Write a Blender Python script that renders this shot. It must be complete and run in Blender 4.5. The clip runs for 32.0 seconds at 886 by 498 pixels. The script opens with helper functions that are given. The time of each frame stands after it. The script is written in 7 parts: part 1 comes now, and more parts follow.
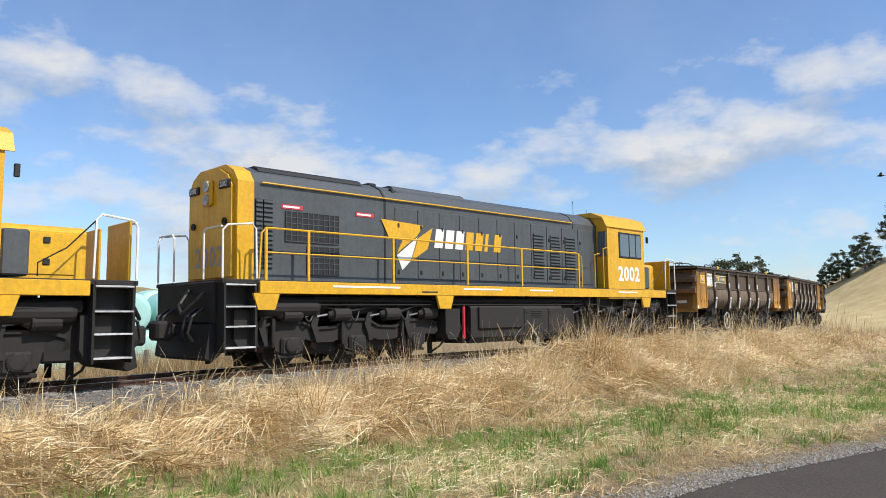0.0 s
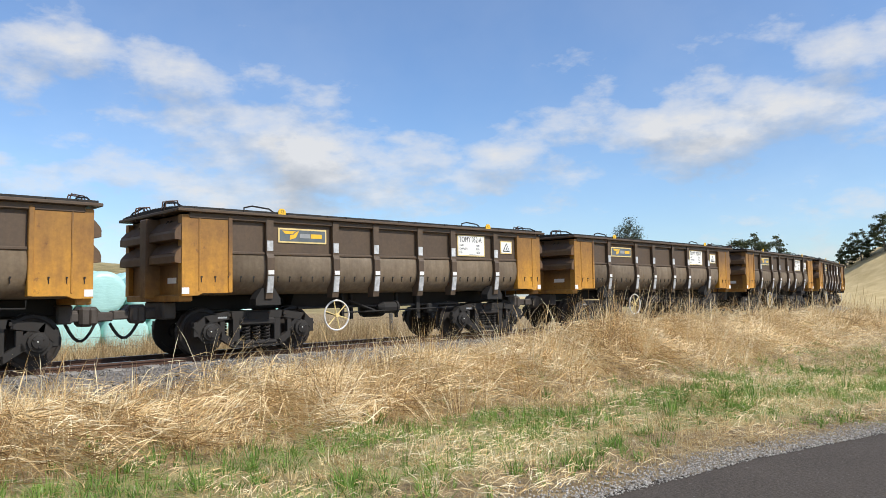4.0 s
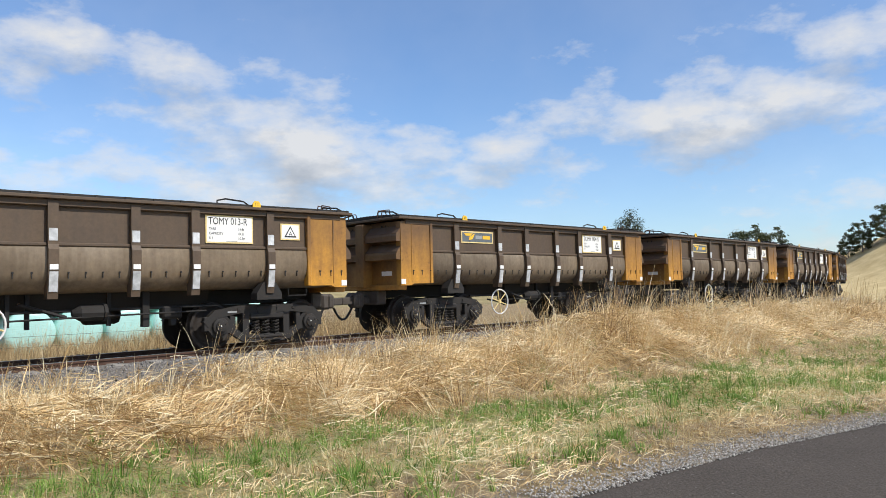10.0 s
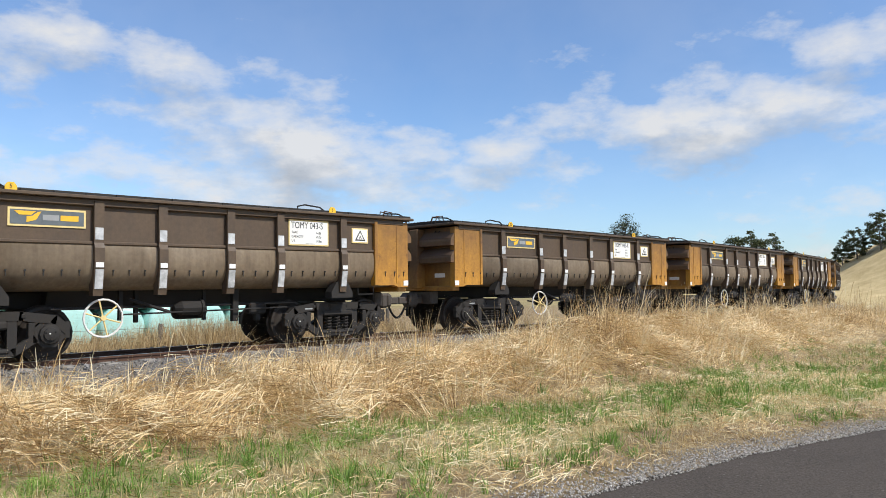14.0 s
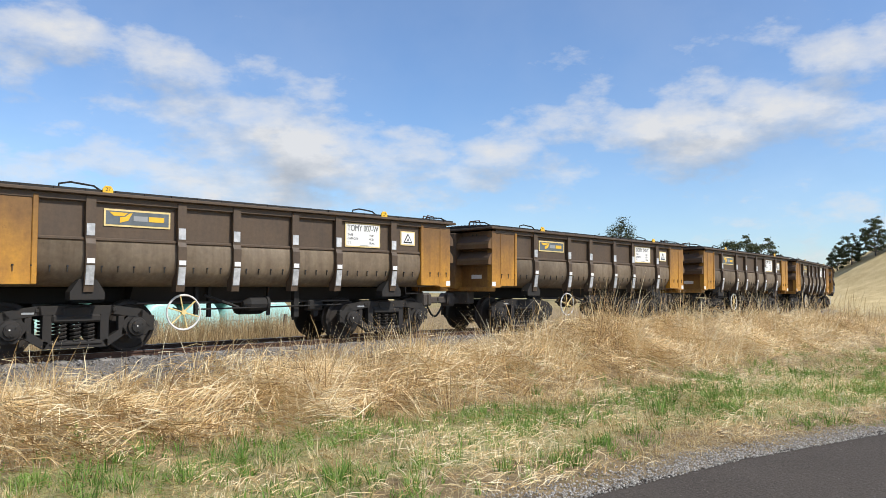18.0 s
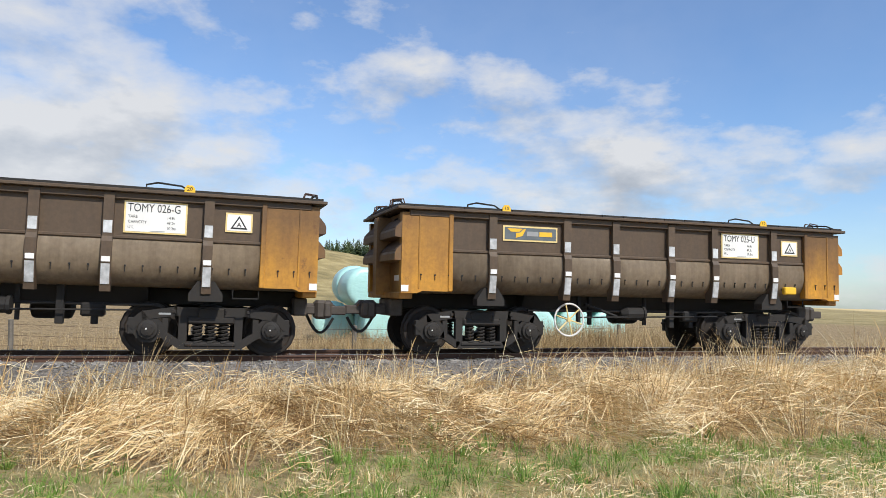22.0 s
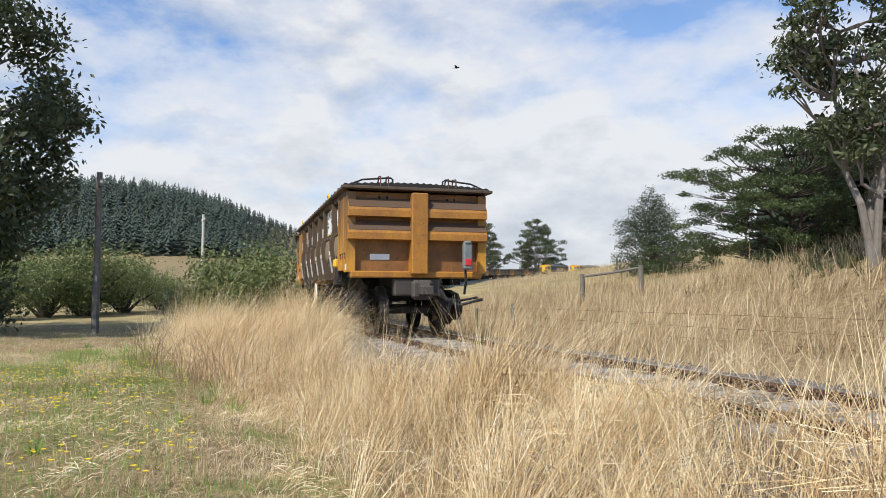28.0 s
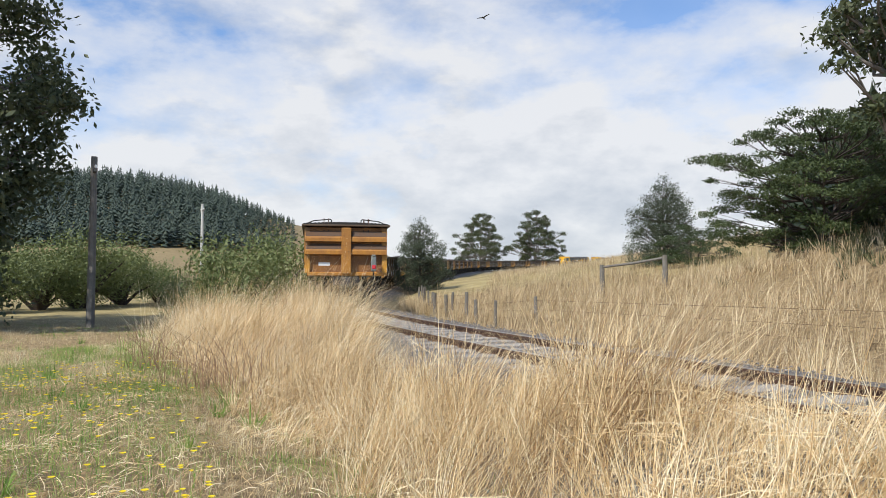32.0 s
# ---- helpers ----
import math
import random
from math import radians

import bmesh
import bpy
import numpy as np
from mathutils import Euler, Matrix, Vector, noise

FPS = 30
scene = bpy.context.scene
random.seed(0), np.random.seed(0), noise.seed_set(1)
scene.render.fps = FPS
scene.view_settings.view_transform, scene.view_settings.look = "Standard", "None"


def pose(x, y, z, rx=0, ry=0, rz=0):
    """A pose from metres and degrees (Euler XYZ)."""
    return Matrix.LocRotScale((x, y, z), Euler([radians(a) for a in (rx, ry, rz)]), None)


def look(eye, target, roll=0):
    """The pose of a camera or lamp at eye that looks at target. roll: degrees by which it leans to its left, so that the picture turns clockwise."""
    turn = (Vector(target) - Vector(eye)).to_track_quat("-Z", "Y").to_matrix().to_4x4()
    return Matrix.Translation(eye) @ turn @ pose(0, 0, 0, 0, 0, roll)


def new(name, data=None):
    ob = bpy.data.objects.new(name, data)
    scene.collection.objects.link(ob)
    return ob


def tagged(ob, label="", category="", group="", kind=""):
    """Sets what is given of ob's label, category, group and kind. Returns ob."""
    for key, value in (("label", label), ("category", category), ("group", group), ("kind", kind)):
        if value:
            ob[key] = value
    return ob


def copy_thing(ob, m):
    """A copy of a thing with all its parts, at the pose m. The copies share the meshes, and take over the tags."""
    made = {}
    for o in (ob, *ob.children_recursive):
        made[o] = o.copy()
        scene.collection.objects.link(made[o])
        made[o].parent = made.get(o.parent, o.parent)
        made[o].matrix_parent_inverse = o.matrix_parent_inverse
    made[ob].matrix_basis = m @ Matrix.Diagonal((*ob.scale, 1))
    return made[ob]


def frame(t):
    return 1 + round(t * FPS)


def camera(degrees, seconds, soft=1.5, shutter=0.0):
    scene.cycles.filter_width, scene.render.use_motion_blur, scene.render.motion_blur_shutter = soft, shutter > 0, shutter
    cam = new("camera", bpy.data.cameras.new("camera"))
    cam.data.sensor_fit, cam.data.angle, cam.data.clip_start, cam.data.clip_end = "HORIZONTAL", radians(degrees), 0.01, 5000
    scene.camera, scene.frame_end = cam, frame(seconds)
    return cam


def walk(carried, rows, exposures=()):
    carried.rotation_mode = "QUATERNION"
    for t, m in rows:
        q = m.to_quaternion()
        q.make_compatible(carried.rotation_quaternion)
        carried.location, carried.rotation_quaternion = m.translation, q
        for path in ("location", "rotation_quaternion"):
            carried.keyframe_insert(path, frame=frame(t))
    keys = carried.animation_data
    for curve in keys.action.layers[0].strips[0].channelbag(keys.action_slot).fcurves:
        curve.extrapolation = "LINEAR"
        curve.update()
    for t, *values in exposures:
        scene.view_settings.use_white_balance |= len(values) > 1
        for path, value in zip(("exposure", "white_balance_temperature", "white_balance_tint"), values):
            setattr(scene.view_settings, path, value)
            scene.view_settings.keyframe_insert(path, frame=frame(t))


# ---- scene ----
# seconds, x, y, heading (degrees right of north), pitch, lean
ROWS = [
    (0.0, 0.00, 0.00, 1.30, 5.27, 0.62),
    (0.5, 0.00, 0.00, 1.30, 5.19, 0.60),
    (1.0, 0.00, 0.00, 1.23, 5.06, 0.65),
    (1.5, 0.00, 0.00, 1.05, 4.81, 0.59),
    (2.0, 0.00, 0.00, 0.86, 4.56, 0.56),
    (2.5, 0.00, 0.00, 0.64, 4.35, 0.59),
    (3.0, 0.00, 0.00, 0.40, 4.11, 0.55),
    (3.5, 0.00, 0.00, 0.20, 3.92, 0.55),
    (5.5, 0.00, 0.00, -0.02, 3.40, 0.89),
    (6.0, 0.00, 0.00, -0.01, 3.34, 0.94),
    (6.5, 0.00, 0.00, 0.01, 3.28, 0.99),
    (7.0, 0.00, 0.00, 0.06, 3.23, 0.99),
    (7.5, 0.00, 0.00, 0.12, 3.17, 0.97),
    (8.0, 0.00, 0.00, 0.17, 3.15, 0.96),
    (8.5, 0.00, 0.00, 0.17, 3.15, 0.96),
    (9.0, 0.00, 0.00, 0.16, 3.18, 0.99),
    (9.5, 0.00, 0.00, 0.12, 3.22, 1.02),
    (10.0, 0.00, 0.00, 0.02, 3.23, 1.01),
    (10.5, 0.00, 0.00, -0.13, 3.25, 0.96),
    (11.0, 0.00, 0.00, -0.25, 3.27, 0.95),
    (11.5, 0.00, 0.00, -0.26, 3.22, 0.78),
    (12.0, 0.00, 0.00, -0.16, 3.13, 0.61),
    (12.5, 0.00, 0.00, 0.00, 3.06, 0.43),
    (13.0, 0.00, 0.00, 0.12, 3.09, 0.35),
    (13.5, 0.00, 0.00, 0.23, 3.20, 0.33),
    (14.0, 0.00, 0.00, 0.35, 3.39, 0.31),
    (14.5, 0.00, 0.00, 0.52, 3.53, 0.21),
    (16.5, 0.00, 0.00, 0.70, 3.40, -0.25),
    (17.0, 0.00, 0.00, 0.66, 3.38, -0.36),
    (17.5, 0.00, 0.00, 0.67, 3.41, -0.35),
    (18.0, 0.00, 0.00, 0.66, 3.43, -0.43),
    (18.5, 0.00, 0.00, 0.66, 3.44, -0.46),
    (19.0, 0.00, 0.00, 0.59, 3.48, -0.39),
    (19.5, 0.00, 0.00, 0.25, 3.49, -0.42),
    (20.0, 0.00, 0.00, -0.58, 3.51, -0.55),
    (20.5, 0.00, 0.00, -2.73, 3.57, -0.88),
    (21.0, 0.00, 0.00, -7.24, 3.55, -1.24),
    (21.5, 0.00, 0.00, -14.35, 3.76, -1.63),
    (22.0, 0.00, 0.00, -24.93, 3.74, -1.62),
    (22.5, 0.00, 0.00, -39.91, 3.55, -2.40),
    (23.0, 0.00, 0.00, -55.92, 3.14, -1.92),
    (23.5, 0.00, 0.00, -74.67, 2.85, -0.35),
    (24.0, -0.60, -0.10, -89.58, 3.08, -0.40),
    (24.5, -3.50, -1.40, -93.20, 3.10, -0.50),
    (25.0, -7.55, -3.20, -95.60, 3.10, -0.50),
    (25.5, -11.90, -4.55, -98.90, 3.20, -0.45),
    (26.0, -16.50, -5.95, -102.30, 3.40, -0.40),
    (26.5, -20.60, -7.60, -104.20, 3.70, -0.30),
    (28.5, -34.37, -15.08, -96.52, 3.75, 0.00),
    (29.0, -34.37, -15.08, -97.03, 3.25, 0.00),
    (29.5, -34.37, -15.08, -97.41, 3.01, 0.00),
    (30.0, -34.37, -15.08, -97.60, 2.89, 0.00),
    (30.5, -34.37, -15.08, -97.71, 2.87, 0.00),
    (31.0, -34.37, -15.08, -97.75, 2.94, 0.00),
    (31.5, -34.37, -15.08, -97.65, 3.01, 0.00),
    (32.0, -34.37, -15.08, -97.54, 3.11, 0.00),
]
EYE_Z = 1.15
cam = camera(62.2, 32.0, soft=0.8)


def eye(t, x, y, az, pitch, lean):
    return (t, pose(x, y, EYE_Z, 90 + pitch, 0, -az) @ pose(0, 0, 0, 0, 0, -lean))


walk(cam, [eye(*r) for r in ROWS], [(0, 0.0), (20, 0.0), (22, -0.04), (24, -0.02), (25, 0.05), (26, 0.14), (28.5, 0.12), (32, 0.12)])

# ---- light: sun behind the camera, broken cloud ----
SUN_AZ, SUN_EL = 118.0, 47.0
sun = new("sun", bpy.data.lights.new("sun", "SUN"))
sun.data.energy, sun.data.angle, sun.data.color = 4.6, radians(0.6), (1.0, 0.95, 0.87)
_az, _el = radians(SUN_AZ), radians(SUN_EL)
sun.matrix_world = look((100 * math.sin(_az) * math.cos(_el), 100 * math.cos(_az) * math.cos(_el), 100 * math.sin(_el)), (0, 0, 0))


class Nodes:
    """Short hand for building node trees."""

    def __init__(self, tree):
        self.t = tree
        tree.nodes.clear()

    def n(self, kind, ins=None, operation=None, use_clamp=False, attribute_name=""):
        nd = self.t.nodes.new(kind)
        if operation:
            nd.operation = operation
        if use_clamp:
            nd.use_clamp = True
        if attribute_name:
            nd.attribute_name = attribute_name
        for k, v in (ins or {}).items():
            sock = nd.inputs[k]
            if isinstance(v, bpy.types.NodeSocket):
                self.t.links.new(v, sock)
            else:
                sock.default_value = v
        return nd

    def math(self, op, a, b=0.0, c=0.0, clamp=False):
        return self.n("ShaderNodeMath", {0: a, 1: b, 2: c}, operation=op, use_clamp=clamp).outputs[0]

    def ramp(self, fac, *stops):
        nd = self.n("ShaderNodeValToRGB", {0: fac})
        e = nd.color_ramp.elements
        while len(e) < len(stops):
            e.new(0.5)
        for el, (p, c) in zip(e, stops):
            el.position = p
            el.color = (*c, 1) if isinstance(c, tuple) else (c, c, c, 1)
        return nd.outputs[0]

    def noise(self, vec, scale, detail=4.0, rough=0.55, dist=0.0):
        return self.n("ShaderNodeTexNoise", {"Vector": vec, "Scale": scale, "Detail": detail, "Roughness": rough, "Distortion": dist}).outputs["Fac"]

    def mix(self, fac, a, b, blend="MIX"):
        def col(v):
            return (*v, 1) if isinstance(v, tuple) and len(v) == 3 else v
        nd = self.n("ShaderNodeMix")
        nd.data_type, nd.blend_type = "RGBA", blend
        for i, v in ((0, fac), (6, col(a)), (7, col(b))):
            if isinstance(v, bpy.types.NodeSocket):
                self.t.links.new(v, nd.inputs[i])
            else:
                nd.inputs[i].default_value = v
        return nd.outputs[2]


def make_world():
    w = bpy.data.worlds.new("sky")
    scene.world = w
    w.use_nodes = True
    g = Nodes(w.node_tree)
    tex = g.n("ShaderNodeTexSky")
    tex.sky_type, tex.sun_disc, tex.sun_elevation, tex.sun_rotation = "NISHITA", False, radians(SUN_EL), radians(SUN_AZ)
    tex.air_density, tex.dust_density, tex.ozone_density = 1.0, 0.6, 1.6
    sky = g.n("ShaderNodeVectorMath", {0: tex.outputs[0], 1: (1.07, 1.26, 1.50)}, operation="MULTIPLY").outputs[0]
    gen = g.n("ShaderNodeTexCoord").outputs["Generated"]
    x, y, z = g.n("ShaderNodeSeparateXYZ", {0: gen}).outputs
    az = g.math("ARCTAN2", x, y)
    west = g.n("ShaderNodeMapRange", {0: x, 1: -0.50, 2: -0.92, 3: 0.0, 4: 1.0}).outputs[0]
    wob = g.math("MULTIPLY", g.math("SUBTRACT", g.noise(gen, 9.0, 4.0), 0.5), 0.16)

    def density(rise):
        """Cloud thickness in a direction that lies a little higher by rise."""
        zu = g.math("ADD", z, rise)
        vec = g.n("ShaderNodeCombineXYZ", {0: x, 1: y, 2: g.math("MULTIPLY", zu, 2.1)}).outputs[0]
        d = g.math("ADD", g.math("MULTIPLY", g.noise(vec, 5.6, 7.0, 0.55, 0.0), 0.50), g.math("MULTIPLY", g.math("SUBTRACT", g.noise(vec, 13.0, 7.0, 0.58, 0.0), 0.5), g.math("SUBTRACT", 0.42, g.math("MULTIPLY", west, 0.27))))
        d = g.math("ADD", d, 0.21)
        d = g.math("ADD", d, g.math("MULTIPLY", g.noise(vec, 1.5, 2.0, 0.5), 0.20))
        d = g.math("ADD", d, g.math("MULTIPLY", west, g.n("ShaderNodeMapRange", {0: zu, 1: 0.05, 2: 0.33, 3: 0.30, 4: 0.115}).outputs[0]))
        el = g.math("ARCSINE", zu)
        # cumulus banks: azimuth, height, half width, half height (degrees), weight
        for a, e, wa, we, k in CLOUDS:
            da = g.math("DIVIDE", g.math("ADD", g.math("SUBTRACT", az, radians(a)), wob), radians(wa))
            de = g.math("DIVIDE", g.math("ADD", g.math("SUBTRACT", el, radians(e)), g.math("MULTIPLY", wob, 0.4)), radians(we))
            r2 = g.math("ADD", g.math("MULTIPLY", da, da), g.math("MULTIPLY", de, de))
            d = g.math("ADD", d, g.math("MULTIPLY", g.math("POWER", 2.718, g.math("MULTIPLY", r2, -1.0)), k))
        return d

    d = density(0.0)
    cover = g.ramp(d, (0.55, 0.0), (0.635, 0.55), (0.75, 1.0))
    # thin high veil
    veil = g.n("ShaderNodeMapRange", {0: g.noise(gen, 2.6, 5.0, 0.6), 1: 0.35, 2: 0.75, 3: 0.0, 4: 0.15}).outputs[0]
    cover = g.math("MAXIMUM", cover, veil)
    # tops that have little cloud above them are bright, undersides grey
    edge = g.math("MULTIPLY", g.math("SUBTRACT", d, density(0.034)), 3.2)
    lit = g.math("ADD", g.math("SUBTRACT", 0.62, g.math("MULTIPLY", g.math("SUBTRACT", g.math("SUBTRACT", d, 0.66), g.math("MULTIPLY", west, 0.17)), 1.25)), edge)
    tone = g.ramp(lit, (0.15, (0.56, 0.61, 0.69)), (0.5, (0.76, 0.80, 0.865)), (0.85, (1.02, 1.03, 1.05)))
    cloud = g.n("ShaderNodeVectorMath", {0: tone, 3: 6.6}, operation="SCALE").outputs[0]
    col = g.mix(g.math("MULTIPLY", cover, 0.94), sky, cloud)
    bg = g.n("ShaderNodeBackground", {0: col, 1: 0.115})
    out = g.n("ShaderNodeOutputWorld")
    w.node_tree.links.new(bg.outputs[0], out.inputs[0])


CLOUDS = [(-29, 17.0, 5, 2.2, .17), (-21, 17.0, 4, 1.8, .13), (-27, 9.5, 7, 1.6, .10), (-11, 10.5, 5, 1.8, .14), (-8, 7.0, 9, 1.8, .12), (4, 9.5, 5, 1.2, .10), (9, 12.3, 4, 1.2, .13), (17, 13.5, 4, 1.2, .13),
          (24, 12.5, 6, 2.0, .18), (29, 17.0, 5, 1.6, .17), (0, 24, 34, 6, -.2), (14, 5.5, 14, 1.6, -.08), (2, 15.5, 14, 1.8, -.10), (-62, 11, 9, 3, .12), (-72, 21, 12, 3.5, -.10)]
make_world()


# ---- materials ----
def material(name, build):
    m = bpy.data.materials.new(name)
    m.use_nodes = True
    g = Nodes(m.node_tree)
    out = g.n("ShaderNodeOutputMaterial")
    sh = build(g)
    m.node_tree.links.new(sh, out.inputs[0])
    return m


def bsdf(g, color, rough=0.6, metal=0.0, bump=None, strength=0.3, dist=0.01, **extra):
    ins = {"Base Color": (*color, 1) if isinstance(color, tuple) else color, "Roughness": rough, "Metallic": metal}
    if bump is not None:
        ins["Normal"] = g.n("ShaderNodeBump", {"Strength": strength, "Distance": dist, "Height": bump}).outputs[0]
    ins.update(extra)
    return g.n("ShaderNodeBsdfPrincipled", ins).outputs[0]


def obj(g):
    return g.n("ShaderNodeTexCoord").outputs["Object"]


def world_pos(g):
    return g.n("ShaderNodeNewGeometry").outputs["Position"]


def squash(g, vec, sx, sy, sz):
    return g.n("ShaderNodeMapping", {"Vector": vec, "Scale": (sx, sy, sz)}).outputs[0]


def painted(name, base, dirt, amount=0.5, rough=0.55, streak=9.0, scale=1.0, rust=(0.12, 0.05, 0.02), rust_amount=0.0, spill=None):
    """Weathered paint: dirt in blotches and in streaks that run down, rust spots."""
    def build(g):
        o = obj(g)
        rnd = g.n("ShaderNodeObjectInfo").outputs["Random"]
        shift = g.n("ShaderNodeVectorMath", {0: o, 1: g.n("ShaderNodeCombineXYZ", {0: g.math("MULTIPLY", rnd, 37.0), 1: 0.0, 2: g.math("MULTIPLY", rnd, 11.0)}).outputs[0]}, operation="ADD").outputs[0]
        blot = g.noise(shift, 1.6 * scale, 6.0, 0.6)
        fine = g.noise(shift, 14.0 * scale, 5.0, 0.65)
        run = g.noise(squash(g, shift, streak, streak, 0.7), 1.0, 5.0, 0.6) if streak else fine
        k = g.math("ADD", g.math("MULTIPLY", blot, 0.6), g.math("MULTIPLY", run, 0.5))
        k = g.ramp(k, (0.36, 0.0), (0.72, 1.0))
        col = g.mix(g.math("MULTIPLY", k, amount), base, dirt)
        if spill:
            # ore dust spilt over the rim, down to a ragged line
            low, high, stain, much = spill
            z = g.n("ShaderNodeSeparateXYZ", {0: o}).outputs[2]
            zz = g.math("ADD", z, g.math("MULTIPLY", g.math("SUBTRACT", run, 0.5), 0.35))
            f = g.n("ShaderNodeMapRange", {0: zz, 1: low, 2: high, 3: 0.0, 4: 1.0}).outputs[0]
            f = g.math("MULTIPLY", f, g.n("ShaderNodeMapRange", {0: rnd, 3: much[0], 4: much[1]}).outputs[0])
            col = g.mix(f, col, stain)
        if rust_amount:
            sp = g.ramp(g.noise(shift, 5.0 * scale, 8.0, 0.7), (0.60, 0.0), (0.68, 1.0))
            col = g.mix(g.math("MULTIPLY", sp, rust_amount), col, rust)
        var = g.ramp(fine, (0.3, 0.82), (0.7, 1.1))
        col = g.mix(1.0, col, var, "MULTIPLY")
        r = g.math("ADD", g.math("MULTIPLY", k, 0.25), rough - 0.1)
        return bsdf(g, col, r, 0.0, fine, 0.12, 0.01)
    return material(name, build)


def plain(name, color, rough=0.6, metal=0.0, var=0.25, scale=8.0, bump=0.15):
    def build(g):
        o = obj(g)
        f = g.noise(o, scale, 6.0, 0.6)
        f2 = g.noise(o, scale * 0.15, 3.0, 0.5)
        k = g.math("ADD", g.math("MULTIPLY", f, 0.6), g.math("MULTIPLY", f2, 0.4))
        col = g.mix(1.0, color, g.ramp(k, (0.3, 1 - var), (0.7, 1 + var)), "MULTIPLY")
        return bsdf(g, col, rough, metal, f, bump, 0.01)
    return material(name, build)


M = {}
M["brown"] = painted("wagon brown paint", (0.068, 0.044, 0.026), (0.118, 0.078, 0.046), 0.8, 0.6)
M["lower"] = painted("dusty lower plate", (0.235, 0.178, 0.115), (0.105, 0.073, 0.044), 0.8, 0.65)
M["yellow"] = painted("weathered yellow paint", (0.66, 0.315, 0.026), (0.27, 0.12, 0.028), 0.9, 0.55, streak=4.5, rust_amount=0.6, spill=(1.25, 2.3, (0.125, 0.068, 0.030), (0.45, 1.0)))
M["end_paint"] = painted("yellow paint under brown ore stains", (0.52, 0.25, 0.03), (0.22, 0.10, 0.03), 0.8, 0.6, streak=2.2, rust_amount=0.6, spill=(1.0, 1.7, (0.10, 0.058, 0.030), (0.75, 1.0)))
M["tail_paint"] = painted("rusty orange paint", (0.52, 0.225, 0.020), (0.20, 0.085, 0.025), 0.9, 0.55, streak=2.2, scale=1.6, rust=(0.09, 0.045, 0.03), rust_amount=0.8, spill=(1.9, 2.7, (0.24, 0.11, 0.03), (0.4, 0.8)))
M["tail_wall"] = painted("rust brown stained plate", (0.30, 0.125, 0.022), (0.13, 0.06, 0.028), 0.9, 0.6, streak=2.2, scale=1.6, rust=(0.07, 0.038, 0.028), rust_amount=0.8)
M["loco_yellow"] = painted("bright yellow paint", (0.80, 0.44, 0.010), (0.42, 0.22, 0.02), 0.5, 0.4, rust_amount=0.2)
M["loco_grey"] = painted("dark grey paint", (0.085, 0.094, 0.097), (0.055, 0.058, 0.058), 0.75, 0.42, rust=(0.085, 0.045, 0.035), rust_amount=0.22)
M["cast"] = painted("worn cast steel", (0.085, 0.070, 0.058), (0.038, 0.031, 0.026), 0.8, 0.65, streak=False, scale=2.5)
M["dust"] = painted("grey brown ore dust", (0.085, 0.060, 0.045), (0.12, 0.06, 0.025), 0.8, 0.85, streak=False, scale=2.0)
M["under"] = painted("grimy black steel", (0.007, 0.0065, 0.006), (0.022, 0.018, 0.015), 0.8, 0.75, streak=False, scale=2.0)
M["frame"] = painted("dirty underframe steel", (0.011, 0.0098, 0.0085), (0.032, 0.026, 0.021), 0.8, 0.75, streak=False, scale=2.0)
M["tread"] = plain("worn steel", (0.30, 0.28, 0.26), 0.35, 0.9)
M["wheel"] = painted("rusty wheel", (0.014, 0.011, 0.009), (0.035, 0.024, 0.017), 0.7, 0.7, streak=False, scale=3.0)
M["zinc"] = plain("scuffed reflective strip", (0.50, 0.51, 0.51), 0.35, 0.0, 0.5, 9.0)
M["white"] = plain("white enamel", (0.80, 0.79, 0.75), 0.5, 0.0, 0.1, 6.0)
M["cream"] = plain("cream border paint", (0.75, 0.58, 0.25), 0.5, 0.0, 0.15)
M["sign_blue"] = plain("faded blue grey board", (0.115, 0.135, 0.145), 0.5, 0.0, 0.25)
M["sign_yellow"] = plain("sign yellow", (0.80, 0.47, 0.03), 0.45, 0.0, 0.12)
M["ink"] = plain("black lettering", (0.012, 0.012, 0.013), 0.5, 0.0, 0.1)
M["grey_ink"] = plain("grey lettering", (0.30, 0.31, 0.31), 0.5, 0.0, 0.1)
M["red"] = plain("red warning paint", (0.55, 0.03, 0.04), 0.5, 0.0, 0.15)
M["wheel_white"] = plain("white painted steel", (0.72, 0.70, 0.66), 0.5, 0.0, 0.2)
M["black"] = plain("matt black", (0.010, 0.010, 0.010), 0.6, 0.0, 0.3)
M["hose"] = plain("black rubber", (0.018, 0.018, 0.018), 0.55, 0.0, 0.3)
M["device"] = plain("grey green casing", (0.16, 0.18, 0.17), 0.5, 0.0, 0.2)
M["rust"] = painted("brown rust", (0.10, 0.045, 0.024), (0.05, 0.028, 0.02), 0.7, 0.75, streak=False, scale=3.0)
M["timber"] = painted("grey weathered timber", (0.20, 0.185, 0.16), (0.10, 0.09, 0.075), 0.7, 0.8, scale=3.0)
M["pole"] = plain("pale pole", (0.45, 0.44, 0.41), 0.7, 0.0, 0.2)
M["concrete"] = plain("sleeper concrete", (0.28, 0.26, 0.23), 0.85, 0.0, 0.3)


def build_glass(g):
    return bsdf(g, (0.10, 0.13, 0.15), 0.06, 0.0, **{"Specular IOR Level": 0.8})


M["glass"] = material("dark cab glass", build_glass)


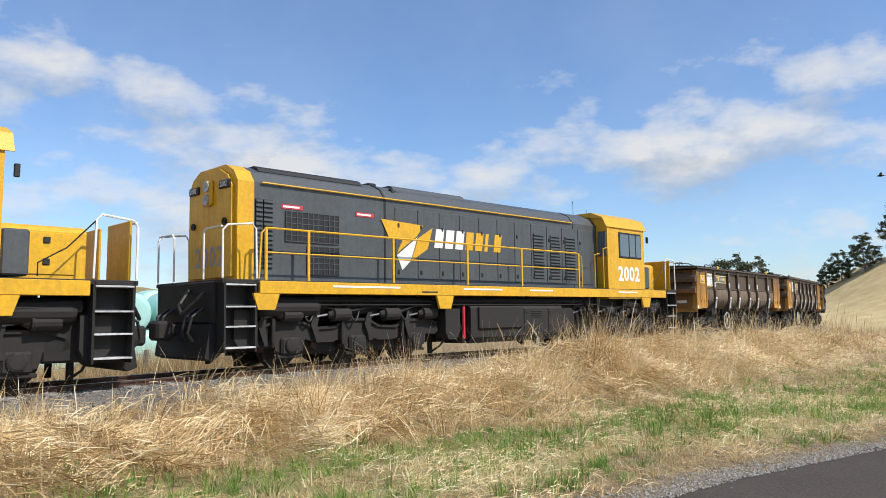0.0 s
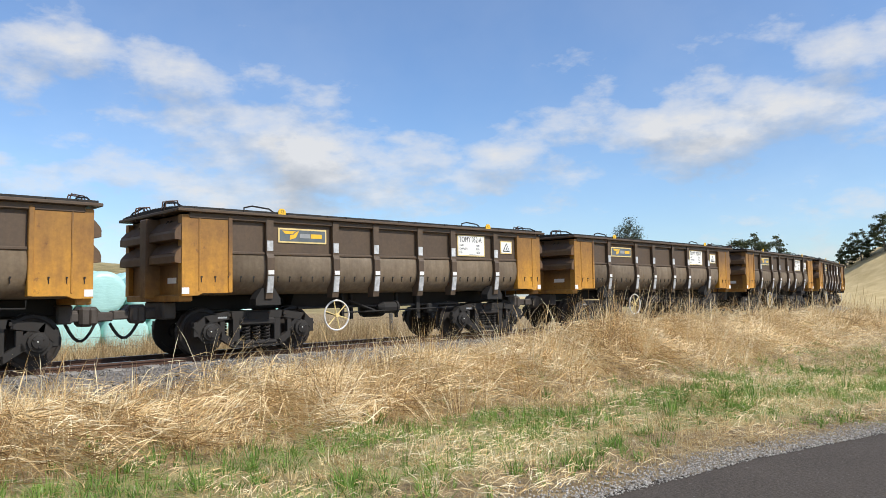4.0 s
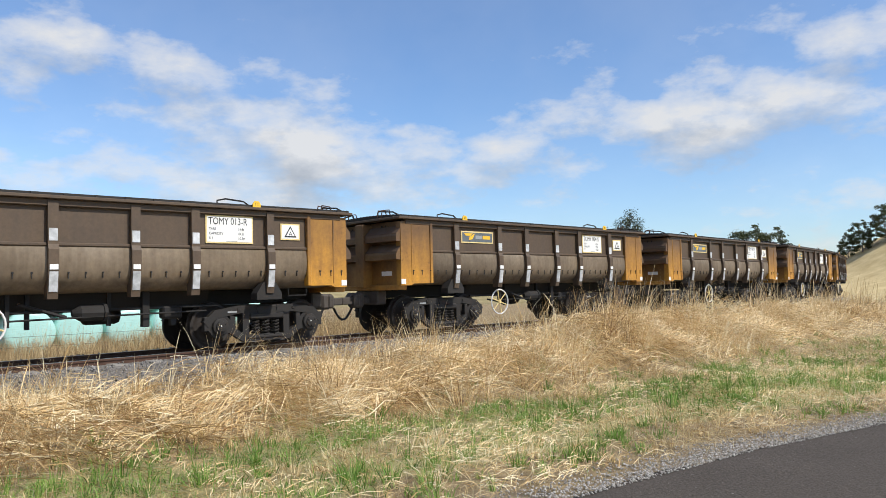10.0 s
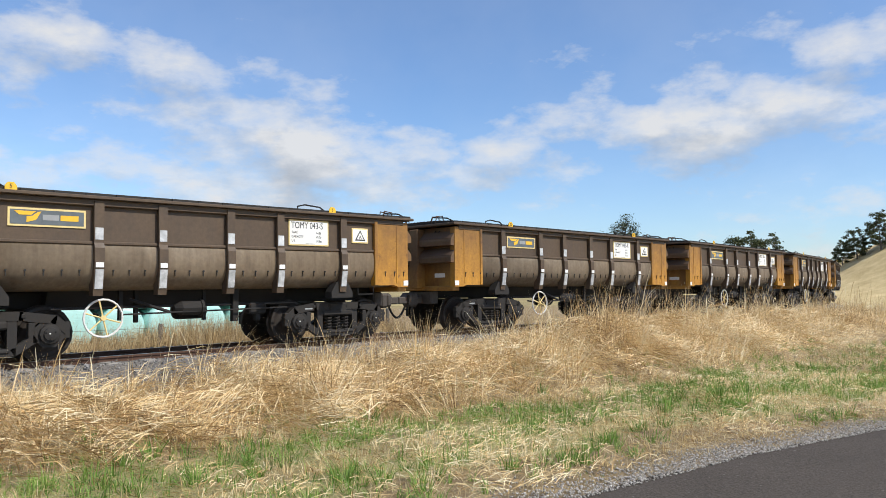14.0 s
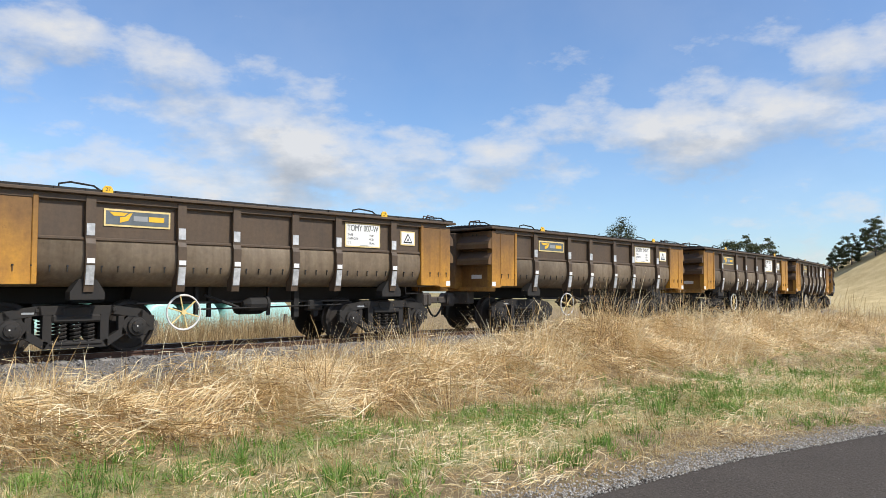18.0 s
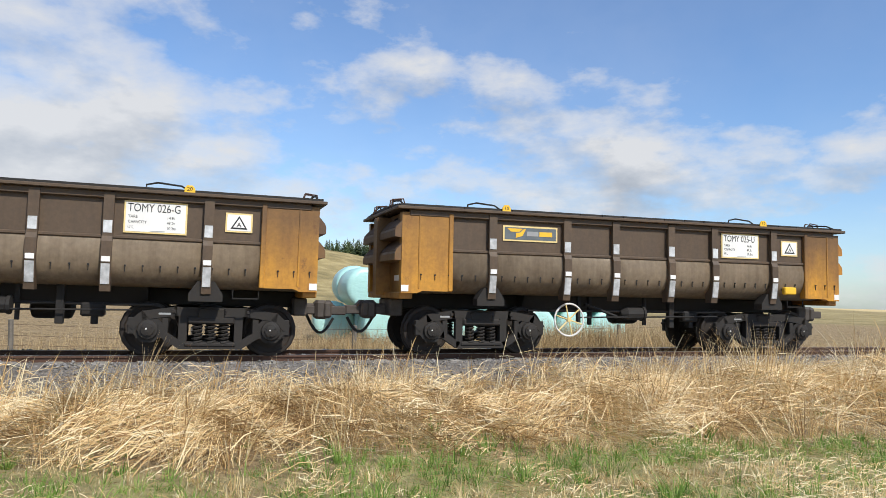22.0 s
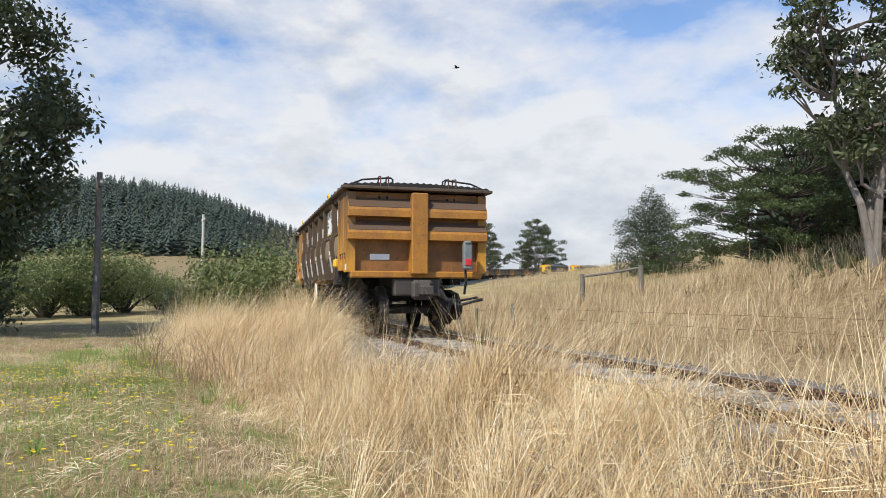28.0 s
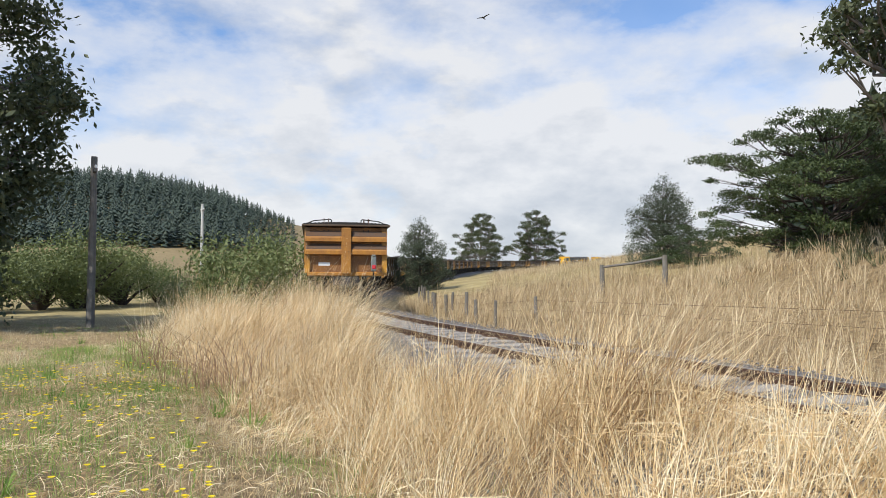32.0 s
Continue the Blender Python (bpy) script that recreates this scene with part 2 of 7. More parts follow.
def build_wrap(g):
    o = obj(g)
    f = g.noise(o, 7.0, 5.0, 0.6)
    return bsdf(g, g.mix(f, (0.38, 0.66, 0.60), (0.48, 0.76, 0.71)), 0.32, 0.0, g.noise(squash(g, o, 2.0, 2.0, 9.0), 2.0, 4.0), 0.35, 0.03)


M["wrap"] = material("pale green plastic wrap", build_wrap)


def build_asphalt(g):
    p = world_pos(g)
    fine = g.noise(p, 55.0, 5.0, 0.7)
    vor = g.n("ShaderNodeTexVoronoi", {"Vector": p, "Scale": 34.0}).outputs["Distance"]
    chip = g.ramp(g.noise(p, 23.0, 2.0), (0.70, 0.0), (0.74, 1.0))
    col = g.mix(g.noise(p, 0.8, 4.0), (0.060, 0.050, 0.041), (0.094, 0.079, 0.065))
    col = g.mix(1.0, col, g.ramp(fine, (0.3, 0.55), (0.7, 1.5)), "MULTIPLY")
    col = g.mix(g.math("MULTIPLY", chip, 0.55), col, (0.26, 0.24, 0.21))
    return bsdf(g, col, 0.95, 0.0, g.math("ADD", fine, vor), 0.6, 0.01, **{"Specular IOR Level": 0.15})


M["asphalt"] = material("asphalt", build_asphalt)


def build_stone(name, a, b, c):
    def build(g):
        r = g.n("ShaderNodeNewGeometry").outputs["Random Per Island"]
        f = g.noise(world_pos(g), 60.0, 4.0, 0.6)
        col = g.ramp(r, (0.0, a), (0.5, b), (1.0, c))
        return bsdf(g, g.mix(1.0, col, g.ramp(f, (0.3, 0.75), (0.7, 1.2)), "MULTIPLY"), 0.85, 0.0, f, 0.3, 0.005)
    return material(name, build)


M["ballast"] = build_stone("grey ballast stone", (0.11, 0.105, 0.10), (0.21, 0.20, 0.19), (0.33, 0.31, 0.29))
M["gravel"] = build_stone("pale road gravel", (0.24, 0.22, 0.19), (0.40, 0.365, 0.32), (0.56, 0.52, 0.46))


def build_ground(g):
    """Dry grass, green patches, gravel at the track and the road edge; hills paler with distance."""
    p = world_pos(g)
    at = g.n("ShaderNodeAttribute", attribute_name="zone").outputs["Color"]
    sep = g.n("ShaderNodeSeparateColor", {0: at})
    stone, green, far = sep.outputs[0], sep.outputs[1], sep.outputs[2]
    f = g.noise(p, 6.0, 6.0, 0.7)
    f2 = g.noise(p, 0.35, 5.0, 0.6)
    fine = g.noise(squash(g, p, 1.0, 1.0, 0.3), 40.0, 5.0, 0.75)
    straw = g.ramp(f, (0.28, (0.11, 0.074, 0.035)), (0.5, (0.29, 0.205, 0.10)), (0.75, (0.52, 0.39, 0.205)))
    grass = g.ramp(f, (0.3, (0.20, 0.19, 0.065)), (0.7, (0.52, 0.44, 0.19)))
    k = g.math("ADD", green, g.math("MULTIPLY", g.math("SUBTRACT", f2, 0.5), 1.3))
    near = g.mix(g.ramp(k, (0.42, 0.0), (0.62, 1.0)), straw, grass)
    hill = g.ramp(g.math("ADD", g.math("MULTIPLY", f2, 0.5), g.math("ADD", g.math("MULTIPLY", g.noise(p, 0.06, 5.0, 0.6), 0.35), g.math("MULTIPLY", f, 0.2))), (0.38, (0.16, 0.13, 0.05)), (0.52, (0.30, 0.235, 0.098)), (0.66, (0.46, 0.37, 0.17)))
    hillg = g.mix(0.42, hill, (0.085, 0.09, 0.03))
    hill = g.mix(g.ramp(green, (0.3, 0.0), (0.7, 1.0)), hill, hillg)
    px = g.n("ShaderNodeSeparateXYZ", {0: p}).outputs[0]
    hill = g.mix(g.n("ShaderNodeMapRange", {0: px, 1: -180.0, 2: -330.0, 3: 0.0, 4: 0.75}).outputs[0], hill, (0.20, 0.145, 0.075))
    # East hill grass painted brighter, to make up for shade on its slope.
    hill = g.mix(g.n("ShaderNodeMapRange", {0: px, 1: 20.0, 2: 60.0, 3: 0.0, 4: 0.85}).outputs[0], hill, g.ramp(f2, (0.3, (0.55, 0.40, 0.18)), (0.7, (0.76, 0.60, 0.31))))
    col = g.mix(far, near, hill)
    rock = g.ramp(g.noise(p, 26.0, 3.0, 0.6), (0.35, (0.10, 0.09, 0.078)), (0.65, (0.29, 0.265, 0.235)))
    col = g.mix(stone, col, rock)
    return bsdf(g, col, 0.95, 0.0, g.math("ADD", f, fine), 0.8, 0.05)


M["ground"] = material("dry grass ground", build_ground)


def blade(name, *cols, trans=0.25, bleach=False, spread=0.62):
    def build(g):
        r = g.n("ShaderNodeNewGeometry").outputs["Random Per Island"]
        p = world_pos(g)
        k = g.math("ADD", g.math("MULTIPLY", g.math("SUBTRACT", r, 0.5), spread), g.math("ADD", g.math("MULTIPLY", g.noise(p, 1.1, 3.0), 0.6), g.math("MULTIPLY", g.math("SUBTRACT", g.noise(p, 0.22, 3.0), 0.5), 0.9)))
        k = g.math("ADD", k, 0.28)
        stops = [(0.1 + 0.85 * i / (len(cols) - 1), c) for i, c in enumerate(cols)]
        col = g.ramp(k, *stops)
        if bleach:
            # the grass round the open bend is more weathered
            px = g.n("ShaderNodeSeparateXYZ", {0: p}).outputs[0]
            sat = g.n("ShaderNodeMapRange", {0: px, 1: -16.0, 2: -34.0, 3: 1.0, 4: 0.93}).outputs[0]
            col = g.n("ShaderNodeHueSaturation", {"Saturation": sat, "Value": g.n("ShaderNodeMapRange", {0: px, 1: -16.0, 2: -34.0, 3: 1.0, 4: 0.95}).outputs[0], "Color": col}).outputs[0]
        a = bsdf(g, col, 0.65)
        t = g.n("ShaderNodeBsdfTranslucent", {0: col}).outputs[0]
        return g.n("ShaderNodeMixShader", {0: trans, 1: a, 2: t}).outputs[0]
    return material(name, build)


M["straw"] = blade("dry grass stalks", (0.25, 0.14, 0.052), (0.62, 0.41, 0.172), (0.86, 0.66, 0.35), (0.96, 0.845, 0.57), bleach=True, spread=0.85)
M["brown_grass"] = blade("brown dry grass", (0.16, 0.105, 0.05), (0.38, 0.265, 0.13), (0.58, 0.435, 0.235), (0.72, 0.58, 0.35), bleach=True, spread=0.75)
M["green"] = blade("green grass blades", (0.055, 0.125, 0.018), (0.13, 0.25, 0.032), (0.22, 0.355, 0.06), (0.42, 0.46, 0.15))
M["stubble"] = blade("short dry grass blades", (0.38, 0.26, 0.105), (0.64, 0.47, 0.22), (0.79, 0.64, 0.36), (0.88, 0.78, 0.51), bleach=True, spread=0.75)
M["petal"] = blade("yellow flower petals", (0.75, 0.55, 0.02), (0.85, 0.68, 0.03))
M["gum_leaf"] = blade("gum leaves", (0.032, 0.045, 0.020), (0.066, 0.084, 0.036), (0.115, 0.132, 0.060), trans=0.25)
# Brighter copy of the gum leaf greens: sunlight put into the colour.
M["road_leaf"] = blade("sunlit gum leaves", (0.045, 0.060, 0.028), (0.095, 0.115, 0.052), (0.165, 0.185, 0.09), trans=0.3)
M["dark_leaf"] = blade("cypress foliage", (0.020, 0.034, 0.011), (0.045, 0.070, 0.020), (0.085, 0.115, 0.034), trans=0.12)
M["belt_leaf"] = blade("dark conifer foliage", (0.010, 0.018, 0.009), (0.021, 0.034, 0.015), (0.038, 0.056, 0.024), trans=0.08)
# Lighter, greyer pine green: the haze of distance is put into the colour.
M["hazed_pine_leaf"] = blade("pine foliage in haze colour", (0.034, 0.054, 0.042), (0.056, 0.080, 0.060), (0.082, 0.108, 0.078), trans=0.12)
M["shrub_leaf"] = blade("roadside shrub leaves", (0.075, 0.10, 0.03), (0.14, 0.175, 0.055), (0.22, 0.25, 0.10), trans=0.25)
M["olive_leaf"] = blade("grey green leaves", (0.030, 0.044, 0.022), (0.060, 0.078, 0.042), (0.10, 0.122, 0.07), trans=0.15)
M["bracken"] = blade("bracken fronds", (0.035, 0.042, 0.016), (0.075, 0.08, 0.03), (0.14, 0.125, 0.05), trans=0.15)
M["twig"] = plain("brown dead twigs", (0.20, 0.12, 0.065), 0.8, 0.0, 0.4)
M["bark"] = painted("pale gum bark", (0.24, 0.21, 0.18), (0.10, 0.085, 0.07), 0.8, 0.85, scale=2.0)
M["dark_bark"] = painted("dark bark", (0.07, 0.055, 0.045), (0.04, 0.03, 0.025), 0.6, 0.9, scale=2.0)
# ---- the line of the track ----
BENDS = [(-400, 0), (-75, 0), (-72, .7), (-44, .7), (-40, .5), (-20, .5), (-15, .0), (-5, .0), (5, .05), (8, .4), (40, .4), (44, .5), (66, .5), (72, .45), (96, .45), (102, 0), (190, 0), (200, .4), (320, .4), (330, 0), (420, 0)]
LEVELS = [(-400, .24), (-30, .24), (-10, .2), (-3, .12), (5, .03), (10, .07), (18, .26), (31, .40), (50, .5), (85, .7), (270, 7.2), (300, 8), (420, 8)]
_s = np.arange(-400, 420.25, .25)
_az = np.cumsum(np.interp(_s, *zip(*BENDS))) * .25
_i0 = int(np.argmin(abs(_s)))
_az = _az - _az[_i0] - 133.4
_xy = np.cumsum(np.stack([np.sin(np.radians(_az)), np.cos(np.radians(_az))], 1), 0) * .25
_xy = _xy - _xy[_i0] + np.array([-7.5, 11.4])
_zz = np.interp(_s, *zip(*LEVELS))
_zz = np.convolve(np.pad(_zz, 24, mode="edge"), np.ones(49) / 49, mode="valid")


def on_track(s, left=0.0, up=0.0):
    """A point at s metres along the track, so far to its left and above the rails."""
    a = np.radians(np.interp(s, _s, _az))
    return Vector((np.interp(s, _s, _xy[:, 0]) - left * np.cos(a), np.interp(s, _s, _xy[:, 1]) + left * np.sin(a), np.interp(s, _s, _zz) + up))


def track_coords(x, y):
    """Distance along the track and distance to its left of many points."""
    sel = np.arange(_i0 - 1200, _i0 + 1600, 8)
    tx, ty, ts = _xy[sel, 0], _xy[sel, 1], _s[sel]
    ta = np.radians(_az[sel])
    so, qo = np.empty(len(x)), np.empty(len(x))
    for i in range(0, len(x), 4000):
        dx, dy = x[i:i + 4000, None] - tx, y[i:i + 4000, None] - ty
        k = np.argmin(dx * dx + dy * dy, 1)
        r = np.arange(len(k))
        ex, ey, a = dx[r, k], dy[r, k], ta[k]
        so[i:i + 4000] = ts[k] + ex * np.sin(a) + ey * np.cos(a)
        qo[i:i + 4000] = -ex * np.cos(a) + ey * np.sin(a)
    return so, qo


ROAD_P, ROAD_D = np.array([-2.3, 2.65]), np.array([-.765, -.644])


# how far the road's edge swings towards the track along the way
SWING = [(-140, -24), (-60, -9), (-25, -2.5), (-15, -.95), (-9.5, -.2), (-7, .17), (-4.4, .32), (5, .3), (8, .34), (13, .5), (18, .85), (22, 1.25), (27, 1.5), (33, 1.3), (42, .1), (55, -5), (80, -18), (200, -100)]


def swing(u):
    return np.interp(u, *zip(*SWING))


def road_off(x, y):
    """Distance from the road's edge, positive on the track's side."""
    u = (x - ROAD_P[0]) * ROAD_D[0] + (y - ROAD_P[1]) * ROAD_D[1]
    return (x - ROAD_P[0]) * ROAD_D[1] - (y - ROAD_P[1]) * ROAD_D[0] - swing(u)


def by_road(u, o):
    """A place u metres along the road and o metres from its edge."""
    w = o + swing(u)
    return ROAD_P[0] + ROAD_D[0] * u + ROAD_D[1] * w, ROAD_P[1] + ROAD_D[1] * u - ROAD_D[0] * w


def ss(v, a, b):
    t = np.clip((v - a) / (b - a), 0, 1)
    return t * t * (3 - 2 * t)


def bump(x, y, cx, cy, rx, ry, turn=0.0):
    c, s = math.cos(radians(turn)), math.sin(radians(turn))
    u, v = ((x - cx) * c + (y - cy) * s) / rx, (-(x - cx) * s + (y - cy) * c) / ry
    return np.exp(-(u * u + v * v))


def rough(x, y):
    return .5 * np.sin(x * .71 + 1.3 * np.sin(y * .37)) + .5 * np.sin(y * .83 + 1.1 * np.sin(x * .29 + 2)) + .35 * np.sin(x * 1.9 + y * 1.3) + .3 * np.sin(y * 2.3 - x * 1.7)


VERGE = -.45


def ground_z(x, y, s=None, q=None):
    x, y = np.asarray(x, float), np.asarray(y, float)
    if s is None:
        s, q = track_coords(x, y)
    zr = np.interp(s, _s, _zz)
    zr = zr - (zr - .5) * ss(abs(q), 22, 110) * ss(s, 60, 70)
    ro = road_off(x, y)
    toe = zr - .78
    # near side: ballast shoulder, then the verge falls to the road
    bed = zr - .10
    near = np.where(q < 1.45, bed, np.where(q < 2.6, bed + (toe - bed) * (q - 1.45) / 1.15, toe))
    w = ss(ro, .3, 6.5)
    slope = VERGE + (np.maximum(toe + .12, VERGE) - VERGE) * w + .05 * rough(x, y) * ss(ro, .2, 1.5)
    hump = .46 * np.exp(-((q - 4.7) / 1.3) ** 2) * ss(s, -34, -24) * (1 - ss(s, -10, -2)) + .1 * np.exp(-((q - 4.6) / 1.0) ** 2)
    k = ss(q, 2.3, 3.5)
    zn = near * (1 - k) + (slope + hump) * k
    zn = np.where(ro < .3, VERGE - .035 * ss(-ro, 0, .4), zn)
    beyond = ss(-ro, 8, 60)
    zn = zn - beyond * .5
    # far side: shoulder, ditch, paddock and hills
    p = -q
    far = np.where(p < 1.7, bed, np.where(p < 2.9, bed + (toe - bed) * (p - 1.7) / 1.2, toe))
    bank = (ss(p, 4.0, 30) * 2.4 + ss(p, 25, 90) * 3.0) * ss(s, 22, 60) * (1 - .8 * ss(s, 84, 120)) * (1 - .4 * ss(s, 56, 72) * (1 - ss(p, 10, 30)))
    bank = bank + 6.0 * bump(x, y, -50, 10, 15, 13) * ss(p, 4, 14)
    rise = 11.5 * bump(x, y, -124, 60, 44, 38) + 3.5 * bump(x, y, -126, 17, 45, 35)
    mound = ss(p, 3, 12) * (.35 + .1 * rough(x * .4, y * .4)) + .04 * rough(x, y)
    right = 13.5 * bump(x, y, 96, 128, 46, 40)
    west_end = 9 * bump(x, y, -92, 118, 36, 38)
    north = west_end + 12.5 * bump(x, y, -112, 200, 75, 55)
    zf = np.where(p < 2.9, far, toe + mound + bank + rise)
    z = np.where(q >= 0, zn, zf)
    d = np.hypot(x, y)
    west = 69 * bump(x, y, -564, -374, 150, 150) + 31 * bump(x, y, -718, -226, 130, 110) + 16 * bump(x, y, -602, -248, 260, 160)
    z = z + west * ss(d, 120, 300) + (right + north) * ss(abs(q), 8, 40)
    return z


def axis(lo, hi, step, far, grow=1.16):
    mid = np.arange(lo, hi + step, step)
    out, d = [], step
    v = hi
    while v < far:
        d = min(d * grow, 320)
        v += d
        out.append(v)
    left, d, v = [], step, lo
    while v > -far:
        d = min(d * grow, 320)
        v -= d
        left.append(v)
    return np.array(left[::-1] + list(mid) + out)


def mesh_from(name, verts, faces, mats, smooth=False):
    me = bpy.data.meshes.new(name)
    verts = np.asarray(verts, np.float32)
    me.vertices.add(len(verts))
    me.vertices.foreach_set("co", verts.ravel())
    faces = np.asarray(faces, np.int32)
    n, k = faces.shape
    me.loops.add(n * k)
    me.loops.foreach_set("vertex_index", faces.ravel())
    me.polygons.add(n)
    me.polygons.foreach_set("loop_start", np.arange(0, n * k, k, dtype=np.int32))
    if smooth:
        me.polygons.foreach_set("use_smooth", np.ones(n, bool))
    for m in mats if isinstance(mats, (list, tuple)) else [mats]:
        me.materials.append(m)
    me.update(calc_edges=True)
    return me


def make_ground():
    xs, ys = axis(-100, 42, .66, 3500), axis(-52, 56, .66, 3500)
    X, Y = np.meshgrid(xs, ys)
    x, y = X.ravel(), Y.ravel()
    s, q = track_coords(x, y)
    z = ground_z(x, y, s, q)
    nx, ny = len(xs), len(ys)
    i = np.arange(nx * ny).reshape(ny, nx)
    f = np.stack([i[:-1, :-1], i[:-1, 1:], i[1:, 1:], i[1:, :-1]], -1).reshape(-1, 4)
    me = mesh_from("ground", np.stack([x, y, z], 1), f, M["ground"], True)
    ro = road_off(x, y)
    stone = (1 - ss(abs(q), 1.9, 2.5)) + ((ro > -1) & (ro < .2)) * .5
    stone[(s < -160) | (s > 260)] = 0
    green = .72 * np.exp(-((ro - 2.6) / (1.5 + 1.2 * ss(-s, 6, 14))) ** 2) + .3 * ss(s, 8, 16) * np.exp(-((ro - 2.2) / 1.8) ** 2) + .45 * np.exp(-((ro - 1.4) / .5) ** 2) - .1
    d = np.hypot(x, y)
    far = ss(d, 55, 75)
    hillgreen = .85 * ss(-x, 60, 90) * ss(y, 0, 25) * (1 - ss(y, 60, 95)) + .42 * ss(y, 110, 150) * ss(-x, 20, 60)
    green = np.where(q < 0, .18 + .34 * ss(-q, 9, 15) * ss(s, 16, 28) * (1 - ss(s, 46, 56)), green) * (1 - far) + far * hillgreen
    col = np.stack([np.clip(stone, 0, 1), np.clip(green, 0, 1), far, np.ones_like(x)], 1).astype(np.float32)
    a = me.color_attributes.new("zone", "FLOAT_COLOR", "POINT")
    a.data.foreach_set("color", col.ravel())
    tagged(new("ground", me), "dry grass verge, paddocks and rolling hills", "ground", kind="structure")


make_ground()


# ---- builders ----
class Shape:
    """Gathers simple pieces into one mesh."""

    def __init__(self):
        self.v, self.f = [], []

    def add(self, verts, faces):
        o = len(self.v)
        self.v += [tuple(p) for p in verts]
        self.f += [tuple(i + o for i in f) for f in faces]
        return self

    def box(self, x0, x1, y0, y1, z0, z1, c=0.0, turn=None):
        """A box with edges cut by c."""
        if c <= 0:
            v = [(x, y, z) for x in (x0, x1) for y in (y0, y1) for z in (z0, z1)]
            f = [(0, 1, 3, 2), (4, 6, 7, 5), (0, 4, 5, 1), (2, 3, 7, 6), (0, 2, 6, 4), (1, 5, 7, 3)]
        else:
            c = min(c, .45 * min(x1 - x0, y1 - y0, z1 - z0))
            lo, hi = (x0, y0, z0), (x1, y1, z1)
            v, ix = [], {}
            for sx in (0, 1):
                for sy in (0, 1):
                    for sz in (0, 1):
                        sg = (sx, sy, sz)
                        for ax in range(3):
                            p = [(hi[k] if sg[k] else lo[k]) for k in range(3)]
                            for k in range(3):
                                if k != ax:
                                    p[k] += -c if sg[k] else c
                            ix[(sx, sy, sz, ax)] = len(v)
                            v.append(tuple(p))
            f = []
            for ax in range(3):
                a, b = [k for k in range(3) if k != ax]
                for e in (0, 1):
                    loop = []
                    for ua, ub in ((0, 0), (1, 0), (1, 1), (0, 1)):
                        sg = [0, 0, 0]
                        sg[ax], sg[a], sg[b] = e, ua, ub
                        loop.append(ix[(*sg, ax)])
                    f.append(tuple(loop))
                for ua in (0, 1):
                    for ub in (0, 1):
                        lo_, hi_ = [0, 0, 0], [0, 0, 0]
                        lo_[ax], hi_[ax] = 0, 1
                        lo_[a] = hi_[a] = ua
                        lo_[b] = hi_[b] = ub
                        f.append((ix[(*lo_, a)], ix[(*hi_, a)], ix[(*hi_, b)], ix[(*lo_, b)]))
            for sx in (0, 1):
                for sy in (0, 1):
                    for sz in (0, 1):
                        f.append(tuple(ix[(sx, sy, sz, ax)] for ax in range(3)))
        if turn is not None:
            v = [turn @ Vector(p) for p in v]
        return self.add(v, f)

    def prism(self, outline, x0, x1, axis="x"):
        """An outline of (a, b) points drawn out along an axis."""
        n = len(outline)
        if axis == "x":
            v = [(x, a, b) for x in (x0, x1) for a, b in outline]
        elif axis == "y":
            v = [(a, y, b) for y in (x0, x1) for a, b in outline]
        else:
            v = [(a, b, z) for z in (x0, x1) for a, b in outline]
        f = [(i, (i + 1) % n, n + (i + 1) % n, n + i) for i in range(n)] + [tuple(range(n))[::-1], tuple(range(n, 2 * n))]
        return self.add(v, f)

    def tube(self, path, r, n=6, closed=False):
        path = [Vector(p) for p in path]
        rings, up = [], None
        m = len(path)
        rad = r if isinstance(r, (list, tuple)) else [r] * m
        for i, p in enumerate(path):
            a = path[(i - 1) % m] if closed or i else p
            b = path[(i + 1) % m] if closed or i < m - 1 else p
            t = (b - a).normalized()
            if up is None:
                up = t.orthogonal().normalized()
            up = (up - t * up.dot(t)).normalized()
            side = t.cross(up)
            rings.append([p + rad[i] * (math.cos(6.2832 * k / n) * up + math.sin(6.2832 * k / n) * side) for k in range(n)])
        v = [q for ring in rings for q in ring]
        f = [(i * n + k, i * n + (k + 1) % n, ((i + 1) % m) * n + (k + 1) % n, ((i + 1) % m) * n + k) for i in range(m if closed else m - 1) for k in range(n)]
        if not closed:
            f += [tuple(range(n))[::-1], tuple(range((m - 1) * n, m * n))]
        return self.add(v, f)

    def lathe(self, profile, n=16, axis="y", at=(0, 0, 0)):
        """Turns (radius, along) pairs about an axis through at."""
        v, m = [], len(profile)
        for r, h in profile:
            for k in range(n):
                c, s = r * math.cos(6.2832 * k / n), r * math.sin(6.2832 * k / n)
                p = {"x": (h, c, s), "y": (c, h, s), "z": (c, s, h)}[axis]
                v.append((p[0] + at[0], p[1] + at[1], p[2] + at[2]))
        f = [(i * n + k, i * n + (k + 1) % n, (i + 1) * n + (k + 1) % n, (i + 1) * n + k) for i in range(m - 1) for k in range(n)]
        f += [tuple(range(n))[::-1], tuple(range((m - 1) * n, m * n))]
        return self.add(v, f)

    def mesh(self, name, mat):
        me = bpy.data.meshes.new(name)
        me.from_pydata(self.v, [], self.f)
        bm = bmesh.new()
        bm.from_mesh(me)
        bmesh.ops.recalc_face_normals(bm, faces=bm.faces)
        bm.to_mesh(me)
        bm.free()
        me.materials.append(mat)
        return me


def part(name, shape, mat, parent, label="", at=None):
    ob = new(name, shape.mesh(name, mat) if isinstance(shape, Shape) else shape)
    ob.parent = parent
    if at is not None:
        ob.matrix_basis = at if isinstance(at, Matrix) else Matrix.Translation(at)
    if label:
        tagged(ob, label)
    return ob


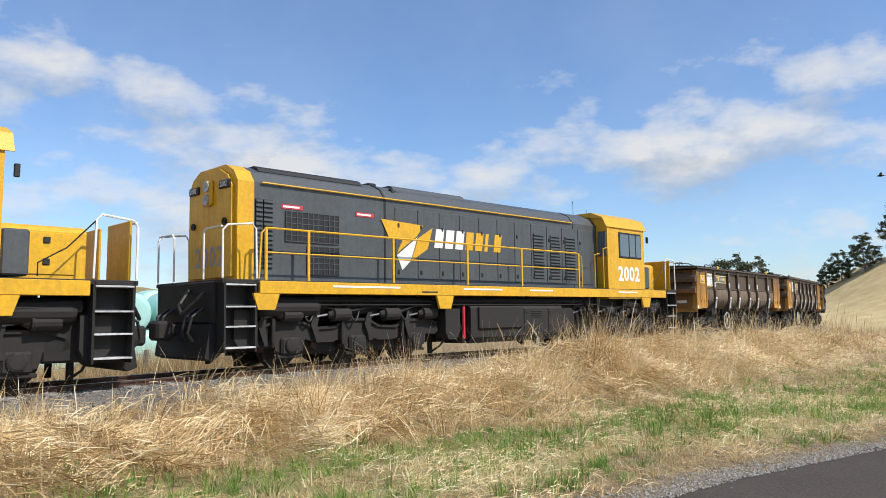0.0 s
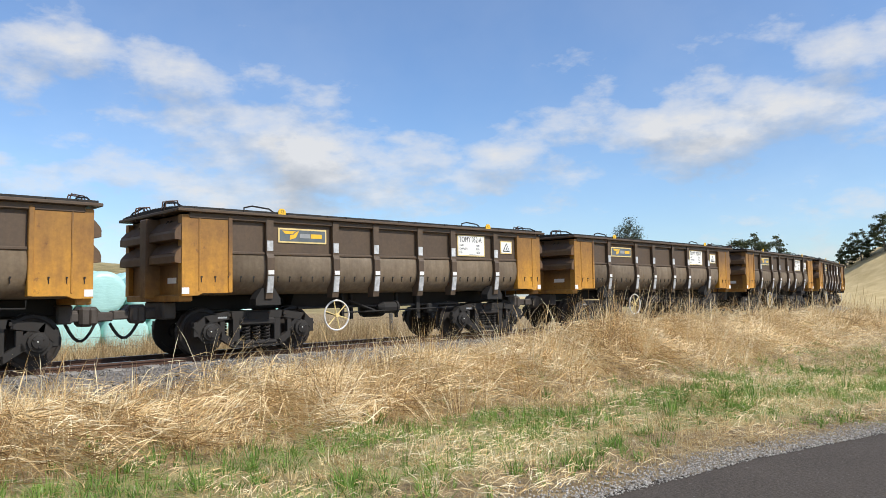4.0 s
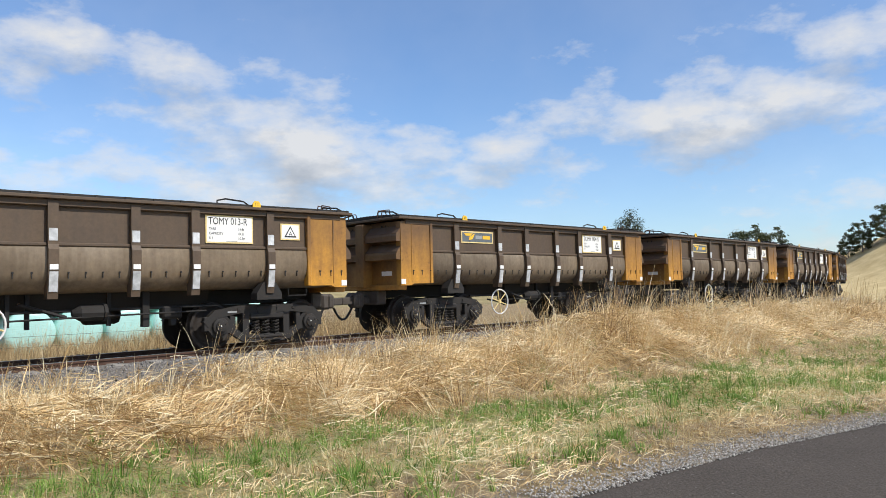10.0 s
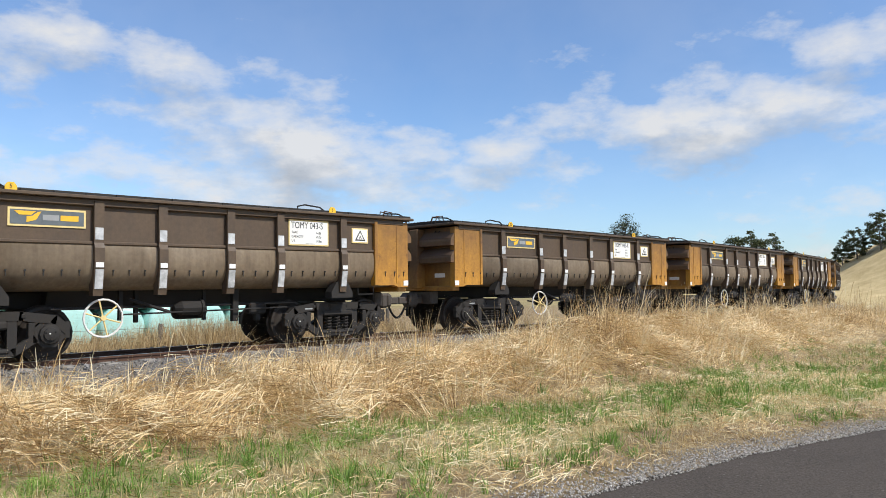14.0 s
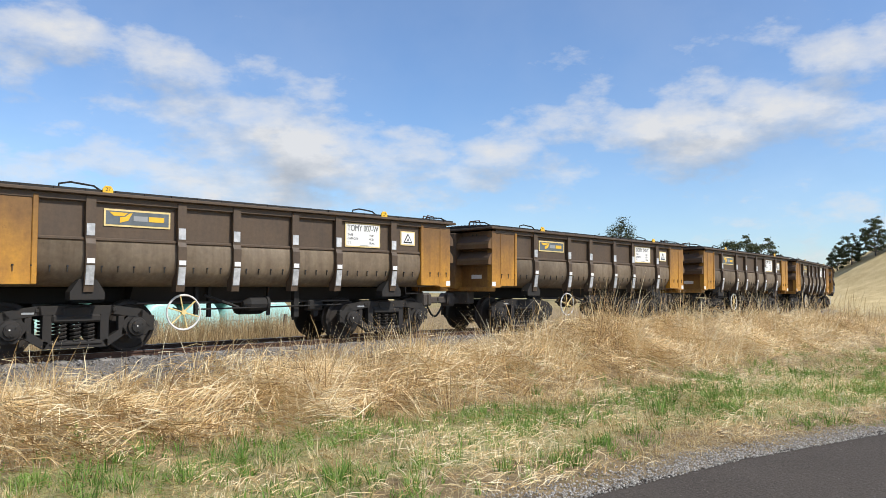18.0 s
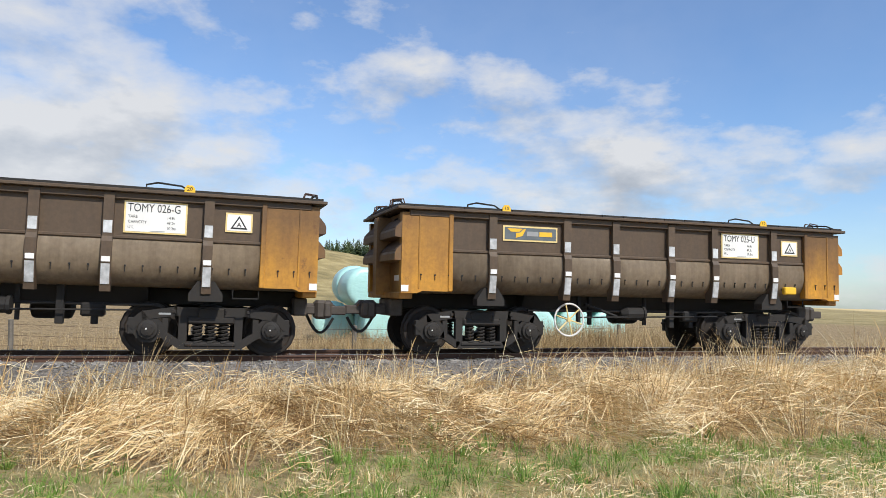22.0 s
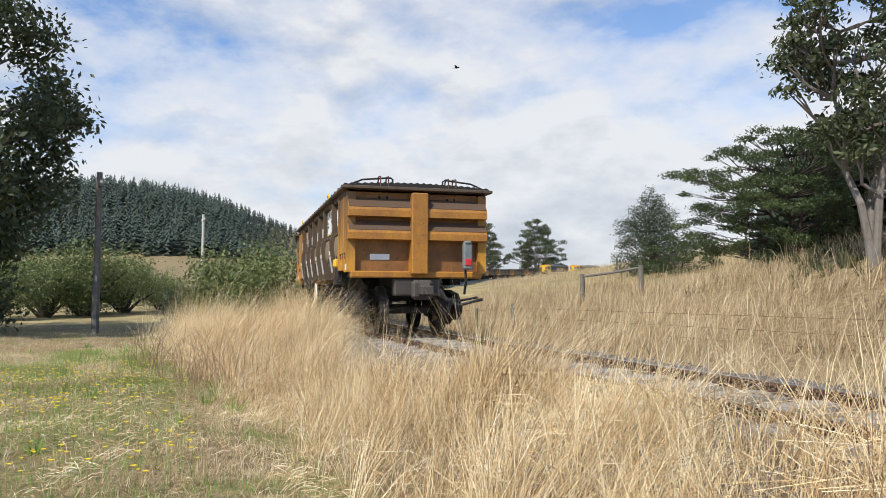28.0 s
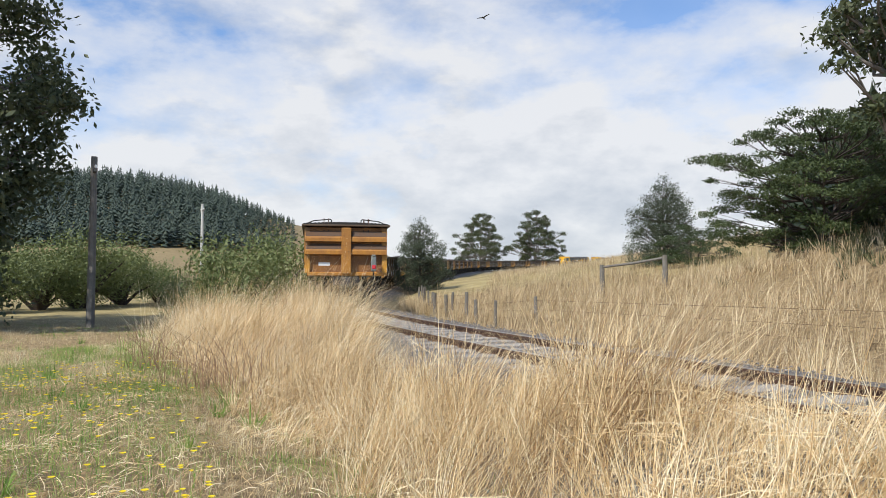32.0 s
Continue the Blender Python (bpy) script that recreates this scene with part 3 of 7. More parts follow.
def lettering(name, body, size, mat, parent, m, align="LEFT", bold=0.0, width=1.0):
    cu = bpy.data.curves.new(name, "FONT")
    cu.body, cu.size, cu.align_x, cu.extrude, cu.offset = body, size, align, .001, bold
    cu.resolution_u = 3
    tmp = bpy.data.objects.new(name, cu)
    me = bpy.data.meshes.new_from_object(tmp)
    bpy.data.objects.remove(tmp)
    me.transform(Matrix.Diagonal((width, 1, 1, 1)))
    me.materials.clear()
    me.materials.append(mat)
    ob = new(name, me)
    ob.parent = parent
    ob.matrix_basis = m
    return ob


# ---- rails, sleepers, road ----
def make_track():
    rail_prof = [(-.065, -.15), (.065, -.15), (.065, -.14), (.012, -.12), (.012, -.035), (.035, -.03), (.035, -.004), (.028, 0), (-.028, 0), (-.035, -.004), (-.035, -.03), (-.012, -.035), (-.012, -.12), (-.065, -.14)]
    for side in (-.5675, .5675):
        ss_ = list(np.arange(-120, -40, 3.)) + list(np.arange(-40, 90, 1.)) + list(np.arange(90, 400, 4.))
        v, n = [], len(rail_prof)
        for s in ss_:
            for a, b in rail_prof:
                v.append(on_track(s, side + a, b))
        f = [(i * n + k, i * n + (k + 1) % n, (i + 1) * n + (k + 1) % n, (i + 1) * n + k) for i in range(len(ss_) - 1) for k in range(n)]
        sh = Shape().add(v, f)
        tagged(new("rail", sh.mesh("rail", M["rust"])), "rusty brown steel rail on sleepers", "rail", "rails of the track", "structure")
        top = Shape()
        tv, m = [], 4
        for s in ss_:
            for a, b in ((-.024, -.004), (.024, -.004), (.024, .0035), (-.024, .0035)):
                tv.append(on_track(s, side + a, b))
        top.add(tv, [(i * m + k, i * m + (k + 1) % m, (i + 1) * m + (k + 1) % m, (i + 1) * m + k) for i in range(len(ss_) - 1) for k in range(m)])
        tagged(new("rail_running_face", top.mesh("rail_running_face", M["tread"])), "polished running face of the rail", "rail", kind="structure")
    bed = tagged(new("track_bed"), "concrete sleepers of the railway track in ballast", "track", kind="structure")
    bed.matrix_world = Matrix.Identity(4)
    me = Shape().box(-.12, .12, -1.0, 1.0, -.30, -.085, .02).mesh("sleeper", M["concrete"])
    for s in np.arange(-32, 72, .65):
        a = np.interp(s, _s, _az)
        part("sleeper", me, None, bed, at=Matrix.Translation(on_track(s)) @ pose(0, 0, 0, 0, 0, 90 - a))


def stones(name, xs, ys, zs, sizes, mat, label, cat):
    """Many small angular stones in one mesh."""
    n = len(xs)
    base = np.array([(1, 0, 0), (-1, 0, 0), (0, 1, 0), (0, -1, 0), (0, 0, 1), (0, 0, -1)], float)
    tri = np.array([(0, 2, 4), (2, 1, 4), (1, 3, 4), (3, 0, 4), (2, 0, 5), (1, 2, 5), (3, 1, 5), (0, 3, 5)])
    rng = np.random.default_rng(5)
    k = base[None] * rng.uniform(.6, 1.25, (n, 6, 1)) * sizes[:, None, None] * rng.uniform(.7, 1.2, (n, 1, 3))
    k[:, :, 2] *= .7
    a = rng.uniform(0, 6.28, n)
    t = rng.uniform(-.6, .6, n)
    kz = k[:, :, 2] * np.cos(t)[:, None] + k[:, :, 0] * np.sin(t)[:, None]
    kx = k[:, :, 0] * np.cos(t)[:, None] - k[:, :, 2] * np.sin(t)[:, None]
    vx = kx * np.cos(a)[:, None] - k[:, :, 1] * np.sin(a)[:, None] + xs[:, None]
    vy = kx * np.sin(a)[:, None] + k[:, :, 1] * np.cos(a)[:, None] + ys[:, None]
    v = np.stack([vx, vy, kz + zs[:, None]], -1).reshape(-1, 3)
    f = (tri[None] + 6 * np.arange(n)[:, None, None]).reshape(-1, 3)
    tagged(new(name, mesh_from(name, v, f, mat)), label, cat, kind="stuff")


def make_ballast():
    rng = np.random.default_rng(3)
    n = 23000
    s = np.where(rng.random(n) < .86, rng.uniform(-14, 60, n), rng.uniform(-36, -12, n))
    q = rng.uniform(-1.9, 2.4, n)
    keep = ~((abs(abs(q) - .5675) < .06))
    s, q = s[keep], q[keep]
    P = np.array([on_track(a, b) for a, b in zip(s, q)])
    z = ground_z(P[:, 0], P[:, 1], s, q) + rng.uniform(-.01, .03, len(s))
    stones("ballast", P[:, 0], P[:, 1], z, rng.uniform(.022, .042, len(s)) * (1 - .42 * ss(s, 26, 36)), M["ballast"], "grey crushed stone ballast under the track", "ballast")
    n = 17000
    u = np.where(rng.random(n) < .5, rng.uniform(-10, 7, n), rng.uniform(-20, 32, n))
    o = np.abs(rng.normal(0, .26, n)) - .1
    x, y = by_road(u, o)
    stones("road_gravel", x, y, ground_z(x, y) + .01, rng.uniform(.006, .016, n), M["gravel"], "loose pale gravel along the road edge", "gravel")


def make_road():
    us = np.arange(-140, 200, 2.)
    v, f = [], []
    rng = np.random.default_rng(9)
    prof = [(0, -.05), (0, .0), (-.6, .012), (-1.8, .03), (-3.2, .045), (-4.6, .03), (-6.4, .0), (-6.4, -.05)]
    for u in us:
        for i, (o, h) in enumerate(prof):
            o2 = o + (.05 * math.sin(u * 1.7) + .04 * rng.normal() if i < 2 else 0)
            v.append((*by_road(u, o2), VERGE + h - .005))
    n = len(prof)
    f = [(i * n + k, i * n + k + 1, (i + 1) * n + k + 1, (i + 1) * n + k) for i in range(len(us) - 1) for k in range(n - 1)]
    tagged(new("road", Shape().add(v, f).mesh("road", M["asphalt"])), "dark grey asphalt country road", "road", kind="structure")


make_track()
make_ballast()
make_road()


# ---- grass ----
def wind_at(x, y, wind):
    """Lean of the grass: by the open bend it is blown over further, across the track."""
    k = ss(-np.asarray(x), 28, 34)
    return wind * (1 - k) - .9 * wind * k, wind * .5 * (1 - k) + 2.9 * wind * k


def blades(name, x, y, h, w, lean, mat, label, rng, droop=.35, z=None, seg=3, wind=0.0, head=False, cat="grass"):
    """Tapering bent blades, all in one mesh. wind: leans them towards one side."""
    n = len(x)
    if z is None:
        z = ground_z(x, y)
    a = rng.uniform(0, 6.283, n)
    l = lean * np.abs(rng.normal(0, 1, n)) * h
    east, north = wind_at(x, y, wind * .7)
    dx, dy = np.cos(a) * l + east * h, np.sin(a) * l + north * h
    b = rng.uniform(0, 6.283, n)
    wx, wy = np.cos(b) * w * .5, np.sin(b) * w * .5
    rows = []
    for i in range(seg + 1):
        t = i / seg
        cx, cy = x + dx * t ** 1.7, y + dy * t ** 1.7
        cz = z - .03 + h * (t - droop * t ** 3 * np.minimum(1, np.hypot(dx, dy) / h))
        k = (1 - t) ** .6 if not head else (1.0 if t < .7 else 1.9 * (1 - t) / .3 + .15)
        if i < seg:
            rows.append(np.stack([cx - wx * k, cy - wy * k, cz], -1))
            rows.append(np.stack([cx + wx * k, cy + wy * k, cz], -1))
        else:
            rows.append(np.stack([cx, cy, cz], -1))
    m = 2 * seg + 1
    v = np.stack(rows, 1).reshape(-1, 3)
    tri = []
    for i in range(seg - 1):
        o = 2 * i
        tri += [(o, o + 1, o + 3), (o, o + 3, o + 2)]
    tri += [(m - 3, m - 2, m - 1)]
    f = (np.array(tri)[None] + m * np.arange(n)[:, None, None]).reshape(-1, 3)
    tagged(new(name, mesh_from(name, v, f, mat)), label, cat, kind="stuff")


def scatter_track(rng, n, s0, s1, q0, q1):
    s, q = rng.uniform(s0, s1, n), rng.uniform(q0, q1, n)
    a = np.radians(np.interp(s, _s, _az))
    return np.interp(s, _s, _xy[:, 0]) - q * np.cos(a), np.interp(s, _s, _xy[:, 1]) + q * np.sin(a), s, q


def clumped(x, y, rng, scale, keep):
    """Thins points so that they stand in tufts."""
    v = np.sin(x * scale + 2.1 * np.sin(y * scale * .6)) * np.sin(y * scale * 1.1 + 1.7 * np.sin(x * scale * .7 + 1)) * .5 + .5
    return rng.random(len(x)) < keep + (1 - keep) * v ** 1.5


def tussocks(name, cx, cy, size, per, mat, label, rng, width=.007, wind=.1, tilt=.35, seg=3, arch=.60):
    """Tufts: blades rise from a small base and fall outwards, each tuft with a lean of its own."""
    n = len(cx)
    k = np.repeat(np.arange(n), per)
    m = len(k)
    h = size[k] * rng.uniform(.4, 1.2, m)
    a = rng.uniform(0, 6.283, m)
    base = size[k] * .24 * np.sqrt(rng.random(m))
    x, y = cx[k] + np.cos(a) * base, cy[k] + np.sin(a) * base
    z = ground_z(cx, cy)[k]
    out = h * np.clip(rng.normal(.5, .33, m), .03, 1.3)
    la, lm = rng.uniform(0, 6.283, n), np.abs(rng.normal(0, tilt, n))
    east, north = wind_at(cx, cy, wind)
    dx, dy = np.cos(a) * out + (east + np.cos(la) * lm)[k] * h, np.sin(a) * out + (north + np.sin(la) * lm)[k] * h
    b = rng.uniform(0, 6.283, m)
    w = width * rng.uniform(.6, 1.5, m)
    wx, wy = np.cos(b) * w * .5, np.sin(b) * w * .5
    fall = np.clip(np.hypot(dx, dy) / h, 0, 1.3)
    rows = []
    for i in range(seg + 1):
        t = i / seg
        px, py = x + dx * t ** (.95 + .75 * arch), y + dy * t ** (.95 + .75 * arch)
        pz = z - .03 + h * (t * (1.15 - .1 * fall) - arch * fall * t ** 2.6)
        if i < seg:
            f = (1 - t) ** .5
            rows += [np.stack([px - wx * f, py - wy * f, pz], -1), np.stack([px + wx * f, py + wy * f, pz], -1)]
        else:
            rows.append(np.stack([px, py, pz], -1))
    c = 2 * seg + 1
    tri = []
    for i in range(seg - 1):
        tri += [(2 * i, 2 * i + 1, 2 * i + 3), (2 * i, 2 * i + 3, 2 * i + 2)]
    tri.append((c - 3, c - 2, c - 1))
    f = (np.array(tri)[None] + c * np.arange(m)[:, None, None]).reshape(-1, 3)
    tagged(new(name, mesh_from(name, np.stack(rows, 1).reshape(-1, 3), f, mat)), label, "grass", kind="stuff")


def thatch(name, x, y, depth, length, mat, label, rng, width=.008):
    """Stalks that lie across one another in a mat of the given depth, combed by neighbourhood."""
    n = len(x)
    comb = 3.0 * np.sin(x * 1.1 + 1.7 * np.sin(y * .9)) + 2.4 * np.sin(y * 1.4 + x * .5)
    a = comb + rng.normal(0, .8, n)
    e = rng.normal(.12, .38, n)
    up = rng.random(n) ** .8 * depth
    z0 = ground_z(x, y) + up
    l = length * rng.uniform(.5, 1.2, n)
    sag = rng.uniform(.05, .35, n) * l
    dx, dy, dz = np.cos(a) * np.cos(e) * l, np.sin(a) * np.cos(e) * l, np.sin(e) * l
    w = width * rng.uniform(.6, 1.4, n) * .5
    wx, wy, wz = -np.sin(a) * w * .7, np.cos(a) * w * .7, w * .7
    rows = []
    for t, k in ((0, 1), (.5, 1), (1, 0)):
        px, py, pz = x + dx * (t - .5), y + dy * (t - .5), z0 + dz * (t - .5) + sag * (t * (1 - t) * 4 - .5) * .5
        if k:
            rows += [np.stack([px - wx, py - wy, pz - wz], -1), np.stack([px + wx, py + wy, pz + wz], -1)]
        else:
            rows.append(np.stack([px, py, pz], -1))
    f = (np.array([(0, 1, 3), (0, 3, 2), (2, 3, 4)])[None] + 5 * np.arange(n)[:, None, None]).reshape(-1, 3)
    tagged(new(name, mesh_from(name, np.stack(rows, 1).reshape(-1, 3), f, mat)), label, "grass", kind="stuff")


def straw_band(s, q):
    """How thickly the tall straw stands at a place by the track, and how high."""
    far = ss(s, 30, 36)
    inner = 1.85 - .75 * ss(s, 20, 26) + .75 * ss(s, 41, 44) * (1 - .65 * ss(s, 45, 49))
    outer = 6.1 - 1.9 * ss(s, 4, 20) - 1.7 * ss(s, 34, 39) + 2.0 * ss(s, 41, 55)
    thick = ss(q, inner - .25, inner + .35) * (1 - ss(q, outer - .7, outer + .7))
    mound = ss(-s, 4, 11) * (1 - ss(-s, 26, 38)) * np.exp(-((q - 4.3) / 1.3) ** 2)
    high = .5 + .42 * mound + .1 * np.exp(-((s + 4) / 2.2) ** 2) + .02 * ss(s, 30, 38) + .36 * ss(s, 44.5, 49) * (1 - ss(s, 57, 64))
    high *= 1 - .12 * ss(s, -4, 2) * (1 - ss(s, 24, 34))
    lump = np.sin(1.9 * s + 2 * np.sin(1.3 * q + .4 * s)) * np.sin(1.5 * q + .9 * np.sin(.7 * s))
    return thick, high * (.85 + .38 * lump)


def near_camera(s):
    """Share of the growth kept at a place along the track; thinner where it is only seen from afar."""
    return .4 + .6 * ss(s, -24, -14) * (1 - ss(s, 54, 60))


def verge(rng, n, s0, s1, q0, q1):
    x, y, s, q = scatter_track(rng, n, s0, s1, q0, q1)
    o = road_off(x, y)
    k = (o > .12) & (rng.random(n) < near_camera(s))
    return x[k], y[k], s[k], q[k], o[k]


def make_grass():
    rng = np.random.default_rng(11)
    # tall straw between track and verge: a mat of fallen stalks, tufts over it, stalks that stand up
    x, y, s, q = scatter_track(rng, 400000, -34, 66, 1.1, 7.4)
    t, h = straw_band(s, q)
    k = (rng.random(len(x)) < t * near_camera(s) * .8) & clumped(x, y, rng, 2.6, .45)
    x, y, s, q, h = x[k], y[k], s[k], q[k], h[k]
    thatch("matted_straw", x, y, h * .66, .62, M["straw"], "matted fallen straw of long dry grass", rng, np.where(s < 13, .0085, np.where(s < 34, .007, .0038)))
    x, y, s, q = scatter_track(rng, 12500, -50, 74, 1.35, 7.0)
    s[6000:] = rng.uniform(36, 60, 6500)
    q[6000:] = rng.uniform(1.0, 4.8, 6500)
    P = np.array([on_track(a, b) for a, b in zip(s[6000:], q[6000:])])
    x[6000:], y[6000:] = P[:, 0], P[:, 1]
    t, h = straw_band(s, q)
    k = (rng.random(len(x)) < t * near_camera(s) * .75) & clumped(x, y, rng, 1.7, .25 + .2 * ss(s, 36, 38))
    x, y, s, h = x[k], y[k], s[k], h[k]
    tussocks("straw_tussocks", x, y, (h * 1.25 + .08) * rng.uniform(.6, 1.3, len(x)), 42, M["straw"], "arching tussocks of straw coloured grass beside the track", rng, np.where(s < 13, .0085, np.where(s < 34, .007, .0042))[:, None].repeat(42, 1).ravel(), .16, .45, arch=.38)
    x, y, s, q = scatter_track(rng, 42000, -50, 76, 1.1, 6.4)
    t, h = straw_band(s, q)
    k = (rng.random(len(x)) < t * near_camera(s) * (1 - .5 * ss(s, 35, 38) * (1 - ss(s, 46, 50)))) & clumped(x, y, rng, 1.9, .12)
    x, y, h, s = x[k], y[k], h[k], s[k]
    blades("tall_dry_grass", x, y, (h * 1.3 + .15) * rng.uniform(.5, 1.15, len(x)), rng.uniform(.004, .008, len(x)) * (1 - .5 * ss(s, 32, 38)), .42, M["straw"], "tall straw coloured dry grass beside the track", rng, wind=.15)
    x, y, s, q = scatter_track(rng, 3600, -46, 76, 1.7, 5.6)
    t, h = straw_band(s, q)
    k = (rng.random(len(x)) < t) & clumped(x, y, rng, 1.2, .1)
    x, y, h, s = x[k], y[k], h[k], s[k]
    blades("seed_head_grass", x, y, (h + .42) * rng.uniform(.8, 1.25, len(x)), rng.uniform(.006, .011, len(x)) * (1 - .5 * ss(s, 32, 38)), .25, M["straw"], "tall grass stalks with pale seed heads", rng, seg=5, head=True, wind=.18)
    # the verge: bleached mat, green patches
    x, y, s, q, o = verge(rng, 300000, -40, 66, 2.4, 11.5)
    t, h = straw_band(s, q)
    k = rng.random(len(x)) > t * .75
    x, y, s, q, o = x[k], y[k], s[k], q[k], o[k]
    patch = np.sin(x * 1.3 + 2 * np.sin(y * .9)) + np.sin(y * 1.5 + 1.5 * np.sin(x * .8 + 2)) + 1.1 * np.sin(x * 3.1 - y * 2.3 + np.sin(x)) + .8 * np.sin(x * 5.3 + y * 4.1) + .6 * np.sin(x * 8.1 - y * 7.3)
    band = (2.5 + .5 * ss(-s, 6, 14)) * np.exp(-((o - 2.6 - .5 * ss(-s, 6, 14)) / (1.4 + 1.1 * ss(-s, 6, 14))) ** 2) * (1 + .25 * ss(s, 8, 16)) * (1 - ss(s, 36, 42)) + (1.9 * np.exp(-((q - 5.2) / 1.6) ** 2) - .1) * ss(s, 36, 42)
    green = patch + band - 1.55 + rng.normal(0, .4, len(x)) > 0
    xs, ys = x[~green], y[~green]
    blades("short_dry_grass", xs, ys, rng.uniform(.05, .2, len(xs)), rng.uniform(.004, .009, len(xs)), 1.1, M["stubble"], "short bleached grass on the verge", rng, seg=1, droop=.5)
    xs, ys, os_ = x[green], y[green], o[green]
    blades("green_grass", xs, ys, rng.uniform(.05, .19, len(xs)) * (.6 + .4 * ss(os_, .5, 2)), rng.uniform(.005, .010, len(xs)), .5, M["green"], "fresh green grass patches on the verge", rng, seg=1)
    x, y, s, q = scatter_track(rng, 95000, 37, 54, 2.2, 8.2)
    t, h = straw_band(s, q)
    patch = np.sin(x * 2.3 + 2 * np.sin(y * 1.9)) + np.sin(y * 2.6 - x * 1.1) + .8 * np.sin(x * 5.3 + y * 4.1)
    grn = patch + 1.2 * np.exp(-((q - 5.2) / 1.3) ** 2) - .2 + rng.normal(0, .6, len(x)) > 0
    k = (rng.random(len(x)) > t * .7)
    for nm, kk, mt, lb in (("bleached_turf", k & ~grn, "stubble", "bleached short turf beside the bend"), ("green_turf", k & grn, "green", "short green turf beside the bend")):
        blades(nm, x[kk], y[kk], rng.uniform(.05, .19, int(kk.sum())), rng.uniform(.003, .006, int(kk.sum())), .7, M[mt], lb, rng, seg=1)
    # close turf of small tufts, green and bleached in patches
    x, y, s, q = scatter_track(rng, 11000, -22, 24, 4.2, 10.4)
    o = road_off(x, y)
    t, h = straw_band(s, q)
    patch = np.sin(x * 1.9 + 2 * np.sin(y * 1.3)) + np.sin(y * 2.2 + 1.5 * np.sin(x * 1.1 + 2)) + .9 * np.sin(x * 4.1 - y * 3.3) + .5 * np.sin(x * 7.3 + y * 6.1)
    k = (o > .45) & (rng.random(len(x)) > t * .8) & (rng.random(len(x)) < .5 + .65 * ss(s, -16, -9) * (1 - ss(s, 10, 18)))
    grn = patch + 2.0 * np.exp(-((o - 2.5 - .5 * ss(-s, 6, 14)) / (1.3 + 1.1 * ss(-s, 6, 14))) ** 2) - 1.0 + rng.normal(0, .35, len(x)) > 0
    for nm, kk, mt, lb, tall in (("bleached_tufts", k & ~grn, "stubble", "small bleached grass tufts on the verge", .17), ("turf_tufts", k & grn, "green", "small bright green grass tufts on the verge", .2)):
        m = int(kk.sum())
        tussocks(nm, x[kk], y[kk], tall * rng.uniform(.5, 1.25, m), 15, M[mt], lb, rng, .0085, .03, .3, 2)
    x, y, s, q, o = verge(rng, 1500, -30, 60, 2.6, 10)
    k = (o > .9) & (clumped(x, y, rng, 1.6, .0)) & (rng.random(len(x)) < .25 + .75 * np.exp(-((o - 3.0) / 1.6) ** 2))
    x, y = x[k], y[k]
    tussocks("green_tufts", x, y, rng.uniform(.14, .36, len(x)), 44, M["green"], "deep green grass tufts on the verge", rng, .009, .0, .1)
    # fallen stalks on the short grass
    x, y, s, q, o = verge(rng, 190000, -24, 48, 2.6, 11.2)
    k = clumped(x, y, rng, 1.3, .35) & (o > .3)
    x, y, s = x[k], y[k], s[k]
    thatch("fallen_straw", x, y, np.full(len(x), .07), np.where(s < 30, .20, .18), M["straw"], "fallen dry stalks on the short grass", rng, np.where(s < 30, .0055, .004))
    # far side of the track
    x, y, s, q = scatter_track(rng, 80000, -26, 84, -10, -2.2)
    s[:7000] = rng.uniform(-13, 3, 7000)
    q[:7000] = rng.uniform(-7.6, -3.6, 7000)
    a = np.radians(np.interp(s, _s, _az))
    x, y = np.interp(s, _s, _xy[:, 0]) - q * np.cos(a), np.interp(s, _s, _xy[:, 1]) + q * np.sin(a)
    k = clumped(x, y, rng, 1.1, .3) & (rng.random(len(x)) < .6 + .4 * ss(s, 6, 30))
    x, y, s, q = x[k], y[k], s[k], q[k]
    lump = .55 + .5 * (np.sin(x * .9 + 2 * np.sin(y * .6)) * np.sin(y * 1.1 + np.sin(x * .7)) * .5 + .5)
    blades("bank_grass", x, y, lump * rng.uniform(.35, 1.0, len(x)) * (.5 + .5 * ss(-q, 2.4, 4)) * (1 + .45 * ss(s, -15, -12) * (1 - ss(s, 1, 4))), rng.uniform(.006, .012, len(x)), .4, M["brown_grass"], "brown dry grass on the bank behind the track", rng, seg=2, wind=.1)
    x, y, s, q = scatter_track(rng, 15000, -14, 2, -7.3, -5.2)
    blades("bale_grass", x, y, rng.uniform(.5, .85, len(x)) * (1 + .55 * ss(-s, 4.5, 6.5)), rng.uniform(.008, .014, len(x)), .35, M["brown_grass"], "rank brown grass in front of the bales", rng, seg=2)
    x, y, s, q = scatter_track(rng, 2600, 20, 80, -16, -3)
    k = clumped(x, y, rng, .9, .15)
    x, y, s = x[k], y[k], s[k]
    tussocks("bank_tussocks", x, y, rng.uniform(.5, 1.15, len(x)), 26, M["brown_grass"], "tall uneven brown tussocks on the bank", rng, .014, .12, .2, 2)
    x, y, s, q = scatter_track(rng, 100000, 18, 130, -48, -9)
    knoll = ss(-q, 12, 16) * (1 - ss(s, 50, 58))
    k = clumped(x, y, rng, .7, .4) & (rng.random(len(x)) > .72 * knoll)
    x, y, knoll = x[k], y[k], knoll[k]
    lump = (1 - .5 * knoll) * .4 + .75 * (np.sin(x * .5 + 2 * np.sin(y * .35)) * np.sin(y * .6 + np.sin(x * .4)) * .5 + .5) * (1 - .5 * knoll)
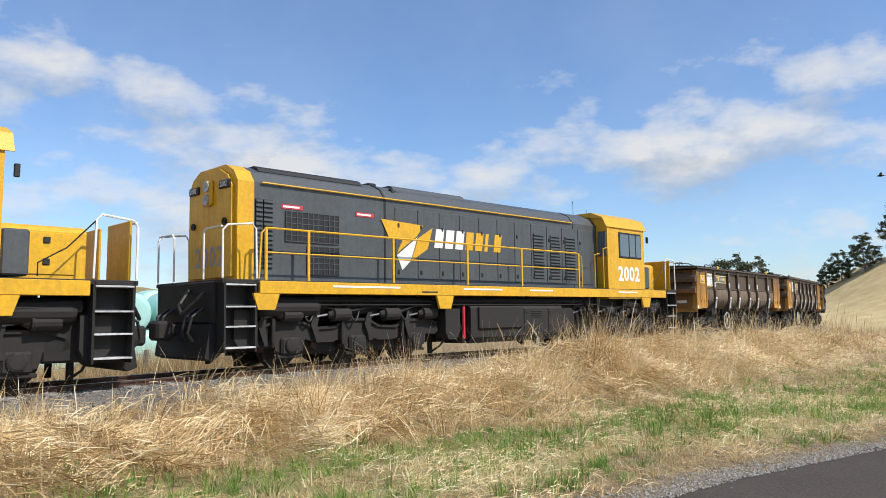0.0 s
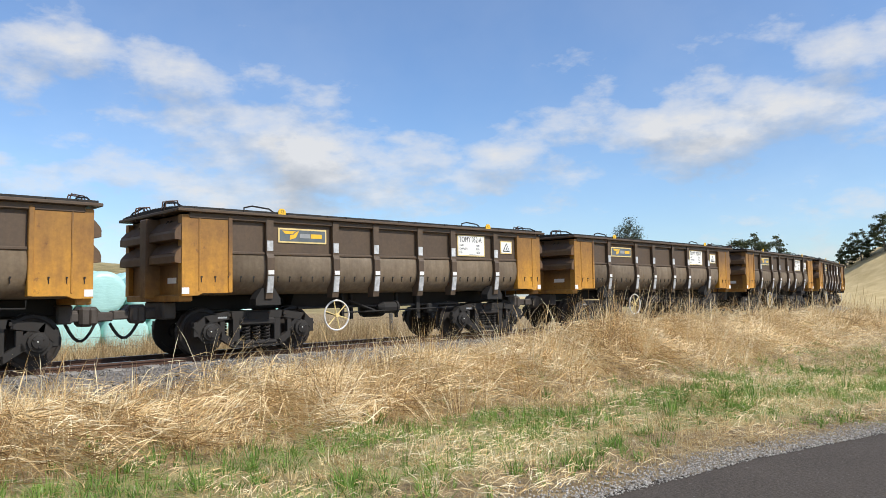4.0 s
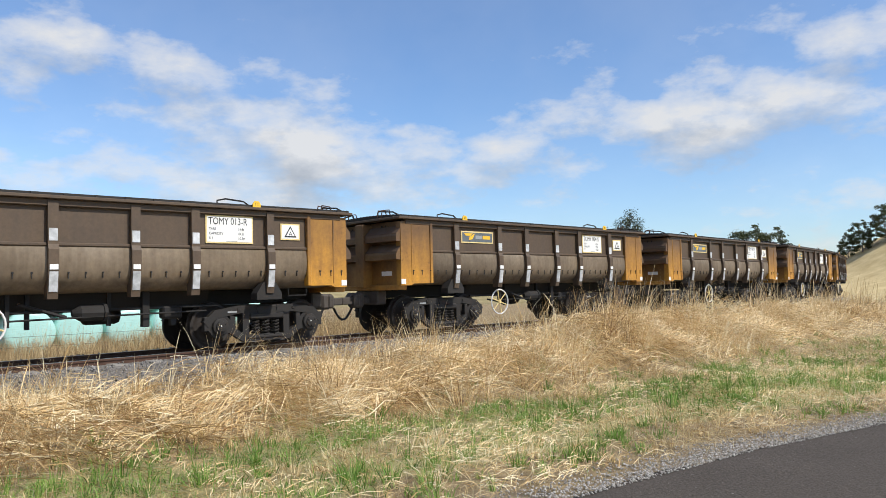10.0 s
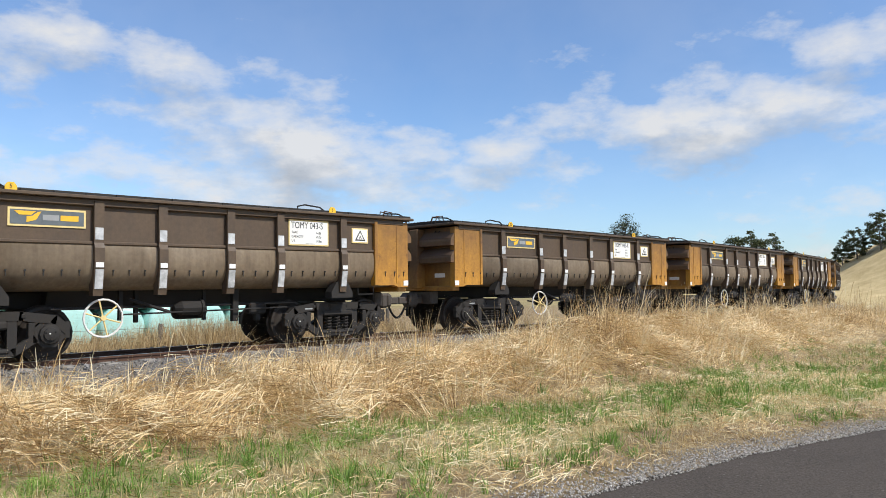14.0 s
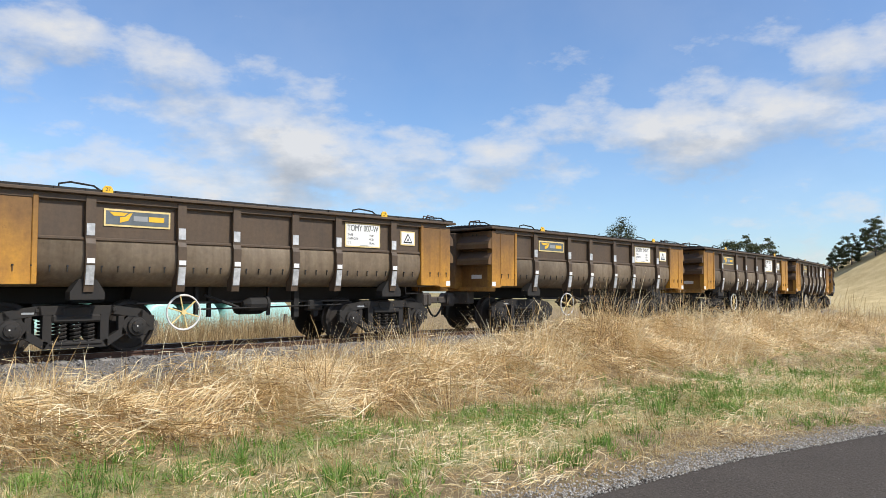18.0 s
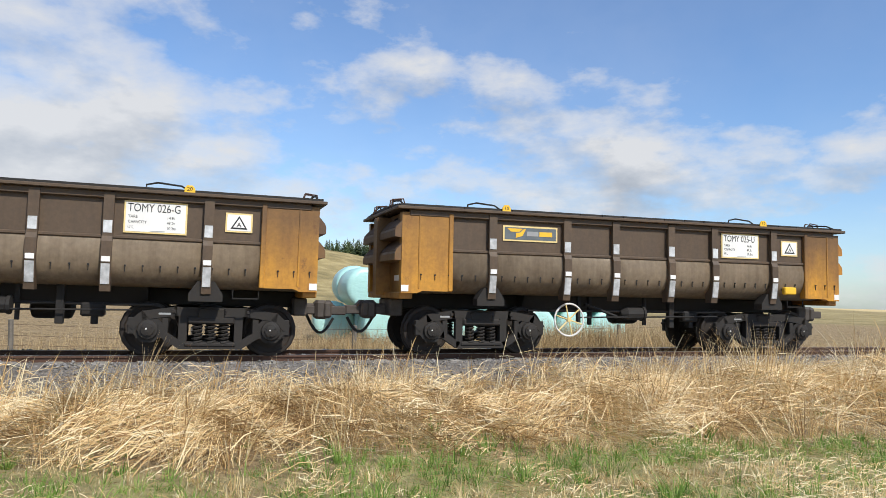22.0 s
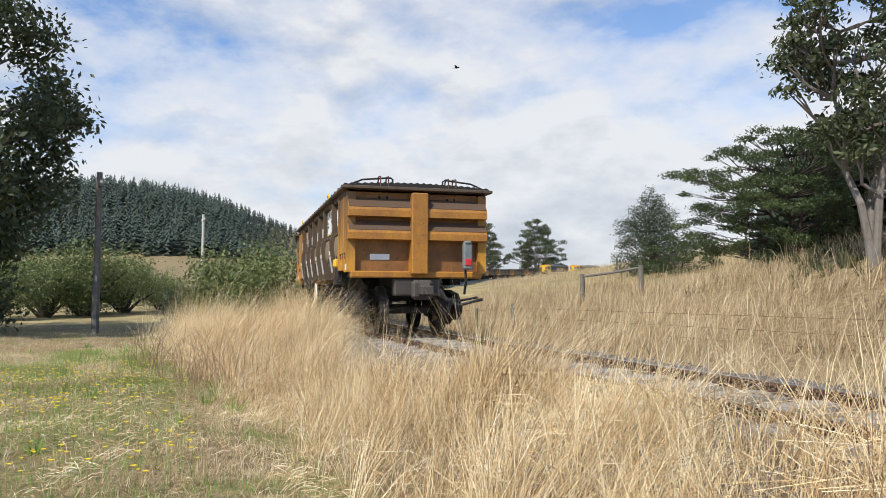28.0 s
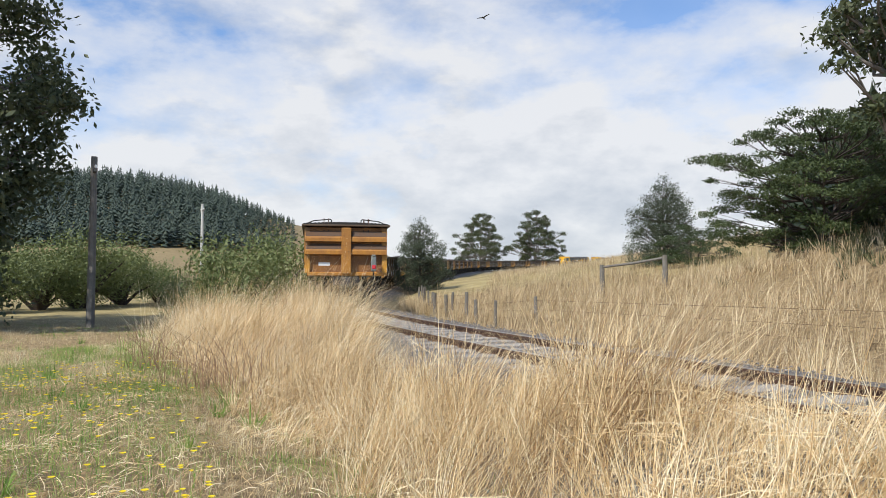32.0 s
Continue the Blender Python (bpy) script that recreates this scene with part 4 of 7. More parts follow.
    blades("bank_grass_far", x, y, lump * rng.uniform(.35, 1.0, len(x)), rng.uniform(.014, .03, len(x)), .4, M["brown_grass"], "brown dry grass up the hillside", rng, seg=1)
    # bracken in strips along the hillside
    x, y, s, q = scatter_track(rng, 5200, 18, 58, -34, -11)
    strip = np.exp(-((q + 14.5 + 1.2 * np.sin(s * .35)) / .8) ** 2) + np.exp(-((q + 21.5 + 1.5 * np.sin(s * .27 + 1)) / 1.0) ** 2) + .8 * np.exp(-((q + 28.5 + np.sin(s * .4)) / 1.2) ** 2) + .06
    k = rng.random(len(x)) < strip * (.35 + .65 * (np.sin(s * .9 + q) > -.2))
    x, y = x[k], y[k]
    tussocks("bracken", x, y, rng.uniform(.25, .6, len(x)), 26, M["bracken"], "dark bracken and low scrub in strips on the hillside", rng, .03, .0, .25, 2)
    # yellow flowers in the green
    m = 1300
    x, y, s, q = scatter_track(rng, m, 40.5, 48, 3.9, 6.6)
    u, o = rng.normal(16, 5, 150), np.abs(rng.normal(2.0, .8, 150)) + .4
    x[:150], y[:150] = by_road(u, o)
    k = clumped(x, y, rng, 1.4, .1) & (road_off(x, y) > .3)
    x, y = x[k], y[k]
    m = len(x)
    z = ground_z(x, y)
    h = rng.uniform(.16, .3, m)
    blades("flower_stems", x, y, h, np.full(m, .006), .1, M["green"], "thin stems of yellow flowers", rng, seg=2, cat="flower")
    ang = np.arange(8) * .785
    r = rng.uniform(.014, .024, m)
    ring = np.stack([x[:, None] + np.cos(ang) * r[:, None], y[:, None] + np.sin(ang) * r[:, None], (z + h)[:, None] + .006 + 0 * ang], -1)
    top = np.stack([x, y, z + h - .004], -1)[:, None]
    v = np.concatenate([top, ring], 1).reshape(-1, 3)
    tri = np.array([(0, 1 + i, 1 + (i + 1) % 8) for i in range(8)])
    tagged(new("yellow_flowers", mesh_from("yellow_flowers", v, (tri[None] + 9 * np.arange(m)[:, None, None]).reshape(-1, 3), M["petal"])), "small yellow dandelion heads on the verge", "flower", kind="stuff")


make_grass()
# ---- trees ----
def leaf_cloud(name, centres, radii, n, size, mat, parent, rng, flat=.6, label=""):
    """Many small leaf clusters about the given clump centres, one mesh."""
    c = np.asarray(centres, float)
    r = np.asarray(radii, float)
    k = rng.choice(len(c), n, p=r ** 2 / (r ** 2).sum())
    d = rng.normal(0, 1, (n, 3))
    d /= np.linalg.norm(d, axis=1)[:, None]
    rad = r[k] * np.abs(rng.normal(.72, .27, n))
    p = c[k] + d * rad[:, None] * np.array([1, 1, flat])
    a, b = rng.normal(0, 1, (n, 3)), rng.normal(0, 1, (n, 3))
    a /= np.linalg.norm(a, axis=1)[:, None]
    b -= a * (a * b).sum(1)[:, None]
    b /= np.linalg.norm(b, axis=1)[:, None]
    s = size * rng.uniform(.5, 1.3, n)[:, None]
    v = np.stack([p - a * s, p + b * s * .45, p + a * s, p - b * s * .45], 1).reshape(-1, 3)
    f = np.arange(4 * n).reshape(-1, 4)
    ob = new(name, mesh_from(name, v, f, mat))
    ob.parent = parent
    return ob


def gum_tree(name, seed, height, width, profile, leaves, leaf, label, clumps=70, clump=.06, flat=.5, mat="gum_leaf", bark="bark", leaders=3, splay=.12, hollow=.35, fork=.08, cat="tree", lobes=.28):
    """Leaders that fork low, limbs that rise to leaf clumps spread over the crown's profile (height share, width share)."""
    rng = np.random.default_rng(seed)
    t = tagged(new(name), label, cat)
    sh, cs, rs = Shape(), [], []
    hs, ws = zip(*profile)
    lead = []
    for k in range(leaders):
        a = 6.283 * (k + rng.uniform(-.2, .2)) / leaders
        reach = 0 if leaders == 1 else splay * height * rng.uniform(.7, 1.2)
        top = height * (.93 if k == 0 else rng.uniform(.7, .9))
        pts = [Vector((0, 0, -.5)), Vector((.1 * reach * math.cos(a), .1 * reach * math.sin(a), height * fork))]
        for i in range(1, 7):
            u = i / 6
            pts.append(Vector((reach * u ** .8 * math.cos(a) + rng.normal(0, .012) * height, reach * u ** .8 * math.sin(a) + rng.normal(0, .012) * height, height * fork + (top - height * fork) * u)))
        r0 = height * .020 / leaders ** .35
        sh.tube(pts, [r0 * 1.25] + [r0 * (1 - .88 * i / 6) for i in range(7)], 8)
        lead.append(pts)
    tries = 0
    while len(cs) < clumps and tries < 6000:
        tries += 1
        u = rng.uniform(hs[0], hs[-1])
        R = float(np.interp(u, hs, ws)) * width * .5
        if rng.random() > (R / (width * .5)) ** 1.2 + .15:
            continue
        a, k = rng.uniform(0, 6.283), rng.uniform(hollow, 1) ** .5
        lobe = .8 + lobes * math.sin(3 * a + seed + 5 * u) * math.sin(7 * u + seed)
        c = Vector((R * k * lobe * math.cos(a), R * k * lobe * math.sin(a), height * u))
        rad = height * clump * rng.uniform(.6, 1.3)
        if any((c - Vector(o)).length < .62 * (rad + q) for o, q in zip(cs, rs)):
            continue
        cs.append(tuple(c))
        rs.append(rad)
        # the limb that carries it
        best = min(lead, key=lambda p: min((q - c).length for q in p[1:]))
        root = max([q for q in best[1:] if q.z < c.z - .06 * height] or [best[1]], key=lambda q: q.z - .8 * (q - c).length)
        mid = root.lerp(c, .5) + Vector((rng.normal(0, .02) * height, rng.normal(0, .02) * height, -.03 * height))
        rr = height * .0042 * rng.uniform(.7, 1.4)
        sh.tube([root, mid, c - Vector((0, 0, rad * flat * .3))], [rr * 1.6, rr, rr * .3], 5)
        for j in range(2):
            tip = c + Vector((rng.normal(0, .5) * rad, rng.normal(0, .5) * rad, rng.uniform(-.1, .4) * rad))
            sh.tube([mid.lerp(c, .3), mid.lerp(tip, .6), tip], [rr * .7, rr * .5, rr * .2], 4)
    part("trunk", sh, M[bark], t, "trunk and bare limbs")
    leaf_cloud("crown", cs, rs, leaves, leaf, M[mat], t, rng, flat)
    return t


def conifer_shape(rng, height, width, sprays=44):
    """One conifer: drooping boughs set round the stem, wide below; returns vertices and triangles."""
    v, f = [], []
    for i in range(sprays):
        u = (i + rng.uniform(0, 1)) / sprays
        z = height * (.06 + .92 * u)
        r = width * (1 - u) ** .75 * rng.uniform(.65, 1.2) + .012 * height
        a = 2.4 * i + rng.uniform(-.4, .4)
        b = (.42 + .3 * (1 - u)) * min(1, (28 / sprays) ** .7)
        o = len(v)
        lift = rng.uniform(-.02, .07) * height
        v += [(0, 0, z + .07 * height), (r * math.cos(a - b), r * math.sin(a - b), z - lift - .02 * height), (1.12 * r * math.cos(a), 1.12 * r * math.sin(a), z - lift + .01 * height), (r * math.cos(a + b), r * math.sin(a + b), z - lift - .02 * height)]
        f += [(o, o + 1, o + 2), (o, o + 2, o + 3)]
    v += [(-.015, 0, .9 * height), (.015, 0, .9 * height), (0, 0, 1.04 * height)]
    f.append((len(v) - 3, len(v) - 2, len(v) - 1))
    return np.array(v), np.array(f)


def forest(name, xs, ys, hs, mat, label, seed, zoff=0.0, sprays=28):
    rng = np.random.default_rng(seed)
    kinds = [conifer_shape(rng, 1.0, .27, sprays) for _ in range(7)]
    z = ground_z(xs, ys) + zoff
    V, F, o = [], [], 0
    for i in range(len(xs)):
        v, f = kinds[i % 7]
        a = rng.uniform(0, 6.283)
        w = hs[i] * rng.uniform(.8, 1.2)
        c, s = math.cos(a), math.sin(a)
        V.append(np.stack([(v[:, 0] * c - v[:, 1] * s) * w + xs[i], (v[:, 0] * s + v[:, 1] * c) * w + ys[i], v[:, 2] * hs[i] + z[i] - .3], 1))
        F.append(f + o)
        o += len(v)
    tagged(new(name, mesh_from(name, np.concatenate(V), np.concatenate(F), M[mat])), label, "forest", kind="stuff")


def bush(name, seed, height, width, leaves, leaf, mat, label, cat="bush"):
    rng = np.random.default_rng(seed)
    t = tagged(new(name), label, cat)
    sh = Shape()
    cs, rs = [], []
    for i in range(16):
        a, u = rng.uniform(0, 6.283), rng.uniform(.2, 1)
        p = Vector((math.cos(a) * width * u * .7, math.sin(a) * width * u * .7, height * rng.uniform(.35, .85) * (1.05 - .4 * u)))
        sh.tube([(0, 0, -.1), p * .5 + Vector((0, 0, .1)), p], [.035 * height, .02 * height, .008 * height], 5)
        cs.append(tuple(p))
        rs.append(height * rng.uniform(.2, .34))
    tagged(part("stem_mass", sh, M["dark_bark"], t), kind="stuff")
    leaf_cloud("foliage", cs, rs, leaves, leaf, M[mat], t, rng, .9)
    return t


def put(ob, x, y, turn=0.0, size=1.0, sink=0.0):
    z = float(ground_z(np.array([x]), np.array([y]))[0])
    ob.matrix_world = pose(x, y, z - sink, 0, 0, turn) @ Matrix.Diagonal((size, size, size, 1))
    return ob


def stand(proto, x, y, turn, size, label=""):
    """Another tree like proto."""
    z = float(ground_z(np.array([x]), np.array([y]))[0])
    o = copy_thing(proto, Matrix.Identity(4))
    o.matrix_world = pose(x, y, z, 0, 0, turn) @ Matrix.Diagonal((size, size, size, 1))
    return tagged(o, label) if label else o


def polar(az, d, ox=0.0, oy=0.0):
    return ox + d * math.sin(radians(az)), oy + d * math.cos(radians(az))


C2 = (-34.38, -15.05)


def past_bend(az, d):
    """A place by bearing and distance from the bend."""
    return polar(az + 8.42, d, *C2)


def make_trees():
    tall = gum_tree("gum_tree", 4, 25, 21, [(.22, .35), (.32, .75), (.42, .95), (.5, 1), (.62, .82), (.72, .8), (.82, .55), (.9, .4), (1, .25)], 15000, .25, "tall eucalypt with several pale trunks on the hill", 95, .055, .5, splay=.12, hollow=.2)
    broad = gum_tree("gum_tree", 9, 21.5, 23, [(.18, .5), (.3, 1), (.45, 1), (.6, .75), (.75, .62), (.88, .42), (1, .2)], 19000, .25, "broad spreading eucalypt on the hill", 120, .062, .5, leaders=4, splay=.14, hollow=.12)
    slim = gum_tree("gum_tree", 14, 15.5, 9.5, [(.2, .5), (.35, .85), (.5, 1), (.65, .85), (.8, .7), (.92, .5), (1, .2)], 10000, .19, "slender eucalypt with open crown behind the bank", 52, .06, .75, leaders=2, splay=.07, hollow=.2)
    small = gum_tree("gum_tree", 21, 11, 10, [(.12, .6), (.3, .95), (.5, 1), (.7, .8), (.9, .45), (1, .2)], 9000, .22, "rounded eucalypt beside the paddock", 60, .085, .6, leaders=3, splay=.12)
    put(tall, *polar(-72.1, 118), 200, .95)
    put(broad, -47, 8.2, 40, .385, .2)
    put(slim, -46, -.2, 0, .60, .2)
    crown = gum_tree("gum_tree", 52, 9.6, 6.8, [(.3, .25), (.45, .6), (.6, .9), (.74, 1), (.86, .85), (.95, .55), (1, .3)], 11000, .12, "umbrella crowned eucalypt on the bank", 62, .075, .55, leaders=3, splay=.11, hollow=.2)
    put(crown, -53, -5.9, 30, .85)
    put(small, *polar(-65.8, 128), 0, .3)
    stand(small, *polar(-69.2, 126), 70, .26)
    stand(broad, *polar(-63.6, 132), 70, .13)
    # by the road: a large leafy eucalypt
    road = gum_tree("gum_tree", 33, 18.5, 14, [(.02, .35), (.08, .62), (.18, .80), (.30, .98), (.40, .78), (.52, .98), (.62, .80), (.76, .9), (.86, .6), (.95, .45), (1, .25)], 72000, .15, "large leafy eucalypt with hanging foliage beside the road", 100, .066, 1.0, mat="road_leaf", leaders=3, splay=.13, hollow=.3, lobes=.42)
    put(road, *past_bend(-145.5, 28.5), 20, .98)
    # trees that stand round the bend
    rounded = gum_tree("round_tree", 41, 7.0, 6.2, [(.0, .7), (.15, 1), (.35, 1), (.55, .9), (.75, .66), (.9, .36), (1, .12)], 30000, .072, "dense rounded grey green tree on the bank", 130, .1, .8, "olive_leaf", "dark_bark", 1, hollow=.05)
    put(rounded, -84, -7, 0, .82, .3)
    stand(rounded, *past_bend(-107.8, 62), 80, .85, "rounded dark green tree behind the track")
    flat = gum_tree("cypress_tree", 3, 5.9, 11.4, [(.02, .55), (.2, .85), (.45, 1), (.65, .96), (.82, .84), (.93, .62), (1, .3)], 76000, .062, "wide flat topped dark cypress on the bank", 230, .10, .34, "dark_leaf", "dark_bark", 3, .22, .05, .05)
    put(flat, -62, -5, 0, .84, .1)
    low = gum_tree("cypress_tree", 5, 2.2, 7, [(.0, .8), (.3, 1), (.7, .8), (1, .4)], 7000, .07, "low dark cypress scrub on the bank", 60, .2, .35, "dark_leaf", "dark_bark", 3, .5, .05)
    put(low, *past_bend(-87.0, 45))
    for az, d, sz, tn in ((-103.1, 300, 1.3, 10), (-98.6, 310, 1.35, 160)):
        stand(broad, *past_bend(az, d), tn, sz, "far umbrella shaped eucalypt beyond the bend")
    # dry hill to the north east
    for az, d, k, sz, tn in ((29.8, 150, small, .5, 0), (31.2, 148, small, .6, 90), (28.9, 152, small, .42, 200), (22.9, 150, small, 1.14, 20), (21.2, 150, small, .98, 80), (24.4, 146, small, 1.03, 10), (33.5, 150, small, .8, 40)):
        stand(k, *polar(az, d), tn, sz, "dark eucalypt on the dry hill")
    stand(rounded, *polar(14.4, 110), 30, 1.7, "dark rounded tree behind the track")
    rng = np.random.default_rng(77)
    # conifer plantation on the western hill
    gx, gy = np.meshgrid(np.arange(-800, -260, 6.2), np.arange(-690, -140, 6.2))
    xs = gx.ravel() + rng.uniform(-2.4, 2.4, gx.size)
    ys = gy.ravel() + rng.uniform(-2.4, 2.4, gx.size)
    az = np.degrees(np.arctan2(xs - C2[0], ys - C2[1])) - 8.42
    dist = np.hypot(xs - C2[0], ys - C2[1])
    g = ground_z(xs, ys)
    k = (az < -117.4) & (az > -147) & (g > 24) & (dist < 660)
    forest("plantation", xs[k], ys[k], rng.uniform(13, 18, int(k.sum())) * (1 - .6 * ss(az[k], -124, -117.4)), "hazed_pine_leaf", "dark pine plantation covering the hill", 5)
    # conifers behind the paddock hill
    a = rng.uniform(-92, -74.5, 520)
    d = rng.uniform(60, 74, 520)
    forest("conifer_belt", d * np.sin(np.radians(a)), d * np.cos(np.radians(a)), rng.uniform(3.6, 6.6, 520) * (1 - .35 * ss(a, -84, -75)), "belt_leaf", "belt of dark conifers behind the hill", 6, sprays=95)
    a = rng.uniform(-52, -29, 400)
    d = rng.uniform(205, 232, 400)
    forest("tree_line", d * np.sin(np.radians(a)), d * np.cos(np.radians(a)), rng.uniform(3.5, 6.5, 400), "dark_leaf", "dark tree line on the far ridge", 8)


make_trees()
# ---- ore wagons ----
def rounded_side():
    """The tub's section: upright above, then a smooth turn inwards below."""
    zs = [1.86, 1.80, 1.66, 1.50, 1.34, 1.20, 1.12, 1.10]
    ys = [1.22, 1.25, 1.27, 1.265, 1.22, 1.10, .92, .6]
    t = np.linspace(0, 7, 22)
    k = np.clip(t.astype(int), 0, 6)
    out = []
    for u, i in zip(t - k, k):
        i0, i3 = max(i - 1, 0), min(i + 2, 7)
        w = (-.5 * u + u * u - .5 * u ** 3, 1 - 2.5 * u * u + 1.5 * u ** 3, .5 * u + 2 * u * u - 1.5 * u ** 3, -.5 * u * u + .5 * u ** 3)
        out.append(tuple(float(sum(a * b for a, b in zip(w, (c[i0], c[i], c[i + 1], c[i3])))) for c in (ys, zs)))
    return out


POSTS = (3.15, 1.66, .63, -.61, -1.63, -3.09)
SIDE = [(1.22, 2.55)] + rounded_side()


def side_out(z):
    zs, ys = [b for a, b in SIDE][::-1], [a for a, b in SIDE][::-1]
    return float(np.interp(z, zs, ys))


def wheel_mesh():
    r = .43
    prof = [(.06, -.62), (.06, -.56), (.14, -.55), (.15, -.60), (.30, -.585), (.36, -.60), (r - .05, -.62), (r, -.615), (r + .004, -.52), (r + .03, -.50), (r + .03, -.475), (.36, -.475),
            (.34, -.53), (.15, -.53), (.13, -.48), (.075, -.47), (.075, .47), (.13, .48), (.15, .53), (.34, .53), (.36, .475), (r + .03, .475), (r + .03, .50), (r + .004, .52), (r, .615), (r - .05, .62), (.36, .60), (.30, .585), (.15, .60), (.14, .55), (.06, .56), (.06, .62)]
    return Shape().lathe(prof, 18, "y")


def bogie(parent, x, wheels):
    b = new("bogie")
    b.parent = parent
    b.matrix_basis = Matrix.Translation((x, 0, 0))
    for sy in (-1, 1):
        y0, y1 = (.80, .93) if sy > 0 else (-.93, -.80)
        f = Shape()

        def band(pts, w, a, b):
            """A bar of width w along pts, as a cast rib."""
            for (x0, z0), (x1, z1) in zip(pts, pts[1:]):
                l = math.hypot(x1 - x0, z1 - z0)
                nx, nz = -(z1 - z0) / l * w / 2, (x1 - x0) / l * w / 2
                ex, ez = (x1 - x0) / l * w * .2, (z1 - z0) / l * w * .2
                f.prism([(x0 - ex + nx, z0 - ez + nz), (x1 + ex + nx, z1 + ez + nz), (x1 + ex - nx, z1 + ez - nz), (x0 - ex - nx, z0 - ez - nz)], a, b, "y")

        # cast side frame: arched top chord, dropped bottom chord, columns beside the springs
        band([(-1.20, .50), (-1.02, .66), (-.55, .73), (.55, .73), (1.02, .66), (1.20, .50)], .14, y0, y1)
        band([(-1.10, .36), (-.74, .37), (-.46, .19), (.46, .19), (.74, .37), (1.10, .36)], .12, y0, y1 - .003 * sy)
        for cx in (-.43, .43):
            band([(cx, .20), (cx, .73)], .13, y0 + .003, y1 - .006)
        for ax in (-.95, .95):
            f.prism([(ax + .23 * math.cos(.7854 * k + .39), .45 + .23 * math.sin(.7854 * k + .39)) for k in range(8)], y0 + .01, y1 - .01, "y")
            f.box(ax - .30, ax - .20, y0 + .01, y1 - .01, .36, .62, .01).box(ax + .20, ax + .30, y0 + .01, y1 - .01, .36, .62, .01)
        f.box(-.37, .37, y0 - .02, y1 + .03, .53, .66, .03)
        f.box(-.40, .40, y0 - .02, y1 + .02, .17, .235, .02)
        for rx in (-.58, -.2, .2, .58):
            f.box(rx - .03, rx + .03, y0, y1 + (.015 if sy > 0 else 0), .70, .76, .008)
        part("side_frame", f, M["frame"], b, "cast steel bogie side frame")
        for kx in (-.21, 0, .21):
            coil = [(kx + .075 * math.cos(t), sy * .87 + .075 * math.sin(t), .23 + .30 * t / 31.4) for t in np.linspace(0, 31.4, 31)]
            part("spring", Shape().tube(coil, .019, 4), M["frame"], b, "coiled steel spring")
        for kx in (-.95, .95):
            box = Shape().lathe([(.15, .80 * sy), (.16, .95 * sy), (.15, .975 * sy), (.105, .985 * sy), (.10, 1.01 * sy), (.04, 1.02 * sy)], 12, "y", (kx, 0, .44))
            cap = part("axle_box", box, M["frame"], b)
            for k in range(3):
                a = 2.094 * k + .5
                part("cap_bolt", Shape().lathe([(.018, .99 * sy), (.014, 1.03 * sy)], 6, "y", (kx + .075 * math.cos(a), 0, .44 + .075 * math.sin(a))), M["frame"], cap)
            part("axle_cap", Shape().lathe([(.016, 1.015 * sy), (.010, 1.03 * sy)], 6, "y", (kx + .02, 0, .45)), M["white"], b)
        part("stencil", Shape().box(.62, .80, *((y1 - .002, y1 + .004) if sy > 0 else (y0 - .004, y0 + .002)), .675, .705), M["grey_ink"], b, "grey stencilled mark that cannot be read")
    part("bolster", Shape().box(-.22, .22, -.95, .95, .58, .80, .03), M["frame"], b)
    for kx in (-.95, .95):
        ob = part("wheelset", wheels, None, b, "steel wheels on their axle")
        ob.matrix_basis = Matrix.Translation((kx, 0, .43))
    return b


